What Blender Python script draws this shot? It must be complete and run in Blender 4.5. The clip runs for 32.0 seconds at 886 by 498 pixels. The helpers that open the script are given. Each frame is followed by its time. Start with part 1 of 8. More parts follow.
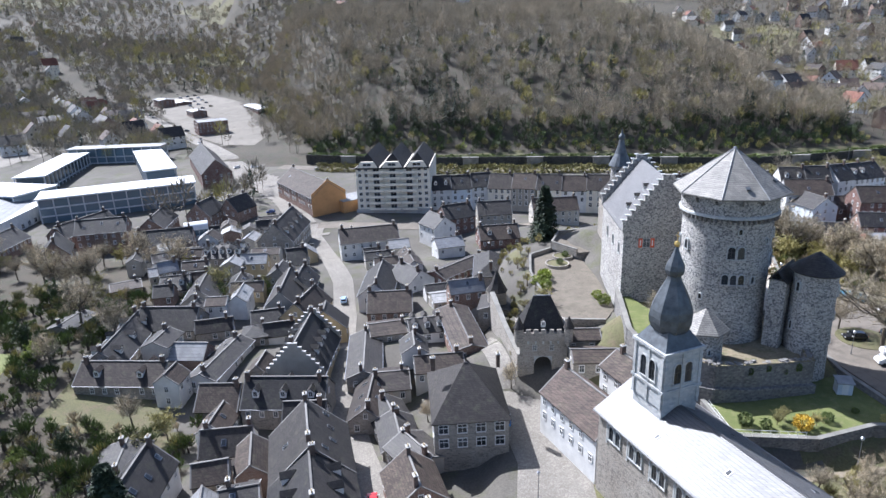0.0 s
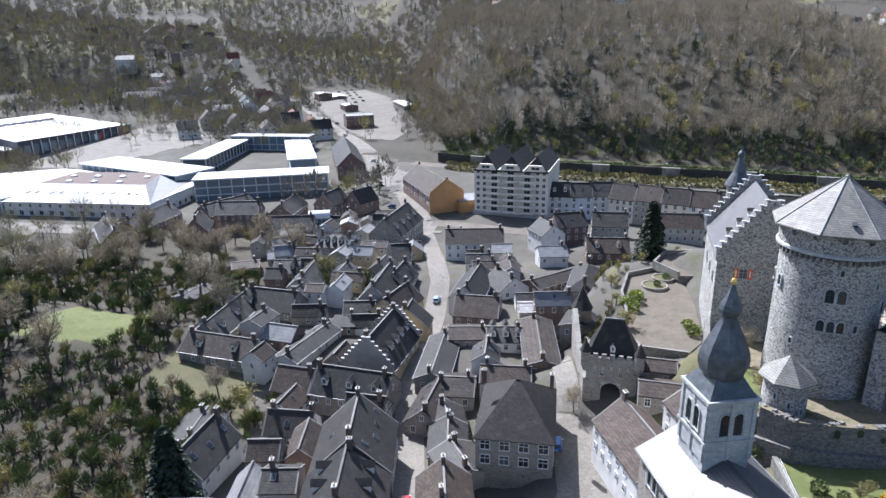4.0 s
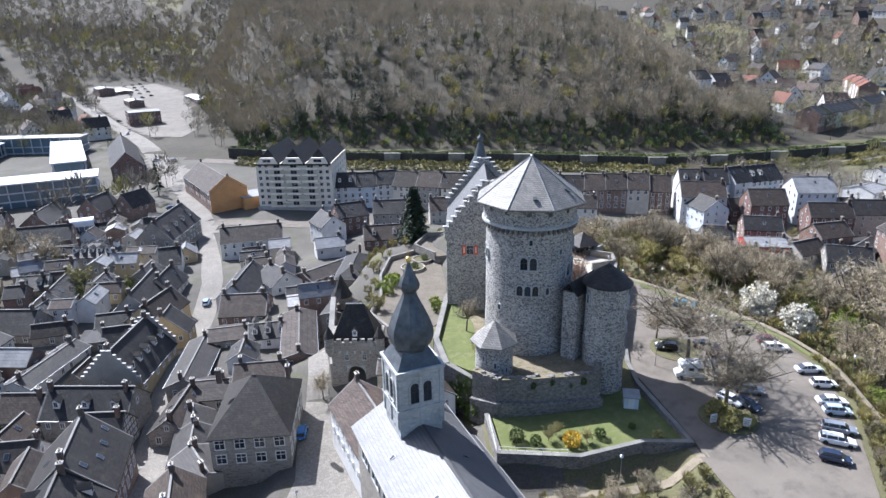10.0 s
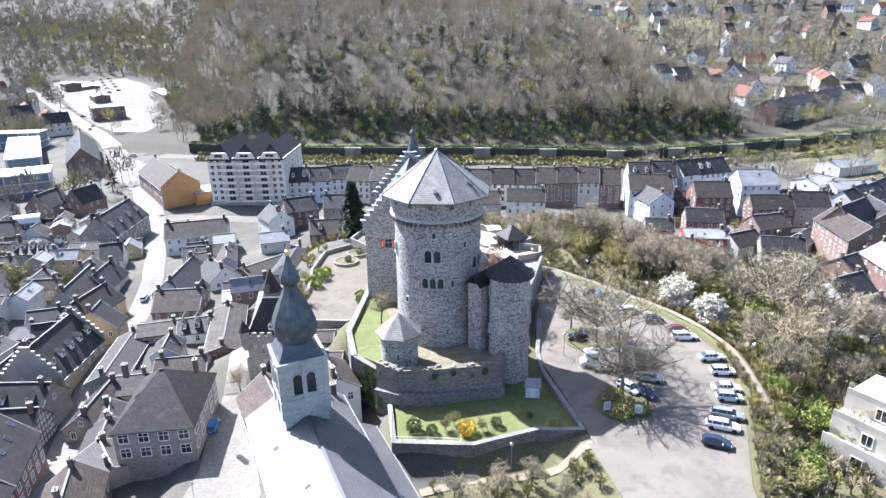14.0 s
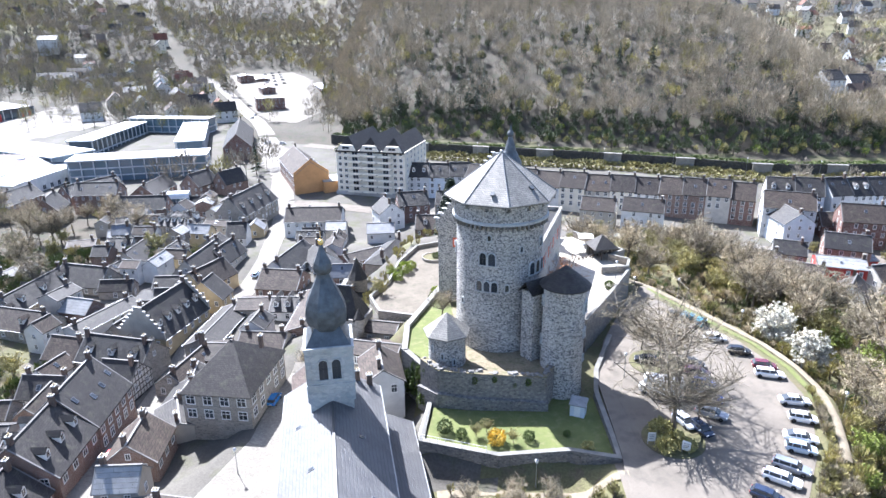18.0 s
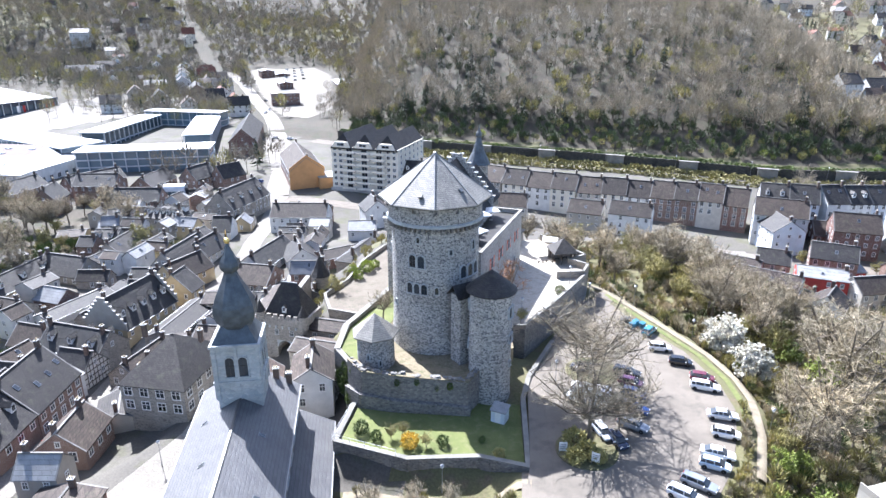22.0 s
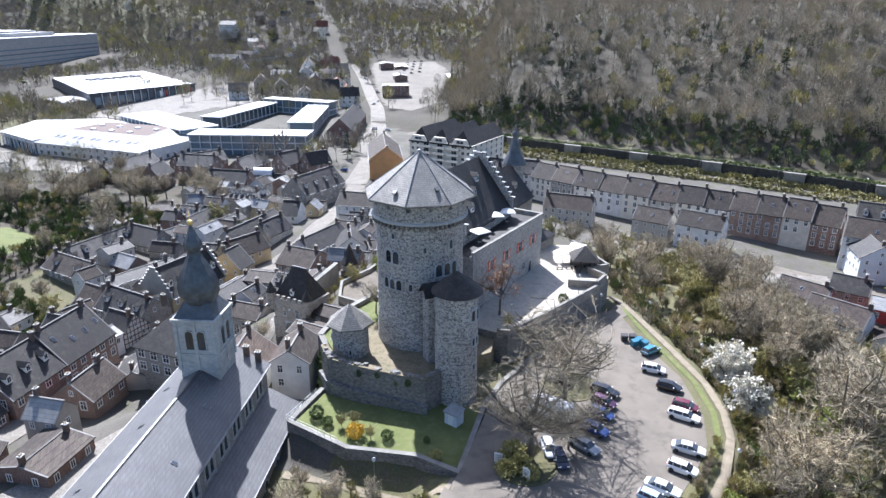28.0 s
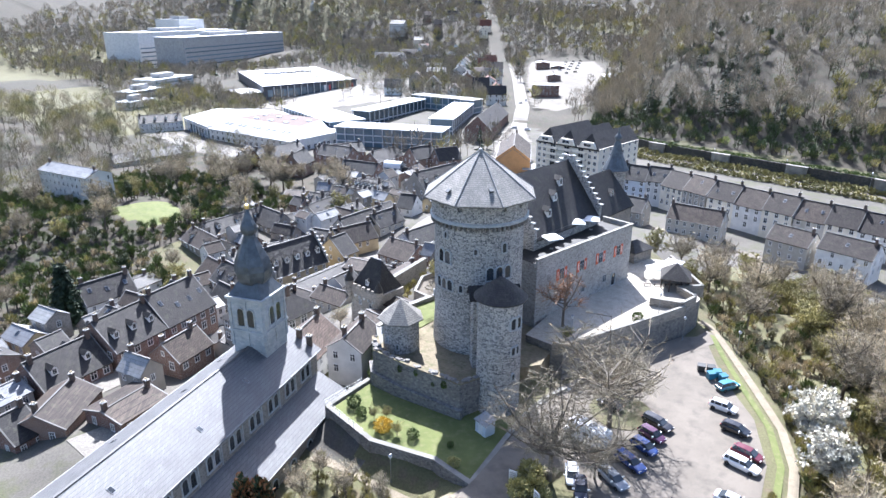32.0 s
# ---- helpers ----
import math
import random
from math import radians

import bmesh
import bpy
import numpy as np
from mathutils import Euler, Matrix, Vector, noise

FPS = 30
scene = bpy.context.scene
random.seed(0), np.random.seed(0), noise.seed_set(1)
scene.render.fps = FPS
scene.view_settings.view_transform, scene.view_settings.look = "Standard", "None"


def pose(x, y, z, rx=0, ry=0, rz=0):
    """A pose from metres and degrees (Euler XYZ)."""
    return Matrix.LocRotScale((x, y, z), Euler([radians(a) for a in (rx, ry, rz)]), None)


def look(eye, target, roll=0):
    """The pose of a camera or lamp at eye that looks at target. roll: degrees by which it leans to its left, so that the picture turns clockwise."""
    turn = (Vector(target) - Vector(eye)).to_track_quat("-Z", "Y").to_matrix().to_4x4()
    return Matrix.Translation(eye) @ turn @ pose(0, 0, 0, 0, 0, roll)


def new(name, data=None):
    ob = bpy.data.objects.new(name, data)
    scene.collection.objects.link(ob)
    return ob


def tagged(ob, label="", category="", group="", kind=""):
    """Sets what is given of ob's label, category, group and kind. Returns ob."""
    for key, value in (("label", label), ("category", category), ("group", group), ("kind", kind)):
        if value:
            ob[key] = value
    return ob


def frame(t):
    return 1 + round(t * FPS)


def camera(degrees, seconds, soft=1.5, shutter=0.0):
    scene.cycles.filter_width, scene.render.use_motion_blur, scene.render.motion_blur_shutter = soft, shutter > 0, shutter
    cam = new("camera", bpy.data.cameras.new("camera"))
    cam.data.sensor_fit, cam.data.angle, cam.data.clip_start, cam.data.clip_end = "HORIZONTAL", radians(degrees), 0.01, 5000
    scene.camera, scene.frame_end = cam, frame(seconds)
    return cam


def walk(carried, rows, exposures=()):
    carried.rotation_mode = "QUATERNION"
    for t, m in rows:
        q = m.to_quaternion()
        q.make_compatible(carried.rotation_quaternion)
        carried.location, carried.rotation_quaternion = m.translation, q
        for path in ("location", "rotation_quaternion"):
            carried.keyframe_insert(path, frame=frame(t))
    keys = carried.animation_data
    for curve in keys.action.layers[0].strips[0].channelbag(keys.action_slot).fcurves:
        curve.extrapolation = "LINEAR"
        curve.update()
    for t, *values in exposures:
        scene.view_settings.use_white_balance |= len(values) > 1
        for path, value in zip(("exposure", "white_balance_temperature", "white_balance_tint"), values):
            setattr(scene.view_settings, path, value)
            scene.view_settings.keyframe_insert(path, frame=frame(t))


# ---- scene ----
cam = camera(69.8, 32.0)
PATH = [
    (0, (-51.501, -103.627, 55.915), (-51.457, -101.73, 55.284), -2.0),
    (0.5, (-49.362, -103.842, 56.181), (-49.587, -101.953, 55.561), -1.7),
    (1, (-47.22, -103.679, 56.403), (-47.58, -101.81, 55.788), -1.5),
    (1.5, (-45.18, -103.122, 56.576), (-45.602, -101.266, 55.964), -1.4),
    (2, (-43.318, -102.643, 56.7), (-43.8, -100.801, 56.087), -1.3),
    (2.5, (-42.249, -102.012, 56.719), (-42.742, -100.173, 56.106), -1.3),
    (4.5, (-36.636, -100.49, 56.584), (-36.942, -98.615, 55.957), -1.1),
    (5, (-35.324, -100.104, 56.497), (-35.492, -98.214, 55.864), -1.1),
    (6, (-32.389, -99.826, 56.565), (-32.408, -97.932, 55.923), -1.2),
    (7, (-29.827, -100.013, 56.501), (-29.784, -98.12, 55.855), -1.1),
    (8, (-26.925, -100.407, 56.578), (-26.852, -98.517, 55.929), -1.0),
    (9, (-23.961, -100.815, 56.745), (-23.867, -98.928, 56.09), -1.0),
    (10, (-20.671, -101.19, 56.787), (-20.559, -99.304, 56.13), -0.9),
    (11, (-17.437, -101.901, 56.848), (-17.311, -100.018, 56.187), -0.9),
    (12, (-14.236, -102.563, 56.769), (-14.097, -100.682, 56.103), -1.0),
    (13, (-11.151, -102.996, 56.743), (-11.004, -101.117, 56.073), -0.9),
    (14, (-7.662, -103.404, 56.801), (-7.507, -101.528, 56.127), -0.9),
    (14.5, (-5.902, -103.644, 56.742), (-5.743, -101.768, 56.067), -0.9),
    (16.5, (1.088, -103.026, 56.359), (1.098, -101.145, 55.682), -0.8),
    (17, (2.915, -102.561, 56.321), (2.78, -100.682, 55.648), -0.8),
    (18, (6.801, -101.811, 56.45), (6.499, -99.951, 55.781), -0.6),
    (19, (10.743, -101.013, 56.734), (10.391, -99.163, 56.063), -0.4),
    (20, (14.567, -100.033, 56.816), (14.195, -98.187, 56.143), -0.3),
    (21, (18.504, -99.167, 56.926), (18.118, -97.325, 56.25), -0.2),
    (22, (22.194, -98.338, 56.942), (21.803, -96.498, 56.265), 0.0),
    (23, (25.98, -97.332, 57.101), (25.584, -95.493, 56.42), 0.1),
    (24, (29.886, -96.156, 57.13), (29.466, -94.324, 56.447), 0.3),
    (24.5, (31.924, -95.524, 57.103), (31.489, -93.696, 56.42), 0.3),
    (26.5, (39.179, -93.632, 57.495), (38.637, -91.835, 56.805), 0.5),
    (27, (40.721, -92.966, 57.617), (40.086, -91.2, 56.926), 0.5),
    (28, (44.426, -90.936, 57.502), (43.668, -89.22, 56.809), 0.4),
    (29, (47.97, -88.984, 57.502), (47.151, -87.296, 56.809), 0.3),
    (30, (51.247, -86.822, 57.489), (50.305, -85.201, 56.794), 0.2),
    (31, (54.564, -83.97, 57.474), (53.484, -82.438, 56.776), 0.0),
    (32, (57.039, -80.691, 57.019), (55.867, -79.227, 56.322), 0.1),
]
walk(cam, [(t, look(e, g, r)) for t, e, g, r in PATH],
     [(t, e, 5600, 14) for t, e in ((0, 1.12), (5, 1.0), (9, 1.06), (11, 1.24), (13, 1.68), (19, 1.98), (22, 1.94), (24, 1.68), (27, 1.36), (29.5, 1.38), (32, 1.8))])

rnd = random.Random(7)

# ---- light: spring sun from behind and left of the keep, clear sky ----
SUN_AZ, SUN_EL = -42.2, 46.5
world = bpy.data.worlds.new("world")
scene.world = world
world.use_nodes = True
wn = world.node_tree.nodes
sky = wn.new("ShaderNodeTexSky")
sky.sky_type = "NISHITA"
sky.sun_disc = False
sky.sun_elevation = radians(SUN_EL)
sky.sun_rotation = radians(SUN_AZ)
sky.air_density, sky.dust_density, sky.ozone_density = 1.0, 2.0, 1.0
wn["Background"].inputs["Strength"].default_value = 0.082
world.node_tree.links.new(sky.outputs["Color"], wn["Background"].inputs["Color"])
sun_data = bpy.data.lights.new("sun", "SUN")
sun_data.energy, sun_data.angle, sun_data.color = 5.0, radians(0.53), (1.0, 0.96, 0.90)
sun = new("sun", sun_data)
sun.matrix_world = look((-67, 74, 105), (0, 0, 0))


# ---- materials ----
def nodes_of(name, rough=0.8, metal=0.0):
    m = bpy.data.materials.new(name)
    m.use_nodes = True
    nt = m.node_tree
    b = nt.nodes["Principled BSDF"]
    b.inputs["Roughness"].default_value = rough
    b.inputs["Metallic"].default_value = metal
    return m, nt, b


def node(nt, kind, **k):
    n = nt.nodes.new(kind)
    for key, v in k.items():
        n.inputs[key].default_value = v
    return n


def ramp(nt, fac, stops):
    r = nt.nodes.new("ShaderNodeValToRGB")
    e = r.color_ramp.elements
    while len(e) < len(stops):
        e.new(0.5)
    for i, (p, c) in enumerate(stops):
        e[i].position, e[i].color = p, (*c, 1)
    nt.links.new(fac, r.inputs["Fac"])
    return r.outputs["Color"]


def mix(nt, fac, a, b, blend="MIX"):
    n = nt.nodes.new("ShaderNodeMix")
    n.data_type, n.blend_type = "RGBA", blend
    for sock, v in ((0, fac), (6, a), (7, b)):
        if hasattr(v, "node"):
            nt.links.new(v, n.inputs[sock])
        elif sock == 0:
            n.inputs[0].default_value = v
        else:
            n.inputs[sock].default_value = (*v, 1)
    return n.outputs[2]


def coords(nt):
    return nt.nodes.new("ShaderNodeNewGeometry").outputs["Position"]


def noise_of(nt, vec, scale, detail=4.0, rough=0.6):
    n = node(nt, "ShaderNodeTexNoise", Scale=scale, Detail=detail, Roughness=rough)
    nt.links.new(vec, n.inputs["Vector"])
    return n.outputs["Fac"]


def bump(nt, b, height, dist, strength=0.6):
    n = node(nt, "ShaderNodeBump", Distance=dist, Strength=strength)
    nt.links.new(height, n.inputs["Height"])
    nt.links.new(n.outputs["Normal"], b.inputs["Normal"])


def island(nt):
    return nt.nodes.new("ShaderNodeNewGeometry").outputs["Random Per Island"]


def by_object(nt):
    return nt.nodes.new("ShaderNodeObjectInfo").outputs["Random"]


def shade(c, k):
    return tuple(min(1.0, v * k) for v in c)


def plain(name, c, rough=0.8, metal=0.0, var=0.25, scale=1.2, fine=9.0, per_object=0.0):
    """Painted or plain surface with stains and grain."""
    m, nt, b = nodes_of(name, rough, metal)
    p = coords(nt)
    col = ramp(nt, noise_of(nt, p, scale * 0.35), [(0.3, shade(c, 1 - var)), (0.7, shade(c, 1 + var * 0.5))])
    fine_col = ramp(nt, noise_of(nt, p, fine), [(0.3, (0.8, 0.8, 0.8)), (0.7, (1, 1, 1))])
    col = mix(nt, 0.6, col, fine_col, "MULTIPLY")
    if per_object:
        tone = ramp(nt, by_object(nt), [(0.0, (1 - per_object,) * 3), (1.0, (1, 1, 1))])
        col = mix(nt, 1.0, col, tone, "MULTIPLY")
    nt.links.new(col, b.inputs["Base Color"])
    bump(nt, b, noise_of(nt, p, fine), 0.02, 0.3)
    return m


def rubble(name, stones, mortar, scale, rough=0.9, flat=1.4):
    """Irregular stonework: rounded stones of mixed tone in light mortar."""
    m, nt, b = nodes_of(name, rough)
    p = coords(nt)
    mp = nt.nodes.new("ShaderNodeMapping")
    mp.inputs["Scale"].default_value = (1, 1, flat)
    nt.links.new(p, mp.inputs["Vector"])
    v = node(nt, "ShaderNodeTexVoronoi", Scale=scale)
    nt.links.new(mp.outputs["Vector"], v.inputs["Vector"])
    e = node(nt, "ShaderNodeTexVoronoi", Scale=scale)
    e.feature = "DISTANCE_TO_EDGE"
    nt.links.new(mp.outputs["Vector"], e.inputs["Vector"])
    sep = nt.nodes.new("ShaderNodeSeparateColor")
    nt.links.new(v.outputs["Color"], sep.inputs["Color"])
    k = len(stones) - 1
    stone = ramp(nt, sep.outputs[0], [(i / k, c) for i, c in enumerate(stones)])
    edge = ramp(nt, e.outputs["Distance"], [(0.03, (0, 0, 0)), (0.09, (1, 1, 1))])
    col = mix(nt, edge, mortar, stone)
    stain = ramp(nt, noise_of(nt, p, 0.18, 5), [(0.3, (0.7, 0.68, 0.66)), (0.7, (1.0, 1.0, 1.0))])
    col = mix(nt, 0.8, col, stain, "MULTIPLY")
    grain = ramp(nt, noise_of(nt, p, 7.0), [(0.25, (0.72, 0.72, 0.72)), (0.75, (1.1, 1.1, 1.1))])
    col = mix(nt, 0.6, col, grain, "MULTIPLY")
    nt.links.new(col, b.inputs["Base Color"])
    bump(nt, b, edge, 0.05, 0.8)
    return m


def roofing(name, c, course, rough=0.6, var=0.3, moss=0.25, width=0.22, spread=1.0, spec=0.5):
    """Slate or tile in courses, each tile of its own tone, with moss and wash marks."""
    m, nt, b = nodes_of(name, rough)
    b.inputs["Specular IOR Level"].default_value = spec
    geo = nt.nodes.new("ShaderNodeNewGeometry")
    sp = nt.nodes.new("ShaderNodeSeparateXYZ")
    nt.links.new(geo.outputs["Position"], sp.inputs[0])
    add = nt.nodes.new("ShaderNodeMath")
    add.operation = "ADD"
    nt.links.new(sp.outputs[0], add.inputs[0])
    nt.links.new(sp.outputs[1], add.inputs[1])
    cb = nt.nodes.new("ShaderNodeCombineXYZ")
    nt.links.new(add.outputs[0], cb.inputs[0])
    nt.links.new(sp.outputs[2], cb.inputs[1])
    br = node(nt, "ShaderNodeTexBrick", Scale=1.0)
    br.inputs["Brick Width"].default_value = width * 1.35
    br.inputs["Row Height"].default_value = course
    br.inputs["Mortar Size"].default_value = 0.022
    br.inputs["Mortar Smooth"].default_value = 0.3
    br.inputs["Color1"].default_value = (*shade(c, 1 - var), 1)
    br.inputs["Color2"].default_value = (*shade(c, 1 + var), 1)
    br.inputs["Mortar"].default_value = (*shade(c, 0.4), 1)
    nt.links.new(cb.outputs[0], br.inputs["Vector"])
    p = geo.outputs["Position"]
    tone = ramp(nt, by_object(nt), [(0.0, tuple(1 - spread * v for v in (0.38, 0.37, 0.32))), (0.5, tuple(1 - spread * v for v in (0.05, 0.08, 0.1))), (1.0, tuple(1 + spread * v for v in (0.35, 0.28, 0.2)))])
    col = mix(nt, 1.0, br.outputs["Color"], tone, "MULTIPLY")
    wash = ramp(nt, noise_of(nt, p, 0.45, 5), [(0.3, (0.65, 0.65, 0.66)), (0.72, (1.15, 1.15, 1.12))])
    col = mix(nt, 0.9, col, wash, "MULTIPLY")
    green = ramp(nt, noise_of(nt, p, 0.8, 6, 0.7), [(0.52, (0, 0, 0)), (0.7, (moss,) * 3)])
    col = mix(nt, green, col, (0.15, 0.15, 0.09))
    nt.links.new(col, b.inputs["Base Color"])
    bump(nt, b, br.outputs["Fac"], -0.03, 0.7)
    return m


def bricks(name, c1, c2, mortar):
    m, nt, b = nodes_of(name, 0.88)
    geo = nt.nodes.new("ShaderNodeNewGeometry")
    sp = nt.nodes.new("ShaderNodeSeparateXYZ")
    nt.links.new(geo.outputs["Position"], sp.inputs[0])
    add = nt.nodes.new("ShaderNodeMath")
    add.operation = "ADD"
    nt.links.new(sp.outputs[0], add.inputs[0])
    nt.links.new(sp.outputs[1], add.inputs[1])
    cb = nt.nodes.new("ShaderNodeCombineXYZ")
    nt.links.new(add.outputs[0], cb.inputs[0])
    nt.links.new(sp.outputs[2], cb.inputs[1])
    br = node(nt, "ShaderNodeTexBrick", Scale=1.0)
    br.inputs["Brick Width"].default_value = 0.3
    br.inputs["Row Height"].default_value = 0.1
    br.inputs["Mortar Size"].default_value = 0.012
    br.inputs["Color1"].default_value = (*c1, 1)
    br.inputs["Color2"].default_value = (*c2, 1)
    br.inputs["Mortar"].default_value = (*mortar, 1)
    nt.links.new(cb.outputs[0], br.inputs["Vector"])
    p = geo.outputs["Position"]
    stain = ramp(nt, noise_of(nt, p, 0.4, 5), [(0.3, (0.7, 0.68, 0.66)), (0.7, (1.1, 1.08, 1.05))])
    col = mix(nt, 0.9, br.outputs["Color"], stain, "MULTIPLY")
    nt.links.new(col, b.inputs["Base Color"])
    bump(nt, b, br.outputs["Fac"], -0.01, 0.5)
    return m


def blend3(name, a, b_, c, s1, s2, rough=0.95, relief=0.1, fine=3.0):
    """Natural ground: three tones at two scales."""
    m, nt, b = nodes_of(name, rough)
    p = coords(nt)
    col = mix(nt, ramp(nt, noise_of(nt, p, s1, 5), [(0.4, (0, 0, 0)), (0.6, (1, 1, 1))]), a, b_)
    col = mix(nt, ramp(nt, noise_of(nt, p, s2, 6), [(0.5, (0, 0, 0)), (0.68, (1, 1, 1))]), col, c)
    g = ramp(nt, noise_of(nt, p, fine, 4), [(0.3, (0.65, 0.65, 0.65)), (0.7, (1.2, 1.2, 1.2))])
    col = mix(nt, 0.8, col, g, "MULTIPLY")
    nt.links.new(col, b.inputs["Base Color"])
    bump(nt, b, noise_of(nt, p, fine, 5), relief, 0.6)
    return m


def leaf(name, c1, c2, rough=0.7):
    m, nt, b = nodes_of(name, rough)
    col = ramp(nt, island(nt), [(0.0, c1), (1.0, c2)])
    tone = ramp(nt, by_object(nt), [(0.0, (0.8, 0.8, 0.8)), (1.0, (1.15, 1.12, 1.05))])
    col = mix(nt, 1.0, col, tone, "MULTIPLY")
    clump = ramp(nt, noise_of(nt, coords(nt), 0.11, 3), [(0.32, (0.5, 0.52, 0.5)), (0.68, (1.35, 1.3, 1.25))])
    nt.links.new(mix(nt, 0.9, col, clump, "MULTIPLY"), b.inputs["Base Color"])
    return m


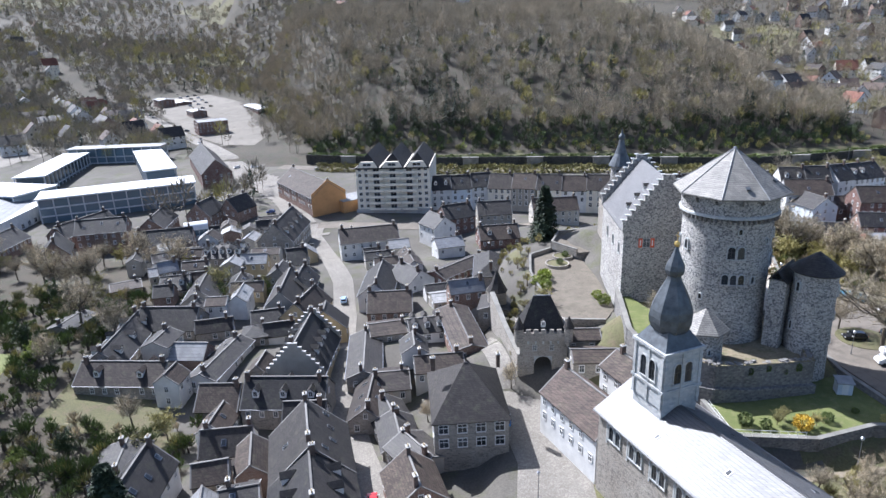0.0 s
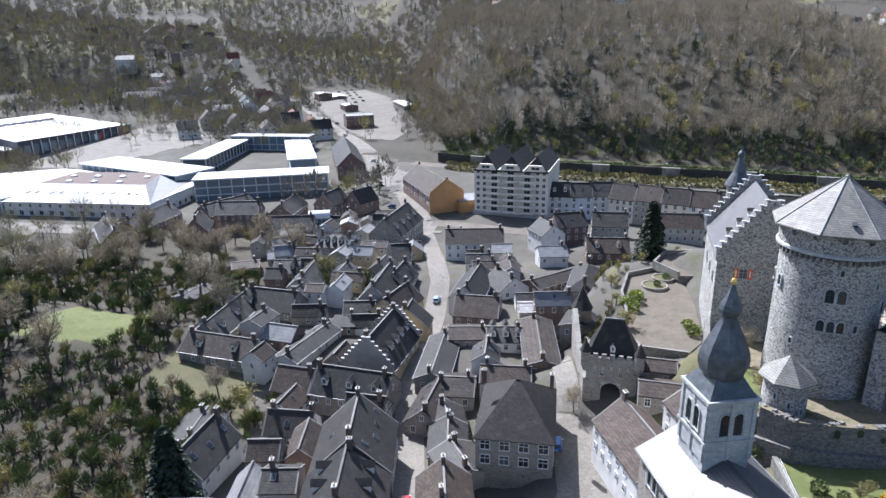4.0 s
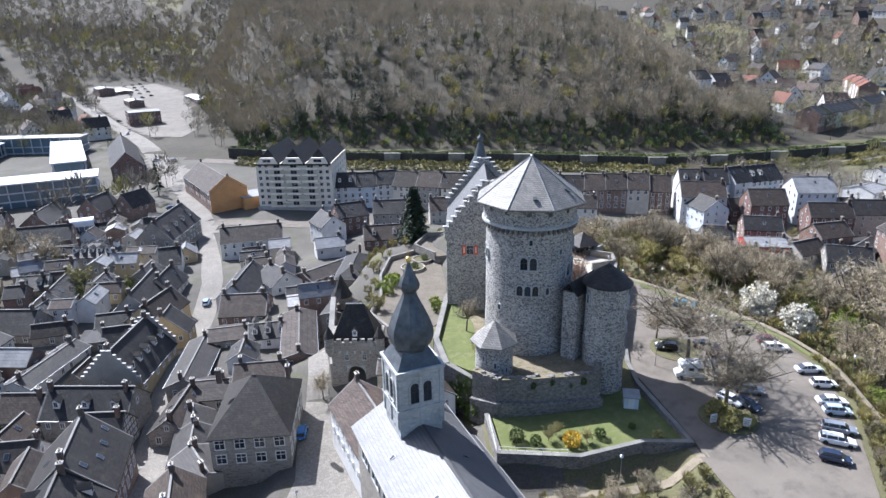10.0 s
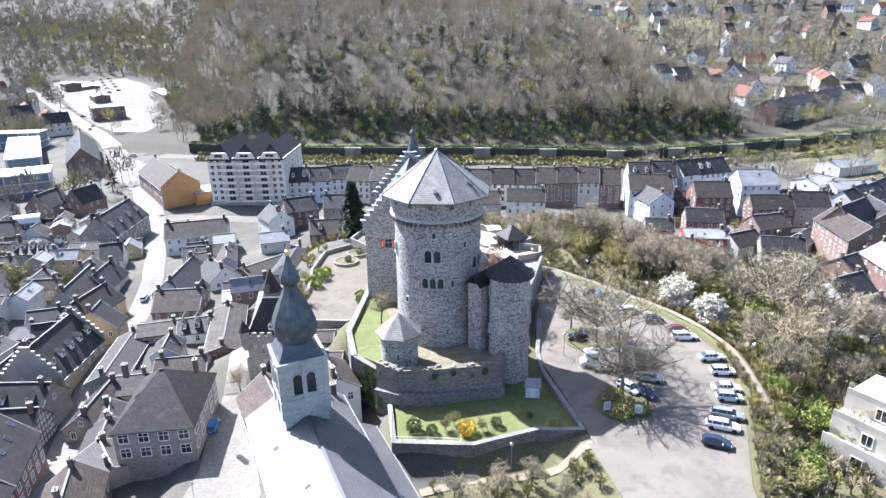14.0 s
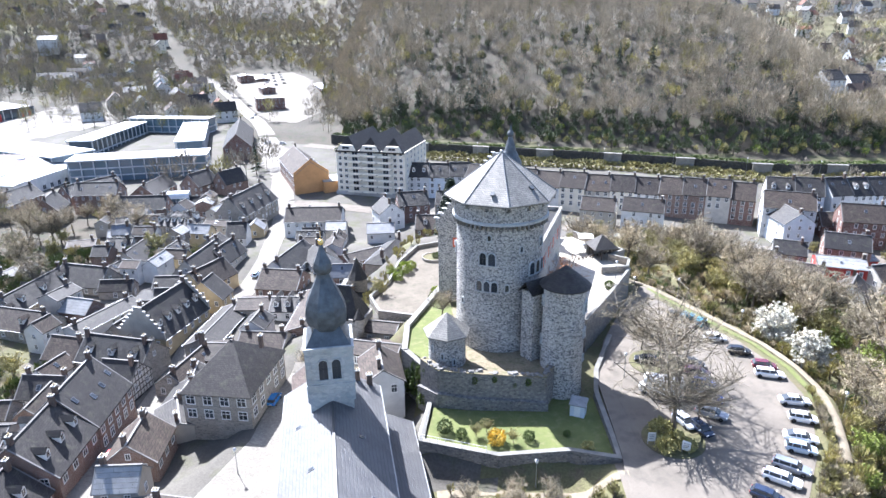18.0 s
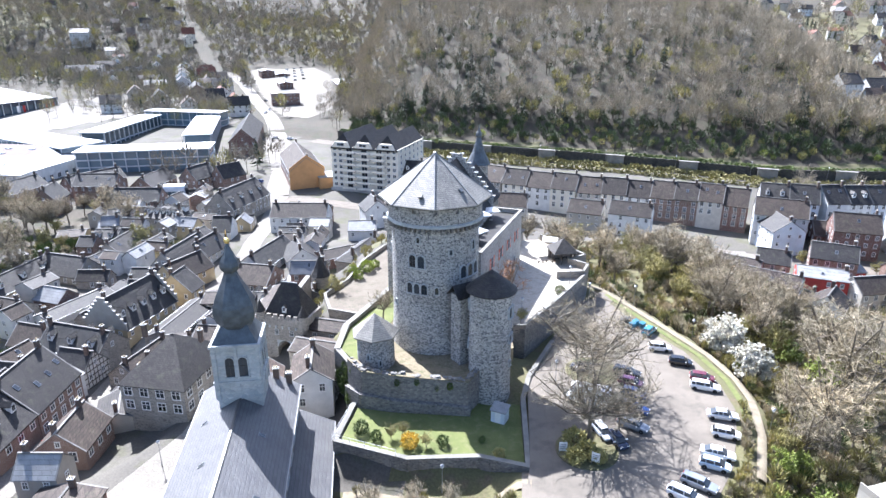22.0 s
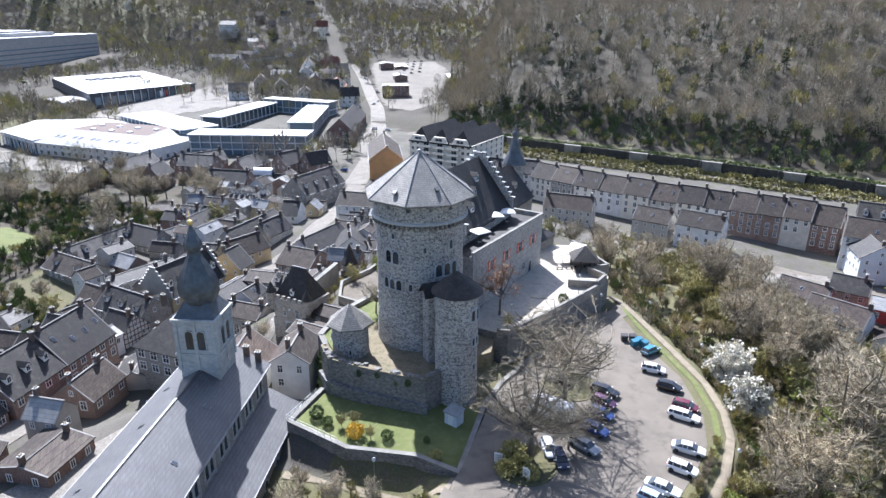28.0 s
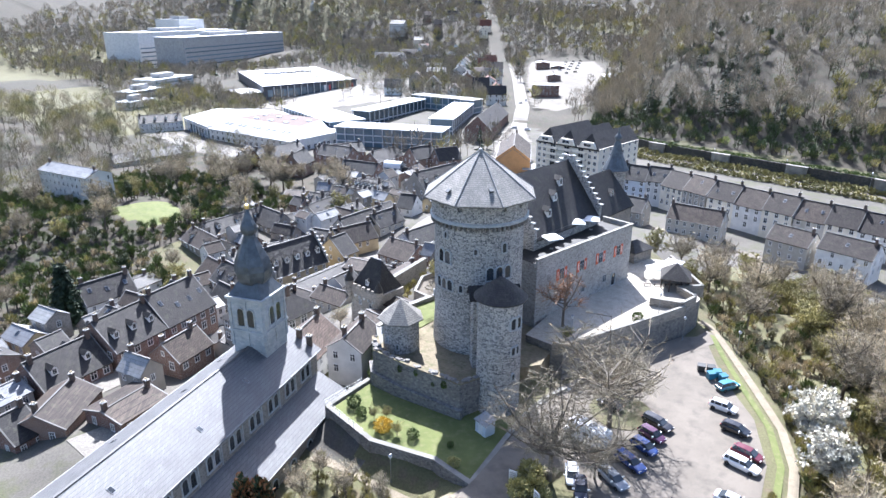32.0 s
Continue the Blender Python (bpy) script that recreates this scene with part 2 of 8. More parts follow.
MAT = {
    "keep": rubble("keep_rubble", [(0.09, 0.095, 0.11), (0.24, 0.24, 0.25), (0.47, 0.45, 0.42), (0.61, 0.59, 0.54), (0.70, 0.67, 0.62)], (0.43, 0.41, 0.37), 4.0, flat=1.25),
    "wingstone": rubble("wing_rubble", [(0.30, 0.29, 0.27), (0.46, 0.44, 0.41), (0.6, 0.58, 0.54)], (0.50, 0.48, 0.44), 2.4, flat=1.6),
    "railstone": rubble("railway_stone", [(0.035, 0.036, 0.035), (0.06, 0.058, 0.052), (0.09, 0.085, 0.075)], (0.06, 0.058, 0.05), 1.2),
    "coping": plain("coping_stone", (0.22, 0.21, 0.185), var=0.35),
    "bailey": rubble("bailey_rubble", [(0.13, 0.13, 0.13), (0.24, 0.23, 0.22), (0.33, 0.31, 0.28)], (0.22, 0.21, 0.19), 2.6),
    "stone": rubble("town_rubble", [(0.2, 0.18, 0.16), (0.33, 0.3, 0.26), (0.42, 0.38, 0.32)], (0.42, 0.39, 0.34), 2.2, flat=2.2),
    "ashlar": rubble("belfry_ashlar", [(0.40, 0.43, 0.44), (0.52, 0.54, 0.53), (0.6, 0.6, 0.58)], (0.5, 0.5, 0.49), 1.3, flat=1.8),
    "rock": rubble("bare_rock", [(0.3, 0.28, 0.25), (0.45, 0.42, 0.38), (0.52, 0.5, 0.46)], (0.2, 0.19, 0.16), 0.6),
    "white": plain("white_render", (0.74, 0.73, 0.70), var=0.18, per_object=0.2),
    "pale": plain("pale_blue_render", (0.62, 0.66, 0.69), var=0.15),
    "stucco": plain("grey_render", (0.54, 0.50, 0.43), var=0.2, per_object=0.35),
    "ochre": plain("ochre_render", (0.50, 0.40, 0.24), var=0.2, per_object=0.2),
    "orange": plain("orange_render", (0.50, 0.27, 0.11), var=0.15),
    "timber": plain("infill_render", (0.66, 0.62, 0.55), var=0.15),
    "red": plain("red_render", (0.42, 0.05, 0.04), var=0.2),
    "cream": plain("cream_render", (0.76, 0.70, 0.58), var=0.12),
    "concrete": plain("concrete", (0.42, 0.41, 0.39), var=0.25),
    "brick": bricks("red_brick", (0.165, 0.095, 0.072), (0.215, 0.13, 0.098), (0.35, 0.31, 0.27)),
    "brickdark": bricks("dark_brick", (0.12, 0.06, 0.05), (0.175, 0.085, 0.066), (0.28, 0.25, 0.22)),
    "slate": roofing("slate_roof", (0.034, 0.031, 0.0305), 0.22, rough=0.6, spec=0.35),
    "tile": roofing("pantile_roof", (0.058, 0.045, 0.038), 0.3, rough=0.75, spec=0.35, width=0.25),
    "lead": roofing("grey_sheet_roof", (0.25, 0.26, 0.27), 0.5, rough=0.6, var=0.08, width=1.2),
    "keeproof": roofing("keep_slate", (0.26, 0.245, 0.22), 0.24, rough=0.6, var=0.2, moss=0.16, spread=0.12, spec=0.5),
    "naveroof": roofing("nave_slate", (0.096, 0.095, 0.099), 0.24, rough=0.54, var=0.18, moss=0.12, spread=0.1, spec=1.0),
    "browntile": roofing("brown_tile", (0.11, 0.078, 0.062), 0.3, rough=0.8),
    "redtile": roofing("red_tile", (0.20, 0.075, 0.045), 0.3, rough=0.8),
    "rusty": plain("rust_gravel_roof", (0.085, 0.045, 0.03), var=0.35),
    "verge": plain("pale_verge_tiles", (0.24, 0.23, 0.215), var=0.35, per_object=0.5),
    "chimneybrick": bricks("sooty_brick", (0.085, 0.06, 0.05), (0.13, 0.085, 0.065), (0.16, 0.14, 0.12)),
    "cladding": plain("dark_cladding", (0.06, 0.068, 0.085), rough=0.5, var=0.2),
    "sheet": plain("white_roof_membrane", (0.60, 0.61, 0.62), rough=0.5, var=0.12),
    "copper": plain("weathered_copper", (0.105, 0.118, 0.13), rough=0.45, metal=0.2, var=0.45, scale=2.5),
    "gold": plain("gilded_ball", (0.85, 0.6, 0.2), rough=0.3, metal=0.9, var=0.1),
    "wood": plain("dark_timber", (0.06, 0.045, 0.035), var=0.3),
    "frame": plain("white_window_paint", (0.78, 0.77, 0.74), rough=0.5, var=0.08),
    "shutter_red": plain("red_shutter_paint", (0.62, 0.10, 0.03), rough=0.5, var=0.1),
    "metal": plain("grey_metal", (0.3, 0.31, 0.33), rough=0.4, metal=0.8, var=0.15),
    "dark": plain("dark_metal", (0.03, 0.03, 0.03), rough=0.5, var=0.2),
    "rubber": plain("tyre_rubber", (0.02, 0.02, 0.02), rough=0.85, var=0.2),
    "blue": plain("blue_plastic", (0.04, 0.17, 0.25), rough=0.4, var=0.1),
    "asphalt": blend3("asphalt", (0.155, 0.134, 0.108), (0.185, 0.16, 0.13), (0.122, 0.107, 0.087), 0.15, 0.4, relief=0.01, fine=14),
    "cobble": rubble("street_paving", [(0.22, 0.20, 0.17), (0.27, 0.25, 0.215), (0.32, 0.295, 0.255)], (0.2, 0.183, 0.155), 3.0, flat=1),
    "paving": blend3("court_paving", (0.42, 0.38, 0.31), (0.48, 0.43, 0.355), (0.35, 0.315, 0.255), 0.3, 0.8, relief=0.01, fine=6),
    "forecourt": blend3("forecourt_gravel", (0.135, 0.115, 0.088), (0.16, 0.137, 0.106), (0.11, 0.098, 0.07), 0.3, 0.8, relief=0.02, fine=7),
    "gravel": blend3("yard_gravel", (0.165, 0.148, 0.122), (0.20, 0.18, 0.15), (0.125, 0.115, 0.092), 0.05, 0.2, relief=0.03),
    "sand": blend3("path_gravel", (0.22, 0.185, 0.13), (0.26, 0.22, 0.155), (0.18, 0.15, 0.105), 0.3, 1.0, relief=0.02, fine=8),
    "lawn": blend3("lawn", (0.105, 0.125, 0.036), (0.135, 0.152, 0.046), (0.165, 0.165, 0.068), 0.25, 0.9, relief=0.05, fine=9),
    "scrub": blend3("rough_grass", (0.10, 0.096, 0.044), (0.13, 0.122, 0.056), (0.13, 0.102, 0.062), 0.08, 0.4, relief=0.15),
    "litter": blend3("leaf_litter", (0.05, 0.042, 0.03), (0.066, 0.054, 0.036), (0.04, 0.046, 0.022), 0.04, 0.2, relief=0.2),
    "urban": blend3("yard_ground", (0.085, 0.077, 0.064), (0.115, 0.105, 0.088), (0.08, 0.082, 0.042), 0.06, 0.15, relief=0.04),
    "earth": blend3("bailey_earth", (0.23, 0.19, 0.125), (0.18, 0.15, 0.096), (0.12, 0.12, 0.06), 0.3, 0.9, relief=0.06),
    "bark": plain("bark", (0.17, 0.14, 0.105), var=0.35, per_object=0.3),
    "darkbark": plain("dark_bark", (0.075, 0.062, 0.05), var=0.35, per_object=0.2),
    "twig": leaf("bare_twigs", (0.215, 0.188, 0.143), (0.37, 0.325, 0.25)),
    "paletwig": leaf("pale_twigs", (0.30, 0.255, 0.175), (0.47, 0.41, 0.29)),
    "rusttwig": leaf("rusty_twigs", (0.22, 0.10, 0.04), (0.34, 0.17, 0.08)),
    "budding": leaf("budding_twigs", (0.23, 0.21, 0.07), (0.36, 0.33, 0.13)),
    "fresh": leaf("fresh_leaves", (0.16, 0.22, 0.03), (0.26, 0.30, 0.06)),
    "ivy": leaf("ivy_leaves", (0.03, 0.055, 0.015), (0.07, 0.10, 0.03)),
    "needle": leaf("fir_needles", (0.018, 0.035, 0.018), (0.045, 0.07, 0.03)),
    "blossom": leaf("white_blossom", (0.62, 0.60, 0.52), (0.8, 0.78, 0.72)),
    "yellow": leaf("yellow_flowers", (0.55, 0.36, 0.02), (0.72, 0.5, 0.05)),
    "bushleaf": leaf("clipped_leaves", (0.07, 0.11, 0.02), (0.12, 0.16, 0.04)),
}


def make_glass(name, c, rough):
    m, nt, b = nodes_of(name, rough)
    b.inputs["Base Color"].default_value = (*c, 1)
    b.inputs["Specular IOR Level"].default_value = 0.6
    tone = ramp(nt, by_object(nt), [(0.0, shade(c, 0.5)), (1.0, shade(c, 1.8))])
    nt.links.new(tone, b.inputs["Base Color"])
    return m


MAT["glass"] = make_glass("window_glass", (0.035, 0.04, 0.046), 0.08)
MAT["glassblue"] = make_glass("facade_glass", (0.10, 0.14, 0.17), 0.1)


# ---- mesh building ----
class Geo:
    """Vertices and faces gathered for one mesh, with a material slot for each face."""

    def __init__(self):
        self.v, self.f, self.s = [], [], []

    def face(self, pts, slot=0):
        n = len(self.v)
        self.v += [tuple(p) for p in pts]
        self.f.append(tuple(range(n, n + len(pts))))
        self.s.append(slot)
        return self

    def box(self, x0, x1, y0, y1, z0, z1, slot=0, m=None):
        n = len(self.v)
        c = [(x0, y0, z0), (x1, y0, z0), (x1, y1, z0), (x0, y1, z0), (x0, y0, z1), (x1, y0, z1), (x1, y1, z1), (x0, y1, z1)]
        self.v += [tuple(m @ Vector(p)) for p in c] if m else c
        for q in ((0, 3, 2, 1), (4, 5, 6, 7), (0, 1, 5, 4), (1, 2, 6, 5), (2, 3, 7, 6), (3, 0, 4, 7)):
            self.f.append(tuple(n + i for i in q))
            self.s.append(slot)
        return self

    def prism(self, pts, z0, z1, slot=0, top=None):
        """Upright prism over a plan, counter-clockwise; top slot may differ."""
        n, k = len(self.v), len(pts)
        self.v += [(x, y, z0) for x, y in pts] + [(x, y, z1) for x, y in pts]
        for i in range(k):
            j = (i + 1) % k
            self.f.append((n + i, n + j, n + k + j, n + k + i))
            self.s.append(slot)
        self.f.append(tuple(n + k + i for i in range(k)))
        self.s.append(slot if top is None else top)
        self.f.append(tuple(n + i for i in reversed(range(k))))
        self.s.append(slot)
        return self

    def rings(self, prof, sides, phase=0.0, cx=0.0, cy=0.0, slot=0, cap=True):
        """Turned shape: prof is rows of radius and height, from the bottom up."""
        n = len(self.v)
        for r, z in prof:
            for i in range(sides):
                a = phase + 2 * math.pi * i / sides
                self.v.append((cx + r * math.cos(a), cy + r * math.sin(a), z))
        for k in range(len(prof) - 1):
            for i in range(sides):
                j = (i + 1) % sides
                self.f.append((n + k * sides + i, n + k * sides + j, n + (k + 1) * sides + j, n + (k + 1) * sides + i))
                self.s.append(slot)
        if cap:
            self.f.append(tuple(n + i for i in reversed(range(sides))))
            self.f.append(tuple(n + (len(prof) - 1) * sides + i for i in range(sides)))
            self.s += [slot, slot]
        return self

    def tube(self, a, b, r0, r1, sides=5, slot=0):
        a, b = Vector(a), Vector(b)
        d = (b - a).normalized()
        u = d.orthogonal().normalized()
        w = d.cross(u)
        n = len(self.v)
        for p, r in ((a, r0), (b, r1)):
            for i in range(sides):
                t = 2 * math.pi * i / sides
                self.v.append(tuple(p + r * (u * math.cos(t) + w * math.sin(t))))
        for i in range(sides):
            j = (i + 1) % sides
            self.f.append((n + i, n + j, n + sides + j, n + sides + i))
            self.s.append(slot)
        return self

    def slab(self, pts, thick, slot=0):
        """A sloping slab: the top polygon, thickened downwards."""
        k, n = len(pts), len(self.v)
        self.v += [tuple(p) for p in pts] + [(p[0], p[1], p[2] - thick) for p in pts]
        self.f.append(tuple(n + i for i in range(k)))
        self.f.append(tuple(n + k + i for i in reversed(range(k))))
        self.s += [slot, slot]
        for i in range(k):
            j = (i + 1) % k
            self.f.append((n + i, n + k + i, n + k + j, n + j))
            self.s.append(slot)
        return self

    def mesh(self, name, mats):
        me = bpy.data.meshes.new(name)
        me.from_pydata(self.v, [], self.f)
        for x in mats if isinstance(mats, (list, tuple)) else [mats]:
            me.materials.append(MAT[x] if isinstance(x, str) else x)
        if any(self.s):
            me.polygons.foreach_set("material_index", self.s)
        return me


def part(name, g, mats, parent, label="", smooth=False):
    me = g if isinstance(g, bpy.types.Mesh) else g.mesh(name, mats)
    if smooth:
        me.shade_smooth()
    ob = new(name, me)
    ob.parent = parent
    if label:
        ob["label"] = label
    return ob


def thing(name, x, y, z, rz=0, label="", category="", group="", kind=""):
    ob = new(name)
    ob.empty_display_size = 0.5
    ob.matrix_world = pose(x, y, z, 0, 0, rz)
    return tagged(ob, label, category, group, kind)


def setting(name, g, mats, label, category, kind="structure"):
    ob = new(name, g.mesh(name, mats))
    return tagged(ob, label, category, "", kind)


# ---- ground ----
def inside(px, py, poly):
    """Distance to a plan outline, negative inside, for arrays."""
    px, py = np.asarray(px, float), np.asarray(py, float)
    d = np.full(px.shape, 1e9)
    odd = np.zeros(px.shape, bool)
    k = len(poly)
    for i in range(k):
        (ax, ay), (bx, by) = poly[i], poly[(i + 1) % k]
        ex, ey = bx - ax, by - ay
        t = np.clip(((px - ax) * ex + (py - ay) * ey) / (ex * ex + ey * ey), 0, 1)
        d = np.minimum(d, np.hypot(px - ax - t * ex, py - ay - t * ey))
        cross = ((ay > py) != (by > py)) & (px < ex * (py - ay) / (ey if ey else 1e-9) + ax)
        odd ^= cross
    return np.where(odd, -d, d)


def smooth01(t):
    t = np.clip(t, 0, 1)
    return t * t * (3 - 2 * t)


LOT = [(17, -8), (19, 6), (26, 28), (31, 33), (37, 26), (44, 16), (50, 4), (52, -8), (49, -22), (44, -33), (37, -44), (32, -58), (20, -58), (19, -36), (19, -27)]
LOT_PAVED = [(17, -8), (19, 6), (26, 28), (29.5, 31), (34.5, 22), (39.5, 14.5), (43.5, 9.5), (47.6, -0.5), (48.6, -8), (47.6, -14), (45.6, -22), (41.2, -31.5), (36, -42), (32, -58), (20, -58), (19, -36), (19, -27)]
FORE = [(-25, 12.5), (-17, 11.5), (-13, 18), (-12, 36), (-12.5, 50), (-18, 57), (-25, 52), (-27, 40), (-26.5, 28), (-28.5, 19)]
LAWN = [(-8.5, -18), (-8.2, -26.3), (2.5, -28), (12, -25.6), (18.3, -26.5), (16.2, -12), (8, -12)]
COURT = [(8, 3), (15.5, 2.5), (21, 16), (26, 29.5), (26.5, 36), (21, 44), (15, 52), (8, 50), (5, 40)]
PLAZA = [(-44, -52), (-31, -52), (-28, -20), (-30, -2), (-36, 0), (-41, -2), (-39, -20)]
RAIL_X = [-600, -260, -165, -52, 38, 111, 224, 420, 900]
RAIL_Y = [420, 322, 287, 247, 232, 220, 231, 290, 520]
ROAD_MAIN = [(-55, -70), (-58.2, -42), (-62.6, -20), (-67.8, 0), (-72.6, 26), (-74.5, 52), (-77.5, 74), (-84, 96), (-93, 122), (-101, 142), (-120, 190), (-144, 240), (-196, 330), (-270, 440), (-367, 580)]
HIGH = [(-7, -10, 0.3), (0, 0, 4.8), (-12, 5, 4.5), (-15, 18, 4.5), (-3, 40, 6), (-5, 55, 6), (12, 30, 5), (8, -30, -3.2), (-4, -31, -3.6), (-10, -40, -5),
        (8, -45, -4), (12, -60, -3), (0, -75, -6), (-12, -8, -2.5), (-16, -14, -5), (-20, 18, -1), (-27, 10, -4.5), (-22, 35, 2), (-22, 55, 1), (-30, 30, -5)]
LOW = [(-40, -8, -8), (-36, -25, -8), (-38, -60, -9), (-50, -20, -11), (-62, 0, -13.5), (-75, 0, -14), (-75, 50, -14), (-100, 0, -14), (-130, -20, -13), (-110, -60, -13),
       (-70, -70, -13), (-45, 30, -11), (-45, 60, -12), (-30, 90, -11), (-60, 110, -14), (-110, 110, -14), (0, 90, -9), (30, 75, -8), (40, 55, -4), (58, 30, -3)]
EAST = [(64, 12, -3.5), (68, -8, -4), (62, -30, -4), (80, 40, -12), (95, 20, -13), (85, 70, -13.5), (110, 60, -14), (70, 110, -14), (20, 130, -14), (120, 120, -13), (60, -70, -5), (95, -30, -10),
        (-20, 150, -14), (140, 40, -14), (160, 100, -13), (-160, 60, -13), (-160, 120, -14), (-180, 10, -8), (-200, -40, 0), (-180, -90, 2)]


KNOTS = np.array(HIGH + LOW + EAST, float)


def height(px, py):
    px, py = np.asarray(px, float), np.asarray(py, float)
    w = 1.0 / (((px[..., None] - KNOTS[:, 0]) ** 2 + (py[..., None] - KNOTS[:, 1]) ** 2) ** 1.9 + 4.0)
    z = (w * KNOTS[:, 2]).sum(-1) / w.sum(-1)
    far_w = smooth01((np.hypot(px + 20, py - 40) - 150) / 90)
    valley = -14 + 0.035 * np.maximum(py - 200, 0)
    z = z * (1 - far_w) + valley * far_w
    # wooded hill behind the railway
    s = py - np.interp(px, RAIL_X, RAIL_Y)
    left = -128 - 0.33 * (py - 300)
    wl = smooth01((px - left) / 55)
    wr = 1 - 0.9 * smooth01((px - 90) / 170)
    t = np.clip((s - 8) / 250, 0, 1)
    rise = 1 - (1 - t) ** 2
    z = z + np.clip((s + 4) / 6, 0, 1) * 6 * np.maximum(wl, 0.3)
    z = z + (66 + 0.06 * np.maximum(s - 250, 0)) * rise * wl * wr
    # hills on the far sides of the valley
    r = np.hypot(px + 60, py - 60)
    west = smooth01((-px - 200 - 0.5 * np.maximum(py - 150, 0)) / 260) * smooth01((60 - py + 0.12 * -px) / 160)
    z = z + 45 * west
    ring = np.maximum(r - 640 - 260 * smooth01((-px - 420) / 120) * smooth01((720 - py) / 120), 0)
    z = z + np.minimum(ring * 0.17, 190)
    z = z + smooth01((r - 150) / 300) * 3.0 * np.sin(px * 0.013 + 1) * np.cos(py * 0.017)
    # levelled places
    for poly, lz, fall in ((LOT, 1.0, 6), (LAWN, -0.6, 3.5), (COURT, 0.0, 4), (FORE, 0.4, 5), (PLAZA, -8.0, 6)):
        if np.min(np.hypot(px - poly[0][0], py - poly[0][1])) < 200:
            k = smooth01(1 - inside(px, py, poly) / fall)
            z = z * (1 - k) + lz * k
    return z


def gz(x, y):
    return float(height(np.array([x]), np.array([y]))[0])


def build_ground():
    xs = np.unique(np.concatenate([np.arange(-130, 92, 2.5), np.arange(-330, 330, 8.0), np.arange(-1700, 1701, 40.0)]))
    ys = np.unique(np.concatenate([np.arange(-70, 130, 2.5), np.arange(-160, 560, 8.0), np.arange(-700, 2001, 40.0)]))
    gx, gy = np.meshgrid(xs, ys)
    z = height(gx, gy)
    nx, ny = len(xs), len(ys)
    verts = np.stack([gx, gy, z], -1).reshape(-1, 3)
    idx = np.arange(nx * ny).reshape(ny, nx)
    quads = np.stack([idx[:-1, :-1], idx[:-1, 1:], idx[1:, 1:], idx[1:, :-1]], -1).reshape(-1, 4)
    me = bpy.data.meshes.new("ground")
    me.from_pydata(verts.tolist(), [], quads.tolist())
    for k in ("scrub", "litter", "urban", "lawn"):
        me.materials.append(MAT[k])
    cx = (gx[:-1, :-1] + gx[1:, 1:]).ravel() / 2
    cy = (gy[:-1, :-1] + gy[1:, 1:]).ravel() / 2
    s = cy - np.interp(cx, RAIL_X, RAIL_Y)
    slot = np.zeros(len(cx), int)
    town = (inside(cx, cy, [(-36, -70), (-28, 0), (-25, 25), (-30, 60), (5, 85), (80, 100), (90, 60), (180, 40), (200, 200), (60, 212), (-60, 238), (-180, 280), (-340, 420), (-420, 330), (-330, 120), (-180, 80), (-130, 45), (-100, 0), (-88, -70)]) < 0)
    slot[town] = 2
    wood = (s > 6) & (cx > -128 - 0.33 * (cy - 300)) & (cx < 205)
    slot[wood] = 1
    gardens = inside(cx, cy, [(-98, -70), (-96, -8), (-131, 8), (-131, 60), (-112, 80), (-150, 108), (-330, 118), (-420, 60), (-420, -160), (-98, -160)]) < 0
    slot[gardens] = 1
    slot[inside(cx, cy, [(-172, 12), (-148, 14), (-146, 34), (-170, 34)]) < 0] = 3
    slope = inside(cx, cy, [(54, -44), (58, 0), (48, 26), (30, 52), (8, 66), (14, 96), (60, 92), (88, 50), (95, -44)]) < 0
    slot[slope] = 0
    slot[inside(cx, cy, [(-30, 8), (-12, 8), (4, 52), (8, 66), (-6, 76), (-24, 70), (-32, 40)]) < 0] = 2
    slot[inside(cx, cy, [(-16, -8), (-9.5, -16), (-9.3, -28), (2, -29), (2, -31), (-8, -33), (-4, -50), (-14, -60), (-24, -30)]) < 0] = 2
    slot[(slot == 0) & (cx < -60) & (cx > -700) & (cy > 215) & (cy < 800)] = 1
    slot[(slot == 0) & (cx > 150) & (cx < 430) & (s > 6) & (s < 90)] = 1
    far = np.hypot(cx + 60, cy - 60)
    slot[(far > 560) & (np.sin(cx * 0.011 + 2) + np.cos(cy * 0.013) > -0.5)] = 1
    me.polygons.foreach_set("material_index", slot.tolist())
    me.shade_smooth()
    return tagged(new("ground", me), "rough spring grass, leaf litter and town yards over a valley", "ground", "", "structure")


build_ground()


def ribbon(name, line, width, lift, mat, label, category="road", step=3.0):
    """A road or path laid over the ground along a line."""
    pts = []
    for (ax, ay), (bx, by) in zip(line, line[1:]):
        k = max(1, int(math.hypot(bx - ax, by - ay) / step))
        pts += [(ax + (bx - ax) * i / k, ay + (by - ay) * i / k) for i in range(k)]
    pts.append(line[-1])
    g = Geo()
    n = len(pts)
    cols = 5
    P = []
    for i, (x, y) in enumerate(pts):
        a, b = pts[max(0, i - 1)], pts[min(n - 1, i + 1)]
        tx, ty = b[0] - a[0], b[1] - a[1]
        L = math.hypot(tx, ty) or 1
        for c in range(cols):
            o = (c / (cols - 1) - 0.5) * width
            P.append((x - ty / L * o, y + tx / L * o))
    P = np.array(P)
    z = height(P[:, 0], P[:, 1]) + lift
    g.v = [(float(a), float(b), float(c)) for (a, b), c in zip(P, z)]
    for i in range(n - 1):
        for c in range(cols - 1):
            q = i * cols + c
            g.f.append((q, q + cols, q + cols + 1, q + 1))
            g.s.append(0)
    return setting(name, g, mat, label, category)


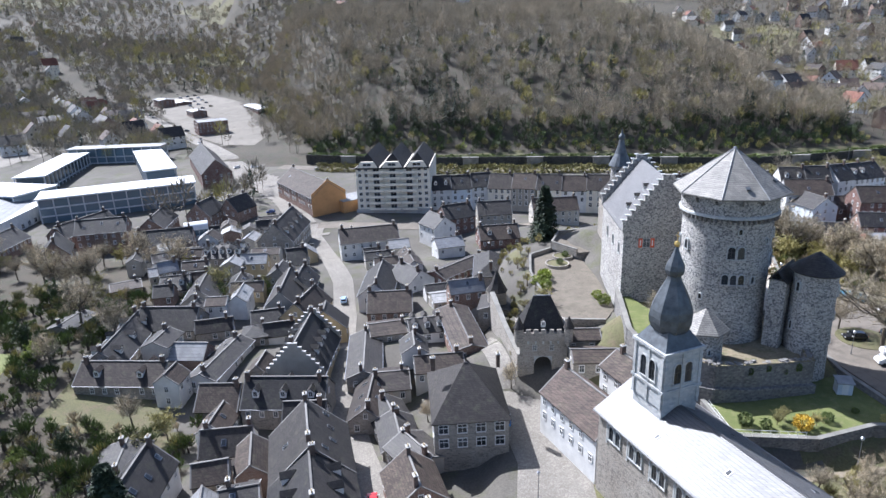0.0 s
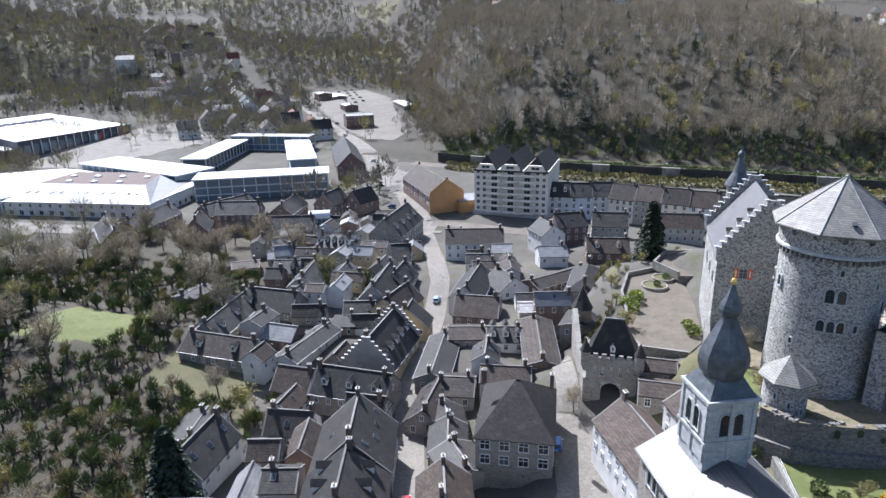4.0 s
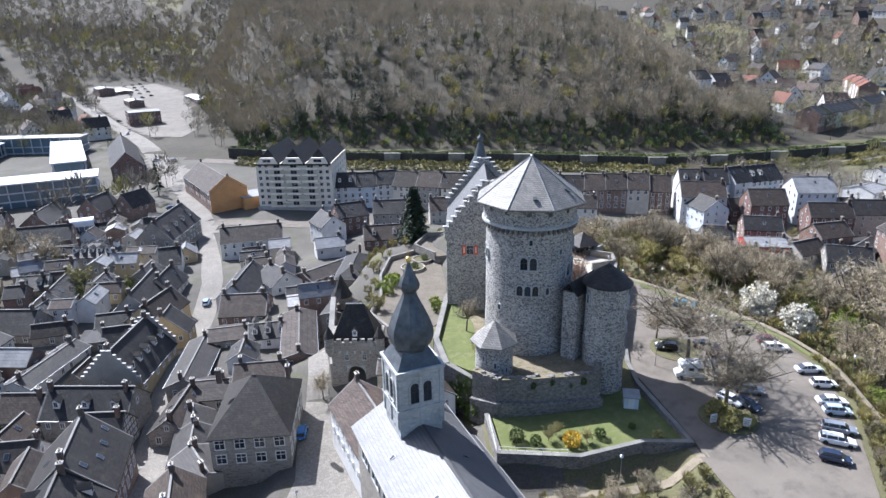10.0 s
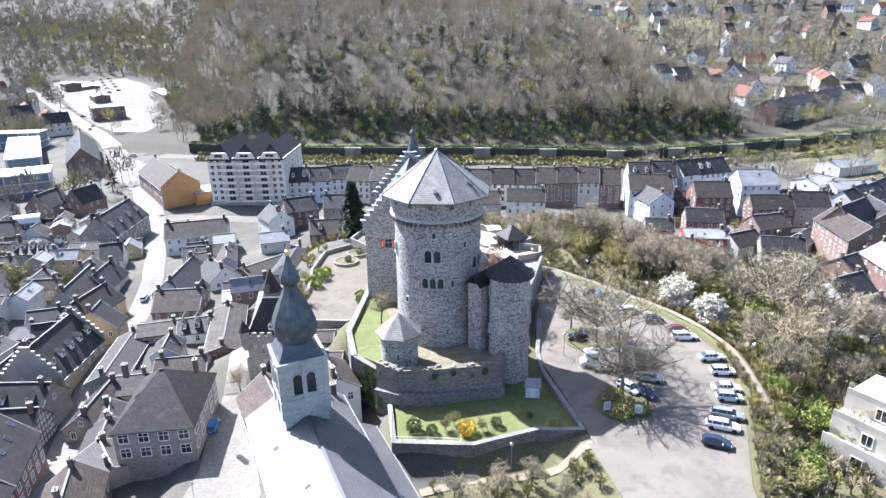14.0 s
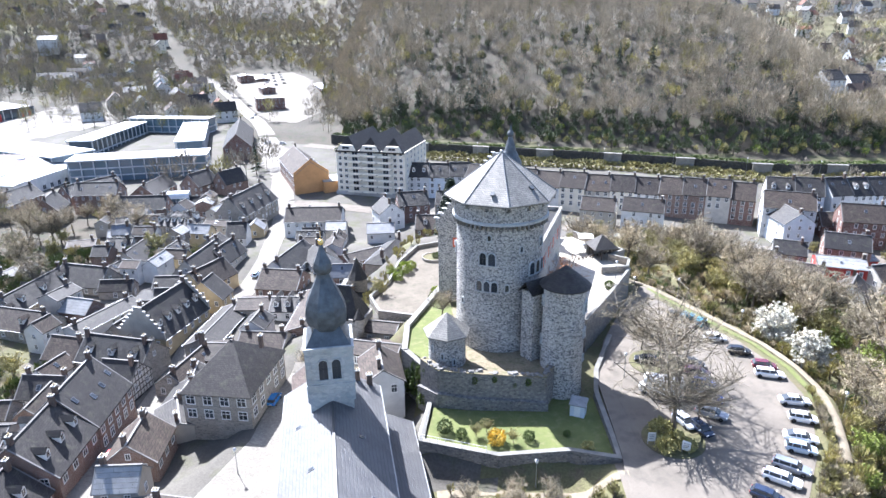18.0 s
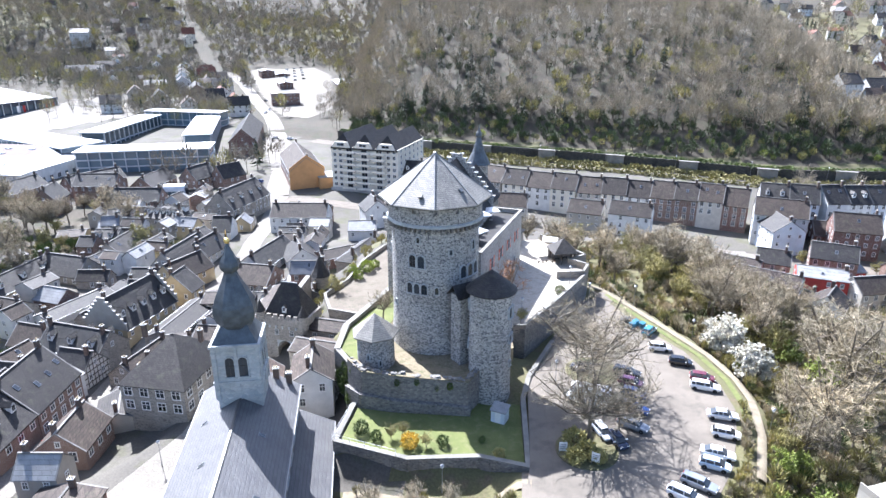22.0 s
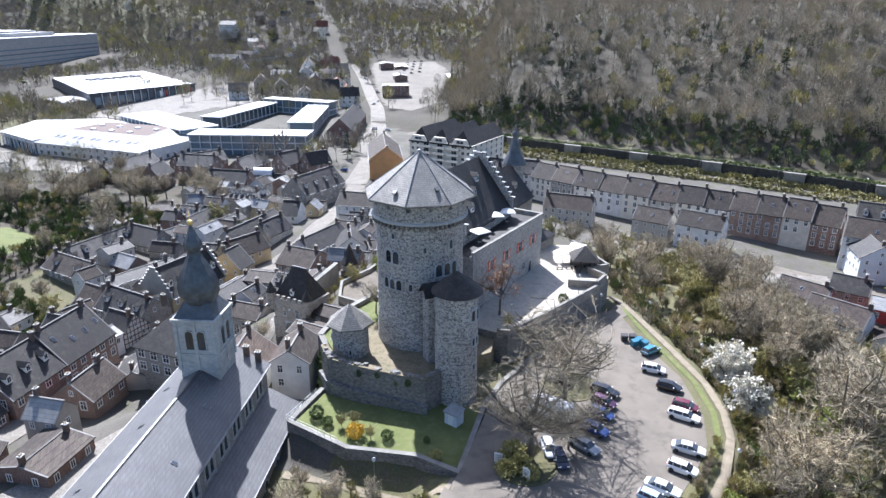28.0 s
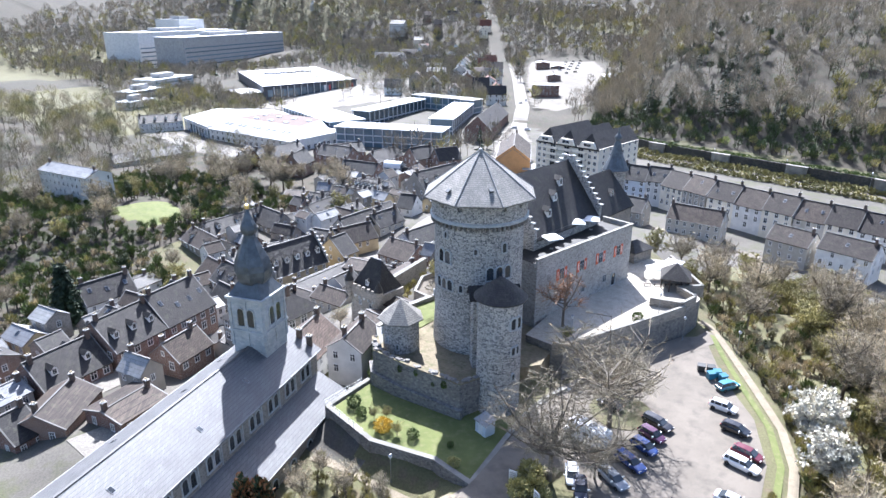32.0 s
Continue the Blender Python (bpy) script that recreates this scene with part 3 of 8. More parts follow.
def sheet(name, poly, lift, mat, label, category="pavement"):
    g = Geo().prism(poly, lift - 0.3, lift)
    return setting(name, g, mat, label, category)

ribbon("road", ROAD_MAIN, 6.0, 0.12, "cobble", "light paved main street winding through the old town")
ribbon("road_north", [(-101, 142), (-120, 190), (-144, 240), (-196, 330), (-270, 440), (-367, 580), (-430, 690)], 10.0, 0.3, "cobble", "broad pale road leading up the valley")
ribbon("lane", [(-38, -2), (-38.5, 8), (-40, 18), (-41, 30), (-43, 45), (-50, 58), (-66, 82)], 4.0, 0.1, "cobble", "narrow paved lane below the castle gate")
ribbon("road_valley", [(-135, 262), (-52, 236), (38, 221), (111, 210), (224, 221), (420, 280), (700, 420)], 9, 0.15, "asphalt", "asphalt valley road beside the railway")
ribbon("road_row", [(-95, 140), (-60, 134), (20, 122), (60, 113), (100, 100), (150, 92)], 7, 0.12, "asphalt", "asphalt street before the terraced row")
ribbon("footpath", [(26.5, 38), (28.7, 36.7), (35, 27.6), (41.5, 18), (47.4, 9), (50.6, 1), (51.6, -5), (51, -14), (48.6, -24)], 1.25, 0.12, "sand", "pale gravel footpath along the car park", "path")
ribbon("grass_verge", [(30.5, 32.5), (34.2, 26), (40.3, 16.6), (45.8, 8.6), (49.1, 0.4), (50, -6), (49.4, -14)], 0.9, 0.09, "lawn", "narrow green grass verge between cars and footpath", "grass")
ribbon("road_castle", [(31, 33), (24, 14), (20.5, -5), (20, -28), (22, -50), (26, -75)], 4.0, 0.09, "asphalt", "asphalt drive up to the car park")
sheet("car_park", LOT_PAVED, 1.06, "asphalt", "worn grey asphalt car park below the castle", "car park")
sheet("plaza", PLAZA, -7.92, "cobble", "grey cobbled church square", "square")


def panel_mesh(name, xs, zs, is_pane, front, back, mats):
    """One connected relief: cells stand at the front or, for panes, at the back, with reveals between."""
    g = Geo()
    seen = {}

    def vert(x, y, z):
        k = (round(x, 4), round(y, 4), round(z, 4))
        if k not in seen:
            seen[k] = len(g.v)
            g.v.append(k)
        return seen[k]

    def quad(pts, slot):
        g.f.append(tuple(vert(*p) for p in pts))
        g.s.append(slot)

    nx, nz = len(xs) - 1, len(zs) - 1
    deep = lambda i, j: (back if is_pane(i, j) else front) if 0 <= i < nx and 0 <= j < nz else 0.06
    for i in range(nx):
        for j in range(nz):
            x0, x1, z0, z1, y = xs[i], xs[i + 1], zs[j], zs[j + 1], deep(i, j)
            quad([(x0, y, z0), (x1, y, z0), (x1, y, z1), (x0, y, z1)], 1 if is_pane(i, j) else 0)
            for di, dj, pts in ((1, 0, ((x1, z0), (x1, z1))), (-1, 0, ((x0, z1), (x0, z0))), (0, 1, ((x1, z1), (x0, z1))), (0, -1, ((x0, z0), (x1, z0)))):
                o = deep(i + di, j + dj)
                if o > y + 1e-6:
                    (ax, az), (bx, bz) = pts
                    quad([(ax, y, az), (ax, o, az), (bx, o, bz), (bx, y, bz)], 0)
    return g.mesh(name, mats)


def window_mesh(w, h, kind="plain", frame="frame"):
    """A window facing -y: frame, bars and panes set back; origin at the sill's middle."""
    key = (round(w, 2), round(h, 2), kind, frame)
    if key not in window_mesh.cache:
        t = 0.09
        xs = [-w / 2 - 0.02, -w / 2 + t, -0.03, 0.03, w / 2 - t, w / 2 + 0.02]
        zs = [-0.06, t, h * 0.6, h * 0.6 + 0.06, h - t, h + 0.02]
        if kind != "cross":
            zs = [zs[0], zs[1], zs[4], zs[5]]
            pane = lambda i, j: i in (1, 3) and j == 1
        else:
            pane = lambda i, j: i in (1, 3) and j in (1, 3)
        window_mesh.cache[key] = panel_mesh("window", xs, zs, pane, -0.1, -0.02, [frame, "glass"])
    return window_mesh.cache[key]


window_mesh.cache = {}


def put(name, me, parent, x, y, z, rz=0.0, label="", rx=0.0):
    ob = new(name, me)
    ob.parent = parent
    ob.matrix_basis = pose(x, y, z, rx, 0, rz)
    if label:
        ob["label"] = label
    return ob


SKY = Geo().box(-0.42, 0.42, -0.6, 0.6, 0.0, 0.07).box(-0.34, 0.34, -0.52, 0.52, 0.07, 0.085, 1).mesh("skylight", ["metal", "glass"])
CHIM = Geo().box(-0.4, 0.4, -0.3, 0.3, -1.2, 1.15).box(-0.47, 0.47, -0.37, 0.37, 1.15, 1.3, 1).rings([(0.12, 1.3), (0.1, 1.62)], 8, 0, -0.18, 0, 2).rings([(0.12, 1.3), (0.1, 1.62)], 8, 0, 0.18, 0, 2).mesh("chimney", ["chimneybrick", "concrete", "ochre"])


def dormer_mesh(roof):
    if roof not in dormer_mesh.cache:
        g = Geo()
        g.box(-0.6, 0.6, -0.0, 2.0, -0.5, 1.25, 0)
        g.face([(-0.6, 0, 1.25), (0.6, 0, 1.25), (0, 0, 1.8)], 0)
        for sx in (-1, 1):
            g.slab([(sx * 0.78, -0.18, 1.12), (0, -0.18, 1.88), (0, 2.2, 1.88), (sx * 0.78, 2.2, 1.12)][:: sx], 0.09, 1)
        g.box(-0.42, 0.42, -0.05, 0.02, 0.1, 1.2, 0)
        g.box(-0.34, -0.03, -0.06, -0.03, 0.18, 1.12, 2)
        g.box(0.03, 0.34, -0.06, -0.03, 0.18, 1.12, 2)
        dormer_mesh.cache[roof] = g.mesh("dormer", ["frame", roof, "glass"])
    return dormer_mesh.cache[roof]


dormer_mesh.cache = {}
WORD = {"ochre": "ochre-rendered", "stone": "rubble-stone", "timber": "half-timbered", "brick": "red-brick", "white": "white-rendered", "stucco": "grey-rendered", "brickdark": "dark-brick",
        "pale": "pale blue rendered", "red": "red-painted", "cream": "cream-rendered", "orange": "orange-rendered", "concrete": "concrete"}
ROOFWORD = {"slate": "dark slate", "tile": "weathered tile", "lead": "grey sheet", "browntile": "brown tile", "redtile": "red tile", "sheet": "white flat"}


def house(x, y, ang, L, W, ze, zr, wall, roof, gable="", dormers=0, skylights=0, hip=False, floors=0, chimneys=-1, group="old town houses", far=False, note="", win=None):
    """A town house: walls to the eaves, roof slabs, windows save in unseen rear faces, chimneys, dormers."""
    ca, sa = math.cos(radians(ang)), math.sin(radians(ang))
    cor = np.array([(x + ca * u * L / 2 - sa * v * W / 2, y + sa * u * L / 2 + ca * v * W / 2) for u, v in ((-1, -1), (1, -1), (1, 1), (-1, 1))])
    hs = height(cor[:, 0], cor[:, 1])
    zb = float(min(hs)) - 0.4
    z0 = float(np.mean(hs))
    ze = max(ze, z0 + 2.6)
    zr = max(zr, ze + 1.0)
    extra = "stepped gables and " if gable == "step" else ""
    extra += "dormers, " if dormers else ("roof lights, " if skylights else "")
    base = thing("house", x, y, zb, ang, f"{WORD[wall]} house with {extra}{ROOFWORD[roof]} roof{note}", "house", group)
    E, R = ze - zb, zr - zb
    hl, hw = L / 2, W / 2
    g = Geo()
    g.box(-hl, hl, -hw, hw, 0, E)
    if not hip:
        for sx in (-1, 1):
            g.prism([(-hw, E), (hw, E), (0, R - 0.05)], sx * (hl - 0.3), sx * hl)
            k = len(g.v) - 6
            g.v[k:] = [(p[2], p[0], p[1]) for p in g.v[k:]]
    if group == "hillside houses":
        for k in range(2 if ze - z0 > 5 else 1):
            zz = E - 2.3 - k * 3.0
            for n_, len_, at in ((max(2, int(L / 3.4)), L, 0), (max(2, int(W / 3.6)), W, 1)):
                for i in range(n_):
                    u = (i + 0.5) * len_ / n_ - len_ / 2
                    for sg in (-1, 1):
                        d = sg * (hl if at else hw)
                        for e_, dz_, slot_ in ((0.72, 0.08, 2), (0.6, 0.0, 1)):
                            q = (u - e_, u + e_, d - (0.05 if slot_ == 2 else 0.08), d + (0.05 if slot_ == 2 else 0.08))
                            g.box(*(q if not at else q[2:] + q[:2]), zz - dz_, zz + 1.5 + dz_, slot_)
    part("wall", g, [wall, "glass", "frame"] if group == "hillside houses" else wall, base)
    o = 0.35
    slope = (R - E) / hw
    if hip:
        q = max(0.3, hl - hw * 0.9)
        e = E - o * slope * 0.5
        a, b, c, d = (-hl - o, -hw - o, e), (hl + o, -hw - o, e), (hl + o, hw + o, e), (-hl - o, hw + o, e)
        r1, r2 = (-q, 0, R), (q, 0, R)
        for poly in ((a, b, r2, r1), (c, d, r1, r2), (b, c, r2), (d, a, r1)):
            part("roof_slope", Geo().slab(poly, 0.16), roof, base)
        part("ridge", Geo().box(-q, q, -0.14, 0.14, R - 0.05, R + 0.08), roof, base)
    else:
        for sy in (-1, 1):
            p = [(-hl - 0.18, sy * (hw + o), E - o * slope), (hl + 0.18, sy * (hw + o), E - o * slope), (hl + 0.18, 0, R), (-hl - 0.18, 0, R)]
            sl = Geo()
            xs_ = [-hl - 0.18, -hl + 0.06, hl - 0.06, hl + 0.18]
            ey, ez = sy * (hw + o), E - o * slope
            sl.v = [(q, ey, ez) for q in xs_] + [(q, 0, R) for q in xs_] + [(q, ey, ez - 0.2) for q in xs_] + [(q, 0, R - 0.2) for q in xs_]
            rows_ = [(k, k + 1, k + 5, k + 4) for k in range(3)] + [(k + 12, k + 13, k + 9, k + 8) for k in range(3)] + [(k + 8, k + 9, k + 1, k) for k in range(3)] + [(k + 4, k + 5, k + 13, k + 12) for k in range(3)] + [(0, 4, 12, 8), (3, 11, 15, 7)]
            sl.f = [f_ if sy < 0 else f_[::-1] for f_ in rows_]
            sl.s = [1, 0, 1] + [0] * 9 + [1, 1]
            part("roof_slope", sl, [roof, "verge"], base)
        if group != "hillside houses":
            part("ridge", Geo().box(-hl - 0.2, hl + 0.2, -0.16, 0.16, R - 0.06, R + 0.1), "verge", base)
    for sy in (-1, 1):
        gut = Geo().box(-hl - 0.2, hl + 0.2, -0.07, 0.07, -0.06, 0.06)
        if not far and L > 15:
            put("gutter", gut.mesh("gutter", "metal"), base, 0, sy * (hw + o + 0.05), E - o * slope * (0.5 if hip else 1) - 0.08)
    if gable == "step":
        n = 7
        for sx in (-1, 1):
            g = Geo()
            for i in range(n):
                w = hw * (1 - i / n) + 0.15
                top = E + (R - E) * (i + 1) / n + 0.5
                g.box(sx * hl - 0.22, sx * hl + 0.22, -w, w, E + (R - E) * i / n + 0.5 if i else E - 0.3, top)
                g.box(sx * hl - 0.28, sx * hl + 0.28, -w - 0.06, -w + hw / n, top, top + 0.1, 1)
                g.box(sx * hl - 0.28, sx * hl + 0.28, w - hw / n, w + 0.06, top, top + 0.1, 1)
            part("stepped_gable", g, [wall if wall != "ochre" else "stucco", "concrete"], base)
    # windows
    fl = floors or max(1, int((ze - z0 - 0.4) / 2.55))
    rr = random.Random(int(x * 13 + y * 7))
    ww, wh = rr.choice([(0.95, 1.4), (1.0, 1.5), (0.9, 1.3)])
    ww, wh = win or (ww, wh)
    me = window_mesh(ww, wh, rr.choice(["plain", "cross"]) if not win else "cross")
    cols = max(1, int(L / 2.5))
    # walls towards the hill, away from the camera: windows left off to save objects
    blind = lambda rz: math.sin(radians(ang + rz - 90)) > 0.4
    for k in range(fl if group != "hillside houses" else 0):
        zz = E - 2.15 - k * 2.6
        if zz < 0.8:
            break
        for i in range(cols):
            u = (i + 0.5) * L / cols - hl
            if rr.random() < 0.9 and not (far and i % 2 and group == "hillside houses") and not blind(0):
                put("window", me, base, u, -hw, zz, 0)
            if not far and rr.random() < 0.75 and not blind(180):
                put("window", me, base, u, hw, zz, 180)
        n2 = max(1, int(W / 3.2))
        for i in range(n2 if group != "terraced row" else 0):
            v = (i + 0.5) * W / n2 - hw
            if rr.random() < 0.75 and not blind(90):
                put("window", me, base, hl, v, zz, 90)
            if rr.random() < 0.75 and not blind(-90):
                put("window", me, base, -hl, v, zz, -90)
    if not hip and R - E > 2.6 and group != "hillside houses":
        small = window_mesh(0.8, 1.1, "plain")
        put("window", small, base, hl, 0, E + 0.5, 90)
        put("window", small, base, -hl, 0, E + 0.5, -90)
    if wall == "timber":
        g = Geo()
        for sy in (-1, 1):
            for k in range(4):
                zz = E - 0.1 - k * 1.3
                g.box(-hl - 0.03, hl + 0.03, sy * hw - 0.04, sy * hw + 0.04, zz - 0.1, zz + 0.1)
            for i in range(int(L / 0.95) + 1):
                u = -hl + i * 0.95
                g.box(u - 0.08, u + 0.08, sy * hw - 0.035, sy * hw + 0.035, E - 4.1, E)
        for sx in (-1, 1):
            for k in range(6):
                zz = E + 2.2 - k * 1.2
                w = hw * min(1, max(0.1, (R - zz) / (R - E)))
                g.box(sx * hl - 0.04, sx * hl + 0.04, -w, w, zz - 0.1, zz + 0.1)
            for i in range(int(W / 0.95) + 1):
                v = -hw + i * 0.95
                top = E + (R - E) * (1 - abs(v) / hw)
                g.box(sx * hl - 0.035, sx * hl + 0.035, v - 0.08, v + 0.08, E - 4.1, top)
        part("timber_frame", g, "wood", base, "dark exposed timber framing")
    pitch = math.degrees(math.atan2(R - E, hw))
    for i in range(dormers):
        u = (i + 0.5) * L / dormers - hl
        v = hw * 0.62
        put("dormer", dormer_mesh(roof), base, u, -v - 0.35, R - slope * v - 0.15, 0)
        if not far:
            put("dormer", dormer_mesh(roof), base, u, v + 0.35, R - slope * v - 0.15, 180)
    for i in range(skylights):
        u = (i + 0.5) * L / skylights - hl + rr.uniform(-0.4, 0.4)
        v = hw * rr.uniform(0.35, 0.6)
        put("skylight", SKY, base, u, -v, R - slope * v + 0.02, 0, "", pitch)
        if rr.random() < 0.6:
            put("skylight", SKY, base, u + 0.5, v, R - slope * v + 0.02, 0, "", -pitch)
    if chimneys < 0:
        chimneys = 1 if L < 9 else 2
    for i in range(chimneys):
        u = (-1 if i % 2 else 1) * (hl - rr.uniform(0.5, 1.6))
        put("chimney", CHIM, base, u, rr.choice((-0.5, 0.5, 0.0)), R + 0.1, rr.choice((0, 90)))
    return base


# ---- castle keep ----
keep = thing("castle_keep", 0, 0, 4.2, 0, "round grey rubble castle keep with pale eight-sided slate roof", "tower", "castle buildings")
K0 = 4.2
part("wall", Geo().rings([(7.75, -3.0), (7.55, 0.5), (7.3, 6), (7.25, 21.7), (7.3, 22.1)], 96), "keep", keep, smooth=False)
CORBEL = Geo().box(-0.35, 0.45, -0.13, 0.13, -0.35, 0.35).mesh("corbel", "bailey")
for i in range(56):
    a = 2 * math.pi * i / 56
    put("corbel", CORBEL, keep, 7.45 * math.cos(a), 7.45 * math.sin(a), 22.0, math.degrees(a))
part("string_course", Geo().rings([(7.5, 22.35), (8.0, 22.45), (8.0, 22.8), (7.8, 22.95)], 96), "ashlar", keep, "pale projecting stone band")
part("parapet", Geo().rings([(7.75, 22.9), (7.75, 24.7)], 96).rings([(7.3, 24.5), (7.3, 27.0)], 48), "keep", keep)
for i in range(14):
    a0 = 2 * math.pi * (i + 0.1) / 14
    a1 = 2 * math.pi * (i + 0.9) / 14
    g = Geo()
    pts = [(7.76 * math.cos(a0 + (a1 - a0) * k / 5), 7.76 * math.sin(a0 + (a1 - a0) * k / 5)) for k in range(6)]
    pts += [(7.2 * math.cos(a1 - (a1 - a0) * k / 5), 7.2 * math.sin(a1 - (a1 - a0) * k / 5)) for k in range(6)]
    g.prism(pts, 24.6, 26.3)
    part("merlon", g, "keep", keep)
RA = radians(-90 + 12)
n8 = 8
eave, apex = 26.0, 32.8
for i in range(n8):
    a0, a1 = RA + i * math.pi / 4, RA + (i + 1) * math.pi / 4
    p0 = (9.4 * math.cos(a0), 9.4 * math.sin(a0), eave)
    p1 = (9.4 * math.cos(a1), 9.4 * math.sin(a1), eave)
    part("roof_facet", Geo().slab([p0, p1, (0, 0, apex)], 0.25), "keeproof", keep)
    part("hip_ridge", Geo().tube((p0[0], p0[1], p0[2] + 0.02), (0, 0, apex + 0.02), 0.1, 0.1, 6), "lead", keep)
part("finial", Geo().rings([(0.35, apex - 0.4), (0.3, apex + 0.1), (0.05, apex + 0.25)], 12), "metal", keep)
HATCH = Geo().box(-0.32, 0.32, -0.35, 0.35, -0.1, 0.2, 0).box(-0.25, 0.25, -0.4, -0.35, 0.0, 0.15, 1).mesh("roof_hatch", ["copper", "dark"])
for az, rr_, lab in ((-96, 7.2, "verdigris copper roof hatch"), (-40, 6.6, "")):
    a = radians(az)
    put("roof_hatch", HATCH, keep, rr_ * math.cos(a), rr_ * math.sin(a), apex - (apex - eave) * rr_ / 9.0 + 0.1, az + 90, lab, 30)


def arch_window(w, h, depth=0.5, trim="ashlar", bars=True):
    """Round-headed window facing -y with stone surround and a dark pane set back."""
    key = (w, h, trim, bars)
    if key in arch_window.cache:
        return arch_window.cache[key]
    g = Geo()
    r = w / 2
    n = 8
    arc = [(r * math.cos(math.pi * i / n), h - r + r * math.sin(math.pi * i / n)) for i in range(n + 1)]
    out = [((r + 0.16) * math.cos(math.pi * i / n), h - r + (r + 0.16) * math.sin(math.pi * i / n)) for i in range(n + 1)]
    inner = [(r, 0)] + arc + [(-r, 0)]
    outer = [(r + 0.16, 0)] + out + [(-r - 0.16, 0)]
    f, b = -0.16, 0.3
    for i in range(len(inner) - 1):
        (ax, az), (bx, bz) = inner[i], inner[i + 1]
        (cx, cz), (dx, dz) = outer[i], outer[i + 1]
        g.face([(ax, f, az), (cx, f, cz), (dx, f, dz), (bx, f, bz)], 0)
        g.face([(ax, f, az), (bx, f, bz), (bx, b, bz), (ax, b, az)], 0)
        g.face([(cx, f, cz), (cx, b, cz), (dx, b, dz), (dx, f, dz)], 0)
    g.face([(p[0], -0.03, p[1]) for p in [(-r, 0), (r, 0)] + arc[1:]], 1)
    g.box(-r - 0.22, r + 0.22, f - 0.06, b, -0.15, 0.0, 0)
    if bars:
        g.box(-0.025, 0.025, -0.07, -0.02, 0, h - 0.05, 2)
        g.box(-r, r, -0.07, -0.02, h * 0.55, h * 0.55 + 0.05, 2)
    arch_window.cache[key] = g.mesh("arched_window", [trim, "glass", "dark"])
    return arch_window.cache[key]


arch_window.cache = {}


def on_round(me, parent, az, r, z, name="arched_window", dz=0.0):
    a = radians(az)
    return put(name, me, parent, r * math.cos(a), r * math.sin(a), z, az + 90)


WU, WL = arch_window(1.15, 2.1), arch_window(1.0, 1.75)
for az in (-107, -95.5):
    on_round(WU, keep, az, 7.34, 15.7)
for az in (-111.5, -101.5, -91.8):
    on_round(WL, keep, az, 7.34, 11.2)
on_round(arch_window(0.6, 1.2), keep, -76, 7.34, 11.3)
for az in (-40, -28, -16):
    on_round(WU, keep, az, 7.34, 13.6)
on_round(arch_window(0.7, 1.5), keep, -22, 7.34, 18.0)
for az in (-170, 165):
    on_round(arch_window(0.8, 1.7), keep, az, 7.34, 16.0)
for az, zz in ((-99, 19.9), (-58, 17.9), (-140, 8.0)):
    on_round(arch_window(0.5, 0.9), keep, az, 7.34, zz)

# ---- round stair tower beside the keep ----
rt = thing("round_tower", 10.9, -9.6, 0.0, 0, "slender round rubble tower with dark conical slate roof", "tower", "castle buildings")
part("wall", Geo().rings([(3.55, -1.5), (3.35, 2), (3.25, 18.3)], 56), "keep", rt)
part("cornice", Geo().rings([(3.3, 18.1), (3.5, 18.25), (3.5, 18.5)], 56), "bailey", rt)
part("roof", Geo().rings([(3.95, 18.35), (3.95, 18.5), (1.9, 20.2), (0.03, 21.6)], 24), "slate", rt, smooth=False)
for az, zz, me in ((-165, 15.3, arch_window(0.6, 1.5)), (-20, 14.4, WL), (-4, 14.4, WL), (-18, 10.2, arch_window(0.7, 1.3)), (-5, 10.2, arch_window(0.7, 1.3)), (-172, 8.5, arch_window(0.5, 1.4)), (-15, 6.0, arch_window(0.5, 1.0))):
    on_round(me, rt, az, 3.36, zz)
# wall between tower and keep with an archway
link = thing("curtain_wall", 7.6, -6.4, 3.5, 45, "rubble link wall with archway and dark slate lean-to", "castle wall", "castle buildings")
for nm, x0, x1, z0, z1 in (("pier", -3.4, -0.8, -2, 13.0), ("pier", 0.8, 3.4, -2, 13.0), ("lintel", -0.8, 0.8, 6.2, 13.0)):
    part(nm, Geo().box(x0, x1, -1.3, 1.3, z0, z1), "keep", link)
g = Geo()
for i in range(6):
    a0, a1 = math.pi * i / 6, math.pi * (i + 1) / 6
    g.prism([(0.8 * math.cos(a0), 5.4 + 0.8 * math.sin(a0)), (0.8 * math.cos(a0), 6.22), (0.8 * math.cos(a1), 6.22), (0.8 * math.cos(a1), 5.4 + 0.8 * math.sin(a1))], -1.32, 1.32)
    k = len(g.v) - 8
    g.v[k:] = [(p[0], p[2], p[1]) for p in g.v[k:]]
part("arch", g, "keep", link)
part("roof", Geo().slab([(-4, -1.6, 12.9), (4, -1.6, 12.9), (4, 0, 14.7), (-4, 0, 14.7)], 0.2).slab([(4, 1.6, 12.9), (-4, 1.6, 12.9), (-4, 0, 14.7), (4, 0, 14.7)], 0.2), "slate", link)

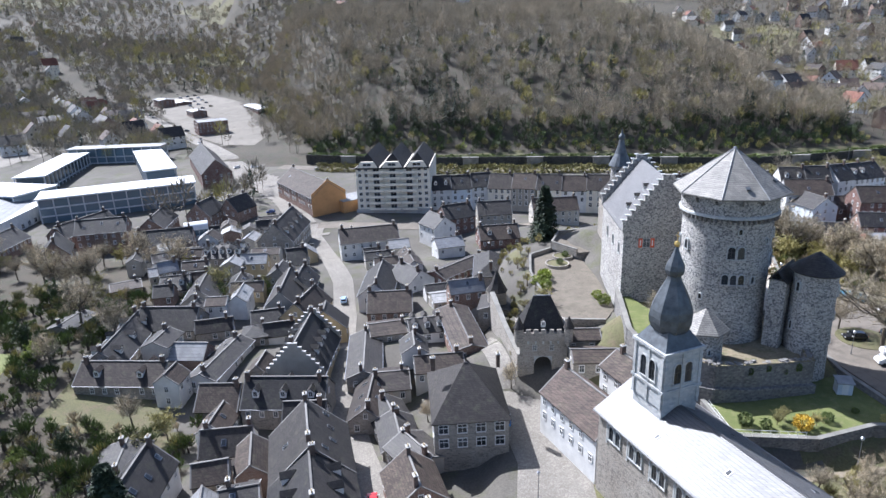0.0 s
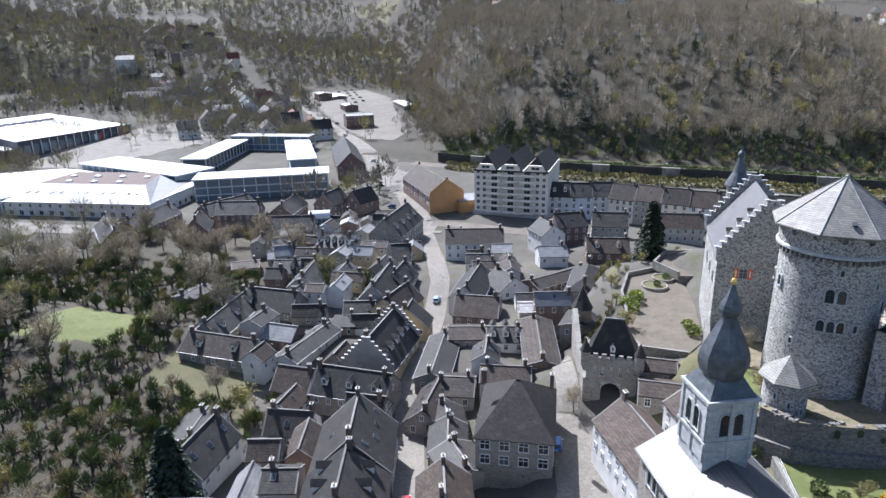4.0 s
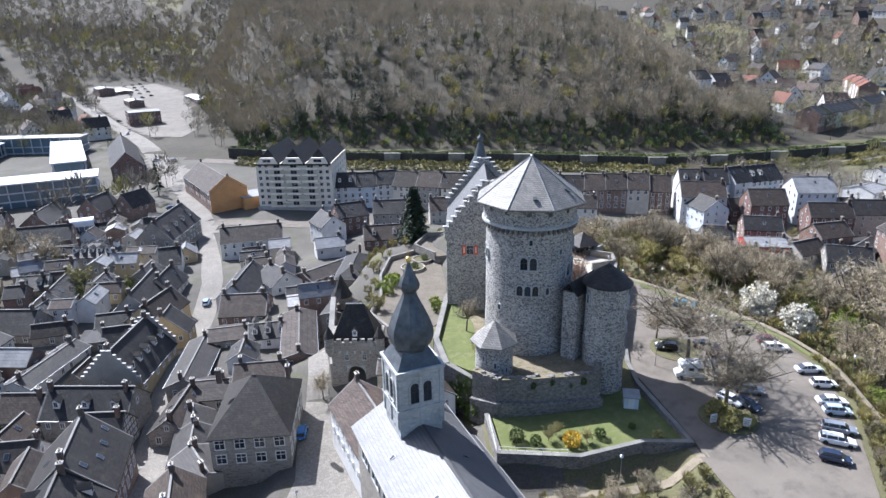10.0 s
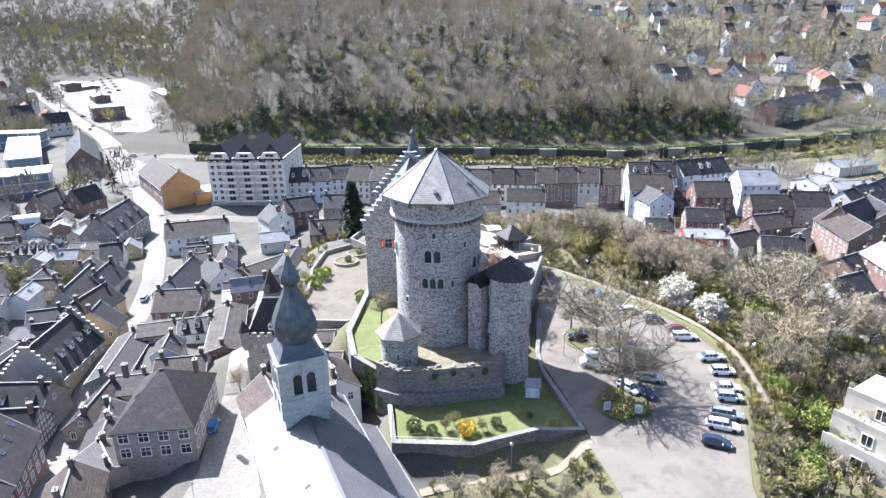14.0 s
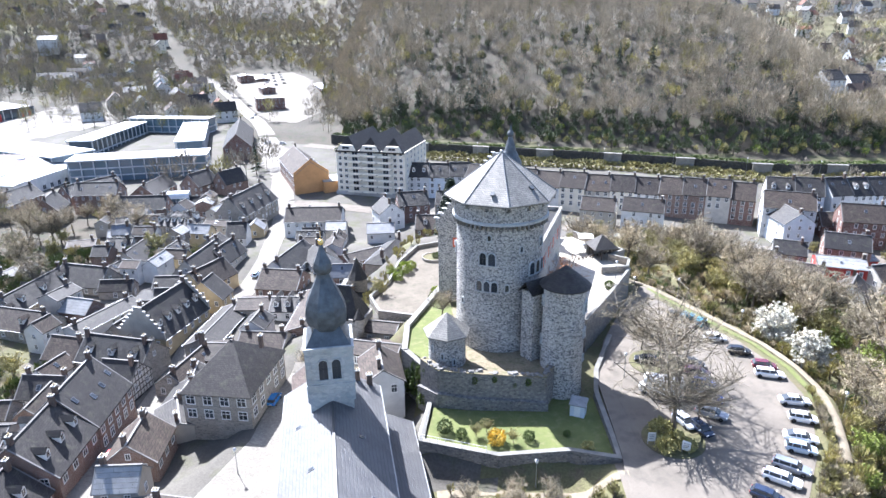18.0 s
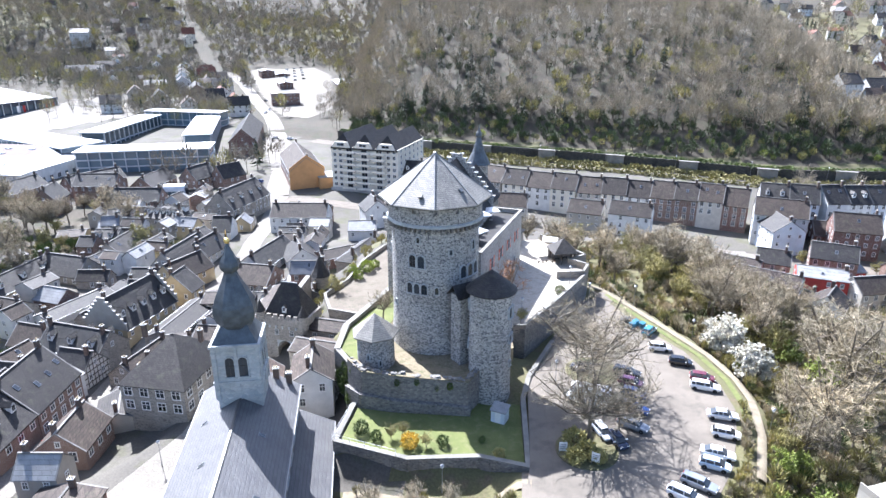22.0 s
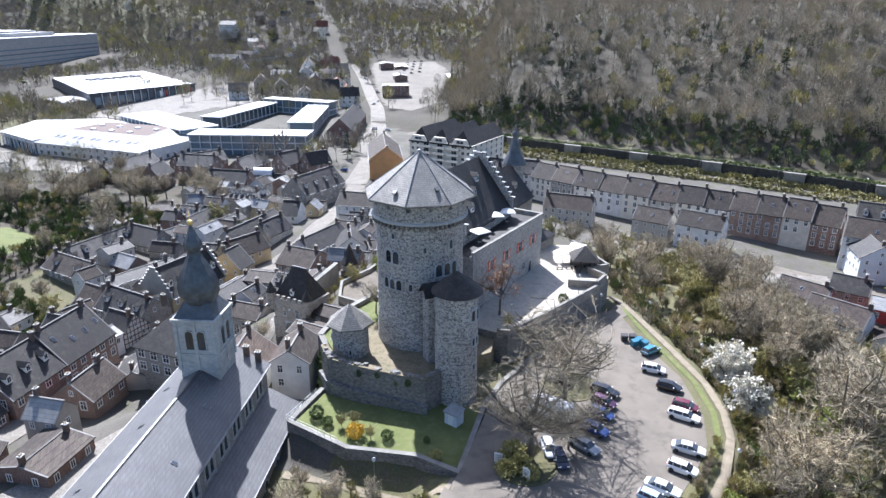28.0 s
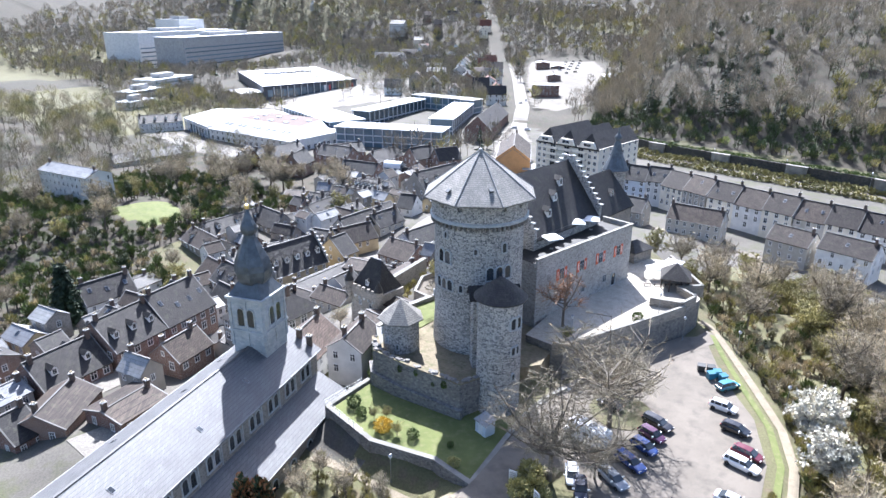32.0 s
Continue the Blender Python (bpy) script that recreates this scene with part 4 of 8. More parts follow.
# ---- small turret on the bailey ----
tu = thing("corner_turret", -7.4, -11.3, 0.0, 0, "low round rubble turret with pale six-sided slate roof", "tower", "castle buildings")
part("wall", Geo().rings([(3.25, -3), (3.05, 3), (2.95, 10.2)], 48), "keep", tu)
for i in range(7):
    a0, a1 = radians(-80) + i * 2 * math.pi / 7, radians(-80) + (i + 1) * 2 * math.pi / 7
    p0, p1 = (3.9 * math.cos(a0), 3.9 * math.sin(a0), 10.1), (3.9 * math.cos(a1), 3.9 * math.sin(a1), 10.1)
    part("roof_facet", Geo().slab([p0, p1, (0, 0, 13.3)], 0.18), "keeproof", tu)
for az in (-60, -130, -95):
    on_round(arch_window(0.3, 0.9), tu, az, 3.06, 5.5 + (az % 3))

# bailey front wall, platform and terrace walls
def wall_run(name, line, thick, z0, z1, mat, label, cap="coping", category="castle wall", cap_h=0.1):
    """A free-standing wall along a line, with cap stones; z1 may be given point by point."""
    tops = z1 if isinstance(z1, (list, tuple)) else [z1] * len(line)
    bots = z0 if isinstance(z0, (list, tuple)) else [z0] * len(line)
    base = thing(name, line[0][0], line[0][1], 0, 0, label, category, "", "structure")
    ox, oy = line[0]
    for i in range(len(line) - 1):
        (ax, ay), (bx, by) = line[i], line[i + 1]
        L = math.hypot(bx - ax, by - ay)
        nx, ny = -(by - ay) / L * thick / 2, (bx - ax) / L * thick / 2
        ux, uy = (bx - ax) / L * thick * 0.35, (by - ay) / L * thick * 0.35
        g, c = Geo(), Geo()
        for gg, e, lo, hi in ((g, 1.0, bots, tops), (c, 1.1, tops, [t + cap_h for t in tops])):
            q = [(ax - ux + nx * e, ay - uy + ny * e, i), (ax - ux - nx * e, ay - uy - ny * e, i), (bx + ux - nx * e, by + uy - ny * e, i + 1), (bx + ux + nx * e, by + uy + ny * e, i + 1)]
            n = len(gg.v)
            gg.v += [(p[0] - ox, p[1] - oy, lo[p[2]]) for p in q] + [(p[0] - ox, p[1] - oy, hi[p[2]]) for p in q]
            for f in ((0, 1, 2, 3), (7, 6, 5, 4), (0, 4, 5, 1), (1, 5, 6, 2), (2, 6, 7, 3), (3, 7, 4, 0)):
                gg.f.append(tuple(n + k for k in f))
                gg.s.append(0)
        part("wall_length", g, mat, base)
        if cap:
            part("coping", c, cap, base)
    return base


BAILEY = [(-10.6, -14.2), (-7.6, -16.9), (-3, -16.9), (8.2, -15.6), (9.6, -11.6)]
wall_run("bailey_wall", BAILEY, 1.1, -2.5, [6.3, 6.2, 6.1, 5.6, 5.6], "bailey", "dark weathered rubble bailey wall with ivy below the keep", "earth")
wall_run("bailey_foot", [(-11.0, -14.6), (-7.8, -17.4), (-3, -17.45), (8.6, -16.1)], 1.2, -2.5, [1.6, 2.4, 2.0, 1.4], "bailey", "projecting rubble foot of the bailey wall", "bailey")
g = Geo()
rb = random.Random(31)
for (ax, ay), (bx, by), za, zb_ in zip(BAILEY, BAILEY[1:], [6.3, 6.2, 6.1, 5.6], [6.2, 6.1, 5.6, 5.6]):
    for i in range(int(math.hypot(bx - ax, by - ay) / 0.42)):
        t = rb.random()
        w, h_ = rb.uniform(0.2, 0.45), rb.uniform(0.1, 0.42)
        g.box(-w, w, -w * 0.8, w * 0.8, -0.2, h_, 0, pose(ax + (bx - ax) * t + 10.6, ay + (by - ay) * t + rb.uniform(-0.35, 0.35) + 14.2, za + (zb_ - za) * t, rb.uniform(-8, 8), rb.uniform(-8, 8), rb.uniform(0, 90)))
part("broken_top", g, "bailey", bpy.data.objects["bailey_wall"], "weathered loose top stones")
setting("bailey_platform", Geo().prism([(-10.4, -13.6), (-7.5, -16.2), (-3, -16.2), (8, -15), (9, -9), (14, -2), (12, 8), (0, 12), (-12, 8), (-13, -4)], -3, 4.6), "earth", "bare earth platform inside the bailey wall", "ground")
wall_run("terrace_wall", [(-9.8, -13.4), (-15.0, -9), (-16.2, -1), (-13.2, 16), (-11.6, 20)], 0.9, -6, [3.6, 5.0, 5.4, 5.6, 6], "bailey", "curved rubble terrace wall with pale coping")
setting("terrace_lawn", Geo().prism([(-10.2, -12.6), (-9, -4), (-9, 6), (-12, 18), (-13.0, 15.5), (-15.8, -1), (-14.6, -8.6)], -3, 4.75), "lawn", "small grass terrace beside the keep", "lawn")
# lawn garden
setting("garden_lawn", Geo().prism(LAWN, -3.5, 0.0), "lawn", "mown garden lawn below the bailey wall", "lawn")
wall_run("garden_wall", [(-9.3, -17.5), (-8.8, -26.8), (2.4, -28.6), (12, -26.2), (18.8, -27.2), (16.6, -11.5), (17.0, -5), (20.2, 7)], 0.7, [-5, -5.5, -4.5, -4, -2, -0.5, -0.5, -0.5], [0.3, 0.3, 0.4, 0.5, 0.7, 1.0, 1.3, 1.8], "bailey", "rubble garden retaining wall with pale coping")
# court terrace
setting("court", Geo().prism(COURT, -2, 5.9, 0, 1), ["bailey", "paving"], "pale paved castle court on rubble retaining walls", "courtyard")
wall_run("court_parapet", [(13.6, 2.6), (15.4, 3), (20.8, 16), (25.8, 29.3)], 0.5, 5.0, [6.6, 6.6, 6.7, 6.8], "stone", "low pale parapet wall of the castle court")
wall_run("court_parapet_upper", [(20.0, 27.5), (25.3, 29.0), (26.2, 33.5), (22.2, 36.0), (25.6, 39.5), (21, 44.5), (15, 51.5)], 0.5, 5.0, 7.4, "stone", "stepped and curved parapet of the castle court")

# ---- palas with stepped gables ----
PA = 84.8
pal = thing("castle_hall", -4.2, 25.0, 4.0, PA, "tall rubble castle hall with stepped gables and slate roof", "castle hall", "castle buildings")
PL, PW, PE, PR = 22.0, 15.8, 15.0, 24.9
part("wall", Geo().box(-PL / 2, PL / 2, -PW / 2, PW / 2, -6, PE), "keep", pal)
for sy in (-1, 1):
    p = [(-PL / 2, sy * (PW / 2 + 0.3), PE - 0.4), (PL / 2, sy * (PW / 2 + 0.3), PE - 0.4), (PL / 2, 0, PR), (-PL / 2, 0, PR)]
    # same roof: west slope's sun glare is put into a paler, glossier slate
    part("roof_slope", Geo().slab(p[::-sy], 0.25), "naveroof" if sy > 0 else "slate", pal)
for sx in (-1, 1):
    g = Geo()
    n = 10
    for i in range(n):
        w = PW / 2 * (1 - i / n) + 0.35
        top = PE + (PR - PE) * (i + 1) / n + 0.9
        g.box(sx * PL / 2 - 0.35, sx * PL / 2 + 0.35, -w, w, PE + (PR - PE) * i / n + 0.9 if i else PE - 0.6, top)
        for s in (-1, 1):
            g.box(sx * PL / 2 - 0.42, sx * PL / 2 + 0.42, s * w - 0.4, s * w + 0.4, top, top + 0.14, 1)
    part("stepped_gable", g, ["keep", "ashlar"], pal, "stepped rubble gable with pale cap stones")


def shuttered(parent, x, y, z, rz, w=1.5, h=1.9):
    m = pose(x, y, z, 0, 0, rz)
    ob = put("window", window_mesh(w, h, "cross", "ashlar"), parent, x, y, z, rz)
    for sx in (-1, 1):
        q = m @ Vector((sx * (w / 2 + 0.4), -0.06, 0.0))
        s = put("shutter", Geo().box(-0.38, 0.38, -0.04, 0.04, 0, h).box(-0.1, 0.1, -0.05, 0.05, h * 0.2, h * 0.8, 1).mesh("shutter", ["shutter_red", "frame"]), ob, 0, 0, 0, 0, "red and white painted shutter")
        s.matrix_basis = pose(sx * (w / 2 + 0.4), -0.05, 0)
    return ob


shuttered(pal, -PL / 2, 3.4, 11.2, -90)
for i in range(3):
    put("arched_window", arch_window(1.0, 2.2), pal, -PL / 2 + 3.5 + i * 6, PW / 2, 9.0, 180)
PS = (PR - PE) / (PW / 2)
for k in range(3):
    v = PW / 2 * (0.74 - 0.2 * k)
    put("dormer", dormer_mesh("slate"), pal, -4.0, v + 0.2, PR - PS * v - 0.2, 180).scale = (0.7, 0.7, 0.7)
    put("dormer", dormer_mesh("slate"), pal, -4.0 + 4 * k, -v - 0.3, PR - PS * v - 0.2, 0)
# wing with red shutters and roof terrace
wing = thing("castle_wing", 5.6, 23.5, 4.0, 81, "rubble castle wing with red shutters and roof terrace", "castle hall", "castle buildings")
part("wall", Geo().box(-15, 14.5, -3.4, 3.4, -5, 12.6).box(-15, 14.5, -3.4, -3.0, 12.6, 13.5).box(14.1, 14.5, -3.4, 3.4, 12.6, 13.5), "wingstone", wing)
part("coping", Geo().box(-15.1, 14.7, -3.55, -2.9, 13.5, 13.65).box(14.0, 14.7, -3.5, 3.5, 13.5, 13.62), "coping", wing)
part("terrace_floor", Geo().box(-14.9, 14.1, -3.0, 3.4, 12.6, 12.72), "slate", wing)
for i in range(4):
    shuttered(wing, -8 + i * 6.0, -3.4, 8.0, 0, 1.4, 2.2)
for i in range(3):
    put("window", window_mesh(1.2, 1.6, "cross", "ashlar"), wing, -8 + i * 7, -3.4, 3.4, 0)
put("arched_window", arch_window(1.3, 2.6), wing, 9, -3.4, 2.0, 0)
north = thing("castle_north_wing", -2.2, 45.5, 4.0, 86, "lower castle wing with dark slate roof", "castle hall", "castle buildings")
part("wall", Geo().box(-9.6, 9, -5.5, 5.5, -7, 12.5), "stone", north)
for sy in (-1, 1):
    p = [(-9.4, sy * 5.9, 12.3), (9.3, sy * 5.9, 12.3), (7.5, 0, 20.0), (-9.4, 0, 20.0)]
    part("roof_slope", Geo().slab(p[::-sy], 0.25), "slate", north)
part("hip_end", Geo().slab([(9.3, -5.9, 12.3), (9.3, 5.9, 12.3), (7.5, 0, 20.0)], 0.25), "slate", north)
for i in range(2):
    put("dormer", dormer_mesh("slate"), north, -4 + 7 * i, -3.6, 15.0, 0)
# stair turret with spire
st = thing("stair_turret", -1.6, 56.0, 4.0, 0, "slim pale stair turret with tall slate spire", "tower", "castle buildings")
part("wall", Geo().rings([(2.7, -8), (2.5, 2), (2.35, 19.2), (2.6, 19.6)], 40), "keep", st)
part("roof", Geo().rings([(3.0, 19.4), (2.9, 19.7), (1.5, 22.5), (0.75, 25.2), (0.55, 26.0), (0.85, 26.5), (0.75, 27.0), (0.3, 27.6), (0.05, 29.0)], 16), "copper", st, "dark slated bell-shaped spire")
for az, zz in ((-120, 17.3), (-100, 12), (-110, 5), (-60, 16)):
    on_round(arch_window(0.7, 1.5), st, az, 2.46, zz)
annex = thing("castle_annex", 7.5, 49, 5.9, 76, "low castle kiosk with grey hipped roof", "kiosk", "castle buildings")
part("wall", Geo().box(-3, 3, -2.5, 2.5, 0, 2.6), "stone", annex)
part("roof", Geo().slab([(-3.4, -2.9, 2.5), (3.4, -2.9, 2.5), (0.8, 0, 4.2), (-0.8, 0, 4.2)], .15).slab([(3.4, 2.9, 2.5), (-3.4, 2.9, 2.5), (-0.8, 0, 4.2), (0.8, 0, 4.2)], .15).slab([(3.4, -2.9, 2.5), (3.4, 2.9, 2.5), (0.8, 0, 4.2)], .15).slab([(-3.4, 2.9, 2.5), (-3.4, -2.9, 2.5), (-0.8, 0, 4.2)], .15), "slate", annex)
pav = thing("pavilion", 20.6, 38.4, 5.9, 20, "small castle pavilion with pyramid slate roof", "pavilion", "castle buildings")
part("roof", Geo().rings([(4.1, 2.5), (4.1, 2.65), (0.05, 5.3)], 4, math.pi / 4), "slate", pav)
for i in range(8):
    a = math.pi / 8 + i * math.pi / 4
    part("post", Geo().box(-0.1, 0.1, -0.1, 0.1, 0, 2.55, 0, pose(2.7 * math.cos(a), 2.7 * math.sin(a), 0)), "wood", pav)
part("back_wall", Geo().box(-2.6, 2.6, 2.2, 2.5, 0, 2.55), "stone", pav)

# ---- church ----
CA = -70.5
ch = thing("church", -20.6, -29.4, -8, CA, "long slate-roofed church with stone clerestory and aisles", "church", "church")
# x runs from the belfry along the nave, y towards the castle
NL = 50.0
NAVE_E, NAVE_R, NAVE_W = 13.4, 17.3, 6.9
part("nave_wall", Geo().box(-5.4, NL, -6.4, 6.4, 0, NAVE_E), "stone", ch)
for sy in (-1, 1):
    p = [(-6, sy * NAVE_W, NAVE_E), (NL + 1, sy * NAVE_W, NAVE_E), (NL + 1, 0, NAVE_R), (-6, 0, NAVE_R)]
    part("nave_roof", Geo().slab(p[::-sy], 0.25), "naveroof", ch)
    part("nave_gutter", Geo().box(-6, NL + 1, sy * (NAVE_W + 0.08) - 0.09, sy * (NAVE_W + 0.08) + 0.09, NAVE_E - 0.24, NAVE_E - 0.06), "lead", ch)
    x0 = -5.6 if sy > 0 else 13.0
    p = [(x0, sy * 11.6, 6.7), (NL, sy * 11.6, 6.7), (NL, sy * 6.4, 9.3), (x0, sy * 6.4, 9.3)]
    part("aisle_roof", Geo().slab(p[::-sy], 0.22), "naveroof", ch)
    part("aisle_wall", Geo().box(x0 + 0.4, NL - 0.3, min(sy * 6.4, sy * 11.2), max(sy * 6.4, sy * 11.2), 0, 6.6), "stone", ch)
    part("aisle_gutter", Geo().box(x0, NL, sy * 11.68 - 0.09, sy * 11.68 + 0.09, 6.44, 6.62), "lead", ch)
    for i in range(11):
        for q in (-0.72, 0.72):
            put("arched_window", arch_window(1.0, 2.2), ch, -1.6 + i * 4.5 + q, sy * 6.4, 10.2, 180 if sy > 0 else 0)
        part("blind_arch", Geo().box(-1.6 + i * 4.5 - 1.75, -1.6 + i * 4.5 - 1.55, sy * 6.4 - 0.14, sy * 6.4 + 0.14, 9.4, 13.0), "ashlar", ch)
    for i in range(10):
        if 1.5 + i * 4.6 > x0:
            put("arched_window", arch_window(1.3, 3.0), ch, 1.5 + i * 4.6, sy * 11.2, 2.0, 180 if sy > 0 else 0)
part("ridge", Geo().box(-6, NL + 1, -0.16, 0.16, NAVE_R - 0.08, NAVE_R + 0.07), "naveroof", ch)
part("gable_wall", Geo().face([(-5.4, -6.4, 13.4), (-5.4, 6.4, 13.4), (-5.4, 0, 17.0)]), "stone", ch)
NS = (NAVE_R - NAVE_E) / NAVE_W
for i, (u, v) in enumerate(((4.5, -4.6), (9, 3.4), (14.5, -2.8), (20, 4.2), (25.5, -4.4), (33, 3.0))):
    put("skylight", SKY, ch, u, v, NAVE_R - abs(v) * NS, 0, "", (-29.5 if v > 0 else 29.5)).scale = (0.75, 0.75, 0.9)
for v in (3.6, 5.4):
    put("chimney", CHIM, ch, -5.2, v, 15.6 - (v - 3.6) * 0.5, 90)
bt = thing("church_tower", -20.6, -29.4, -8, CA, "square pale stone belfry with dark bulbous copper dome", "tower", "church")
part("shaft", Geo().box(-2.85, 2.85, -2.85, 2.85, 0, 17.2), "ashlar", bt)
part("belfry", Geo().box(-3.0, 3.0, -3.0, 3.0, 17.2, 25.2), "ashlar", bt)
part("string_course", Geo().box(-3.2, 3.2, -3.2, 3.2, 19.6, 19.95), "ashlar", bt)
part("cornice", Geo().box(-3.25, 3.25, -3.25, 3.25, 24.9, 25.3), "ashlar", bt)
WB = arch_window(1.15, 2.9)
for rz, dx, dy in ((0, 0, -1), (90, 1, 0), (180, 0, 1), (-90, -1, 0)):
    for s in (-0.85, 0.85):
        m = pose(0, 0, 0, 0, 0, rz)
        q = m @ Vector((s, -3.0, 20.6))
        put("arched_window", WB, bt, q.x, q.y, q.z, rz)
    g = Geo()
    for s in (-2.7, 0, 2.7):
        g.box(s - 0.22, s + 0.22, -3.14, -2.9, 17.2, 24.9, 0, pose(0, 0, 0, 0, 0, rz))
    part("pilaster", g, "ashlar", bt)
g = Geo()
sk = [(4.3, 24.9), (4.2, 25.2), (3.0, 26.6), (2.2, 27.6)]
g.rings(sk, 4, math.pi / 4)
part("skirt_roof", g, "copper", bt, "flared slate skirt roof")
part("dome", Geo().rings([(2.05, 26.9), (2.5, 27.5), (2.8, 28.3), (2.88, 29.1), (2.72, 30.0), (2.35, 31.0), (1.85, 32.1), (1.35, 33.1), (0.98, 33.9), (0.85, 34.4), (1.18, 34.8), (1.3, 35.3), (1.15, 35.9), (0.75, 36.7), (0.4, 37.6), (0.12, 38.4)], 8, math.pi / 8), "copper", bt, "bulbous eight-sided copper dome")
part("ball", Geo().rings([(0.05, 38.2), (0.28, 38.3), (0.38, 38.6), (0.28, 38.9), (0.04, 39.0)], 12).box(-0.03, 0.03, -0.03, 0.03, 39, 40.1).box(-0.3, 0.3, -0.03, 0.03, 39.6, 39.7), "gold", bt, "gilded ball and cross")

# ---- gatehouse ----
ga = thing("gatehouse", -30.6, 6.4, -6, -4, "rubble gatehouse with round archway and steep slate roof", "gatehouse", "castle buildings")
for nm, x0, x1, z0 in (("pier", -4.4, -1.7, -2), ("pier", 1.7, 4.4, -2), ("lintel", -1.7, 1.7, 4.2)):
    part(nm, Geo().box(x0, x1, -3.2, 3.2, z0, 8), "stone", ga)
for i in range(6):
    a0, a1 = math.pi * i / 6, math.pi * (i + 1) / 6
    g = Geo().prism([(1.7 * math.cos(a0), 2.5 + 1.7 * math.sin(a0)), (1.7 * math.cos(a0), 4.25), (1.7 * math.cos(a1), 4.25), (1.7 * math.cos(a1), 2.5 + 1.7 * math.sin(a1))], -3.24, 3.24)
    g.v = [(p[0], p[2], p[1]) for p in g.v]
    part("arch_stone", g, "ashlar", ga, "pale dressed arch stone")
part("parapet", Geo().box(-4.8, 4.8, -3.7, 3.4, 7.6, 9.2), "stone", ga)
for i in range(7):
    part("merlon", Geo().box(-4.7 + i * 1.43, -3.85 + i * 1.43, -3.7, -3.3, 9.2, 9.9), "stone", ga)
    part("corbel", Geo().box(-4.4 + i * 1.4, -4.1 + i * 1.4, -3.72, -3.2, 7.0, 7.6), "ashlar", ga)
e = [(-4.3, -3.0, 9.2), (4.3, -3.0, 9.2), (4.3, 3.3, 9.2), (-4.3, 3.3, 9.2)]
r1, r2 = (-1.6, 0.2, 15.2), (1.6, 0.2, 15.2)
for q in ((e[0], e[1], r2, r1), (e[2], e[3], r1, r2), (e[1], e[2], r2), (e[3], e[0], r1)):
    part("roof_slope", Geo().slab(q, 0.2), "slate", ga)
part("ridge", Geo().box(-1.7, 1.7, 0.08, 0.32, 15.12, 15.3), "lead", ga)
for sx in (-1.6, 1.6):
    put("window", window_mesh(0.8, 1.2, "cross", "ashlar"), ga, sx, -3.2, 5.4, 0)
put("dormer", dormer_mesh("slate"), ga, 0, -2.6, 10.2, 0).scale = (0.7, 0.7, 0.7)
for s in (-1, 1):
    part("bartizan", Geo().rings([(0.3, 6.4), (0.85, 7.6), (0.85, 10.4)], 14, 0, s * 4.6, -3.5), "stone", ga)
    part("bartizan_roof", Geo().rings([(1.05, 10.3), (0.03, 12.6)], 14, 0, s * 4.6, -3.5), "slate", ga)
wall_run("gate_wall", [(-35.2, 4), (-36.6, 16), (-37.5, 30)], 1.0, -9, [-1.5, -0.5, 0.5], "stone", "pale rubble wall running back from the gatehouse")
wt = thing("watch_tower", -36, 34, -8, 0, "small watch tower with tall slate cone", "tower", "castle buildings")
part("wall", Geo().rings([(2.3, -2), (2.2, 7.5)], 28), "stone", wt)
part("roof", Geo().rings([(2.5, 7.4), (1.5, 9.2), (0.03, 12.6)], 8), "slate", wt)
for i, (x, y, a, L, W, ze, zr) in enumerate(((-23, 6.5, -4, 7, 5, -0.5, 1.0), (-22, -1, -4, 9, 6, -2.5, -0.5))):
    house(x, y, a, L, W, ze, zr, "stone", "tile", chimneys=0, group="castle sheds")

# stone house on the square
house(-46.2, -9.0, 2, 12.0, 16.0, -1.7, 4.3, "stone", "slate", hip=True, chimneys=2, note=" on the church square", win=(1.6, 1.7))
house(-27.0, -17.0, -68, 15, 9, 0.0, 3.5, "white", "browntile", note=" beside the church")
house(-18.6, -11.4, -70, 9, 6.6, 2.4, 4.6, "white", "tile", chimneys=2, note=" below the castle rock")

house(-79.3, 21.4, 86, 17.1, 11.5, -8.5, -2.0, "ochre", "slate", gable='step', dormers=5)
house(-80.0, 5.8, -5, 16.0, 9.0, -9.0, -5.0, "stone", "slate", dormers=3)
house(-93.2, 7.0, -4, 8.3, 8.0, -10.0, -6.5, "stone", "tile")
house(-75.5, -0.8, -1, 7.8, 7.0, -10.0, -6.5, "timber", "slate")
house(-88.5, -6.1, 4, 9.0, 6.5, -11.5, -8.0, "white", "slate", skylights=1)
house(-105.7, -10.1, -80, 10.6, 8.0, -13.5, -10.0, "white", "slate")
house(-117.1, 19.2, -6, 18.9, 9.0, -11.0, -7.0, "stone", "tile", dormers=2)
house(-116.2, 43.4, -5, 14.8, 9.0, -9.5, -5.0, "stone", "slate")
house(-124.2, 33.3, -88, 22.4, 9.0, -10.0, -6.0, "stone", "slate", dormers=3)
house(-98.8, 25.0, -101, 18.8, 6.5, -11.5, -9.0, "white", "slate", skylights=2)
house(-94.3, 37.8, 12, 5.8, 7.0, -11.0, -8.5, "stone", "slate", hip=True)
house(-115.0, 64.7, -83, 16.5, 9.0, -10.0, -6.0, "stucco", "slate", skylights=2)
house(-125.5, 71.7, 9, 8.1, 9.0, -11.0, -7.0, "stucco", "slate", dormers=2)
house(-116.6, 91.2, 0, 12.2, 11.0, -7.0, -4.0, "stone", "slate", hip=True, dormers=5)
house(-141.4, 74.1, 26, 8.4, 8.0, -12.0, -10.5, "ochre", "tile")
house(-144.1, 48.9, 81, 10.3, 7.0, -13.0, -10.5, "stone", "slate")
house(-169.6, 122.2, 12, 17.1, 10.0, -6.0, -2.0, "brick", "slate", skylights=3)
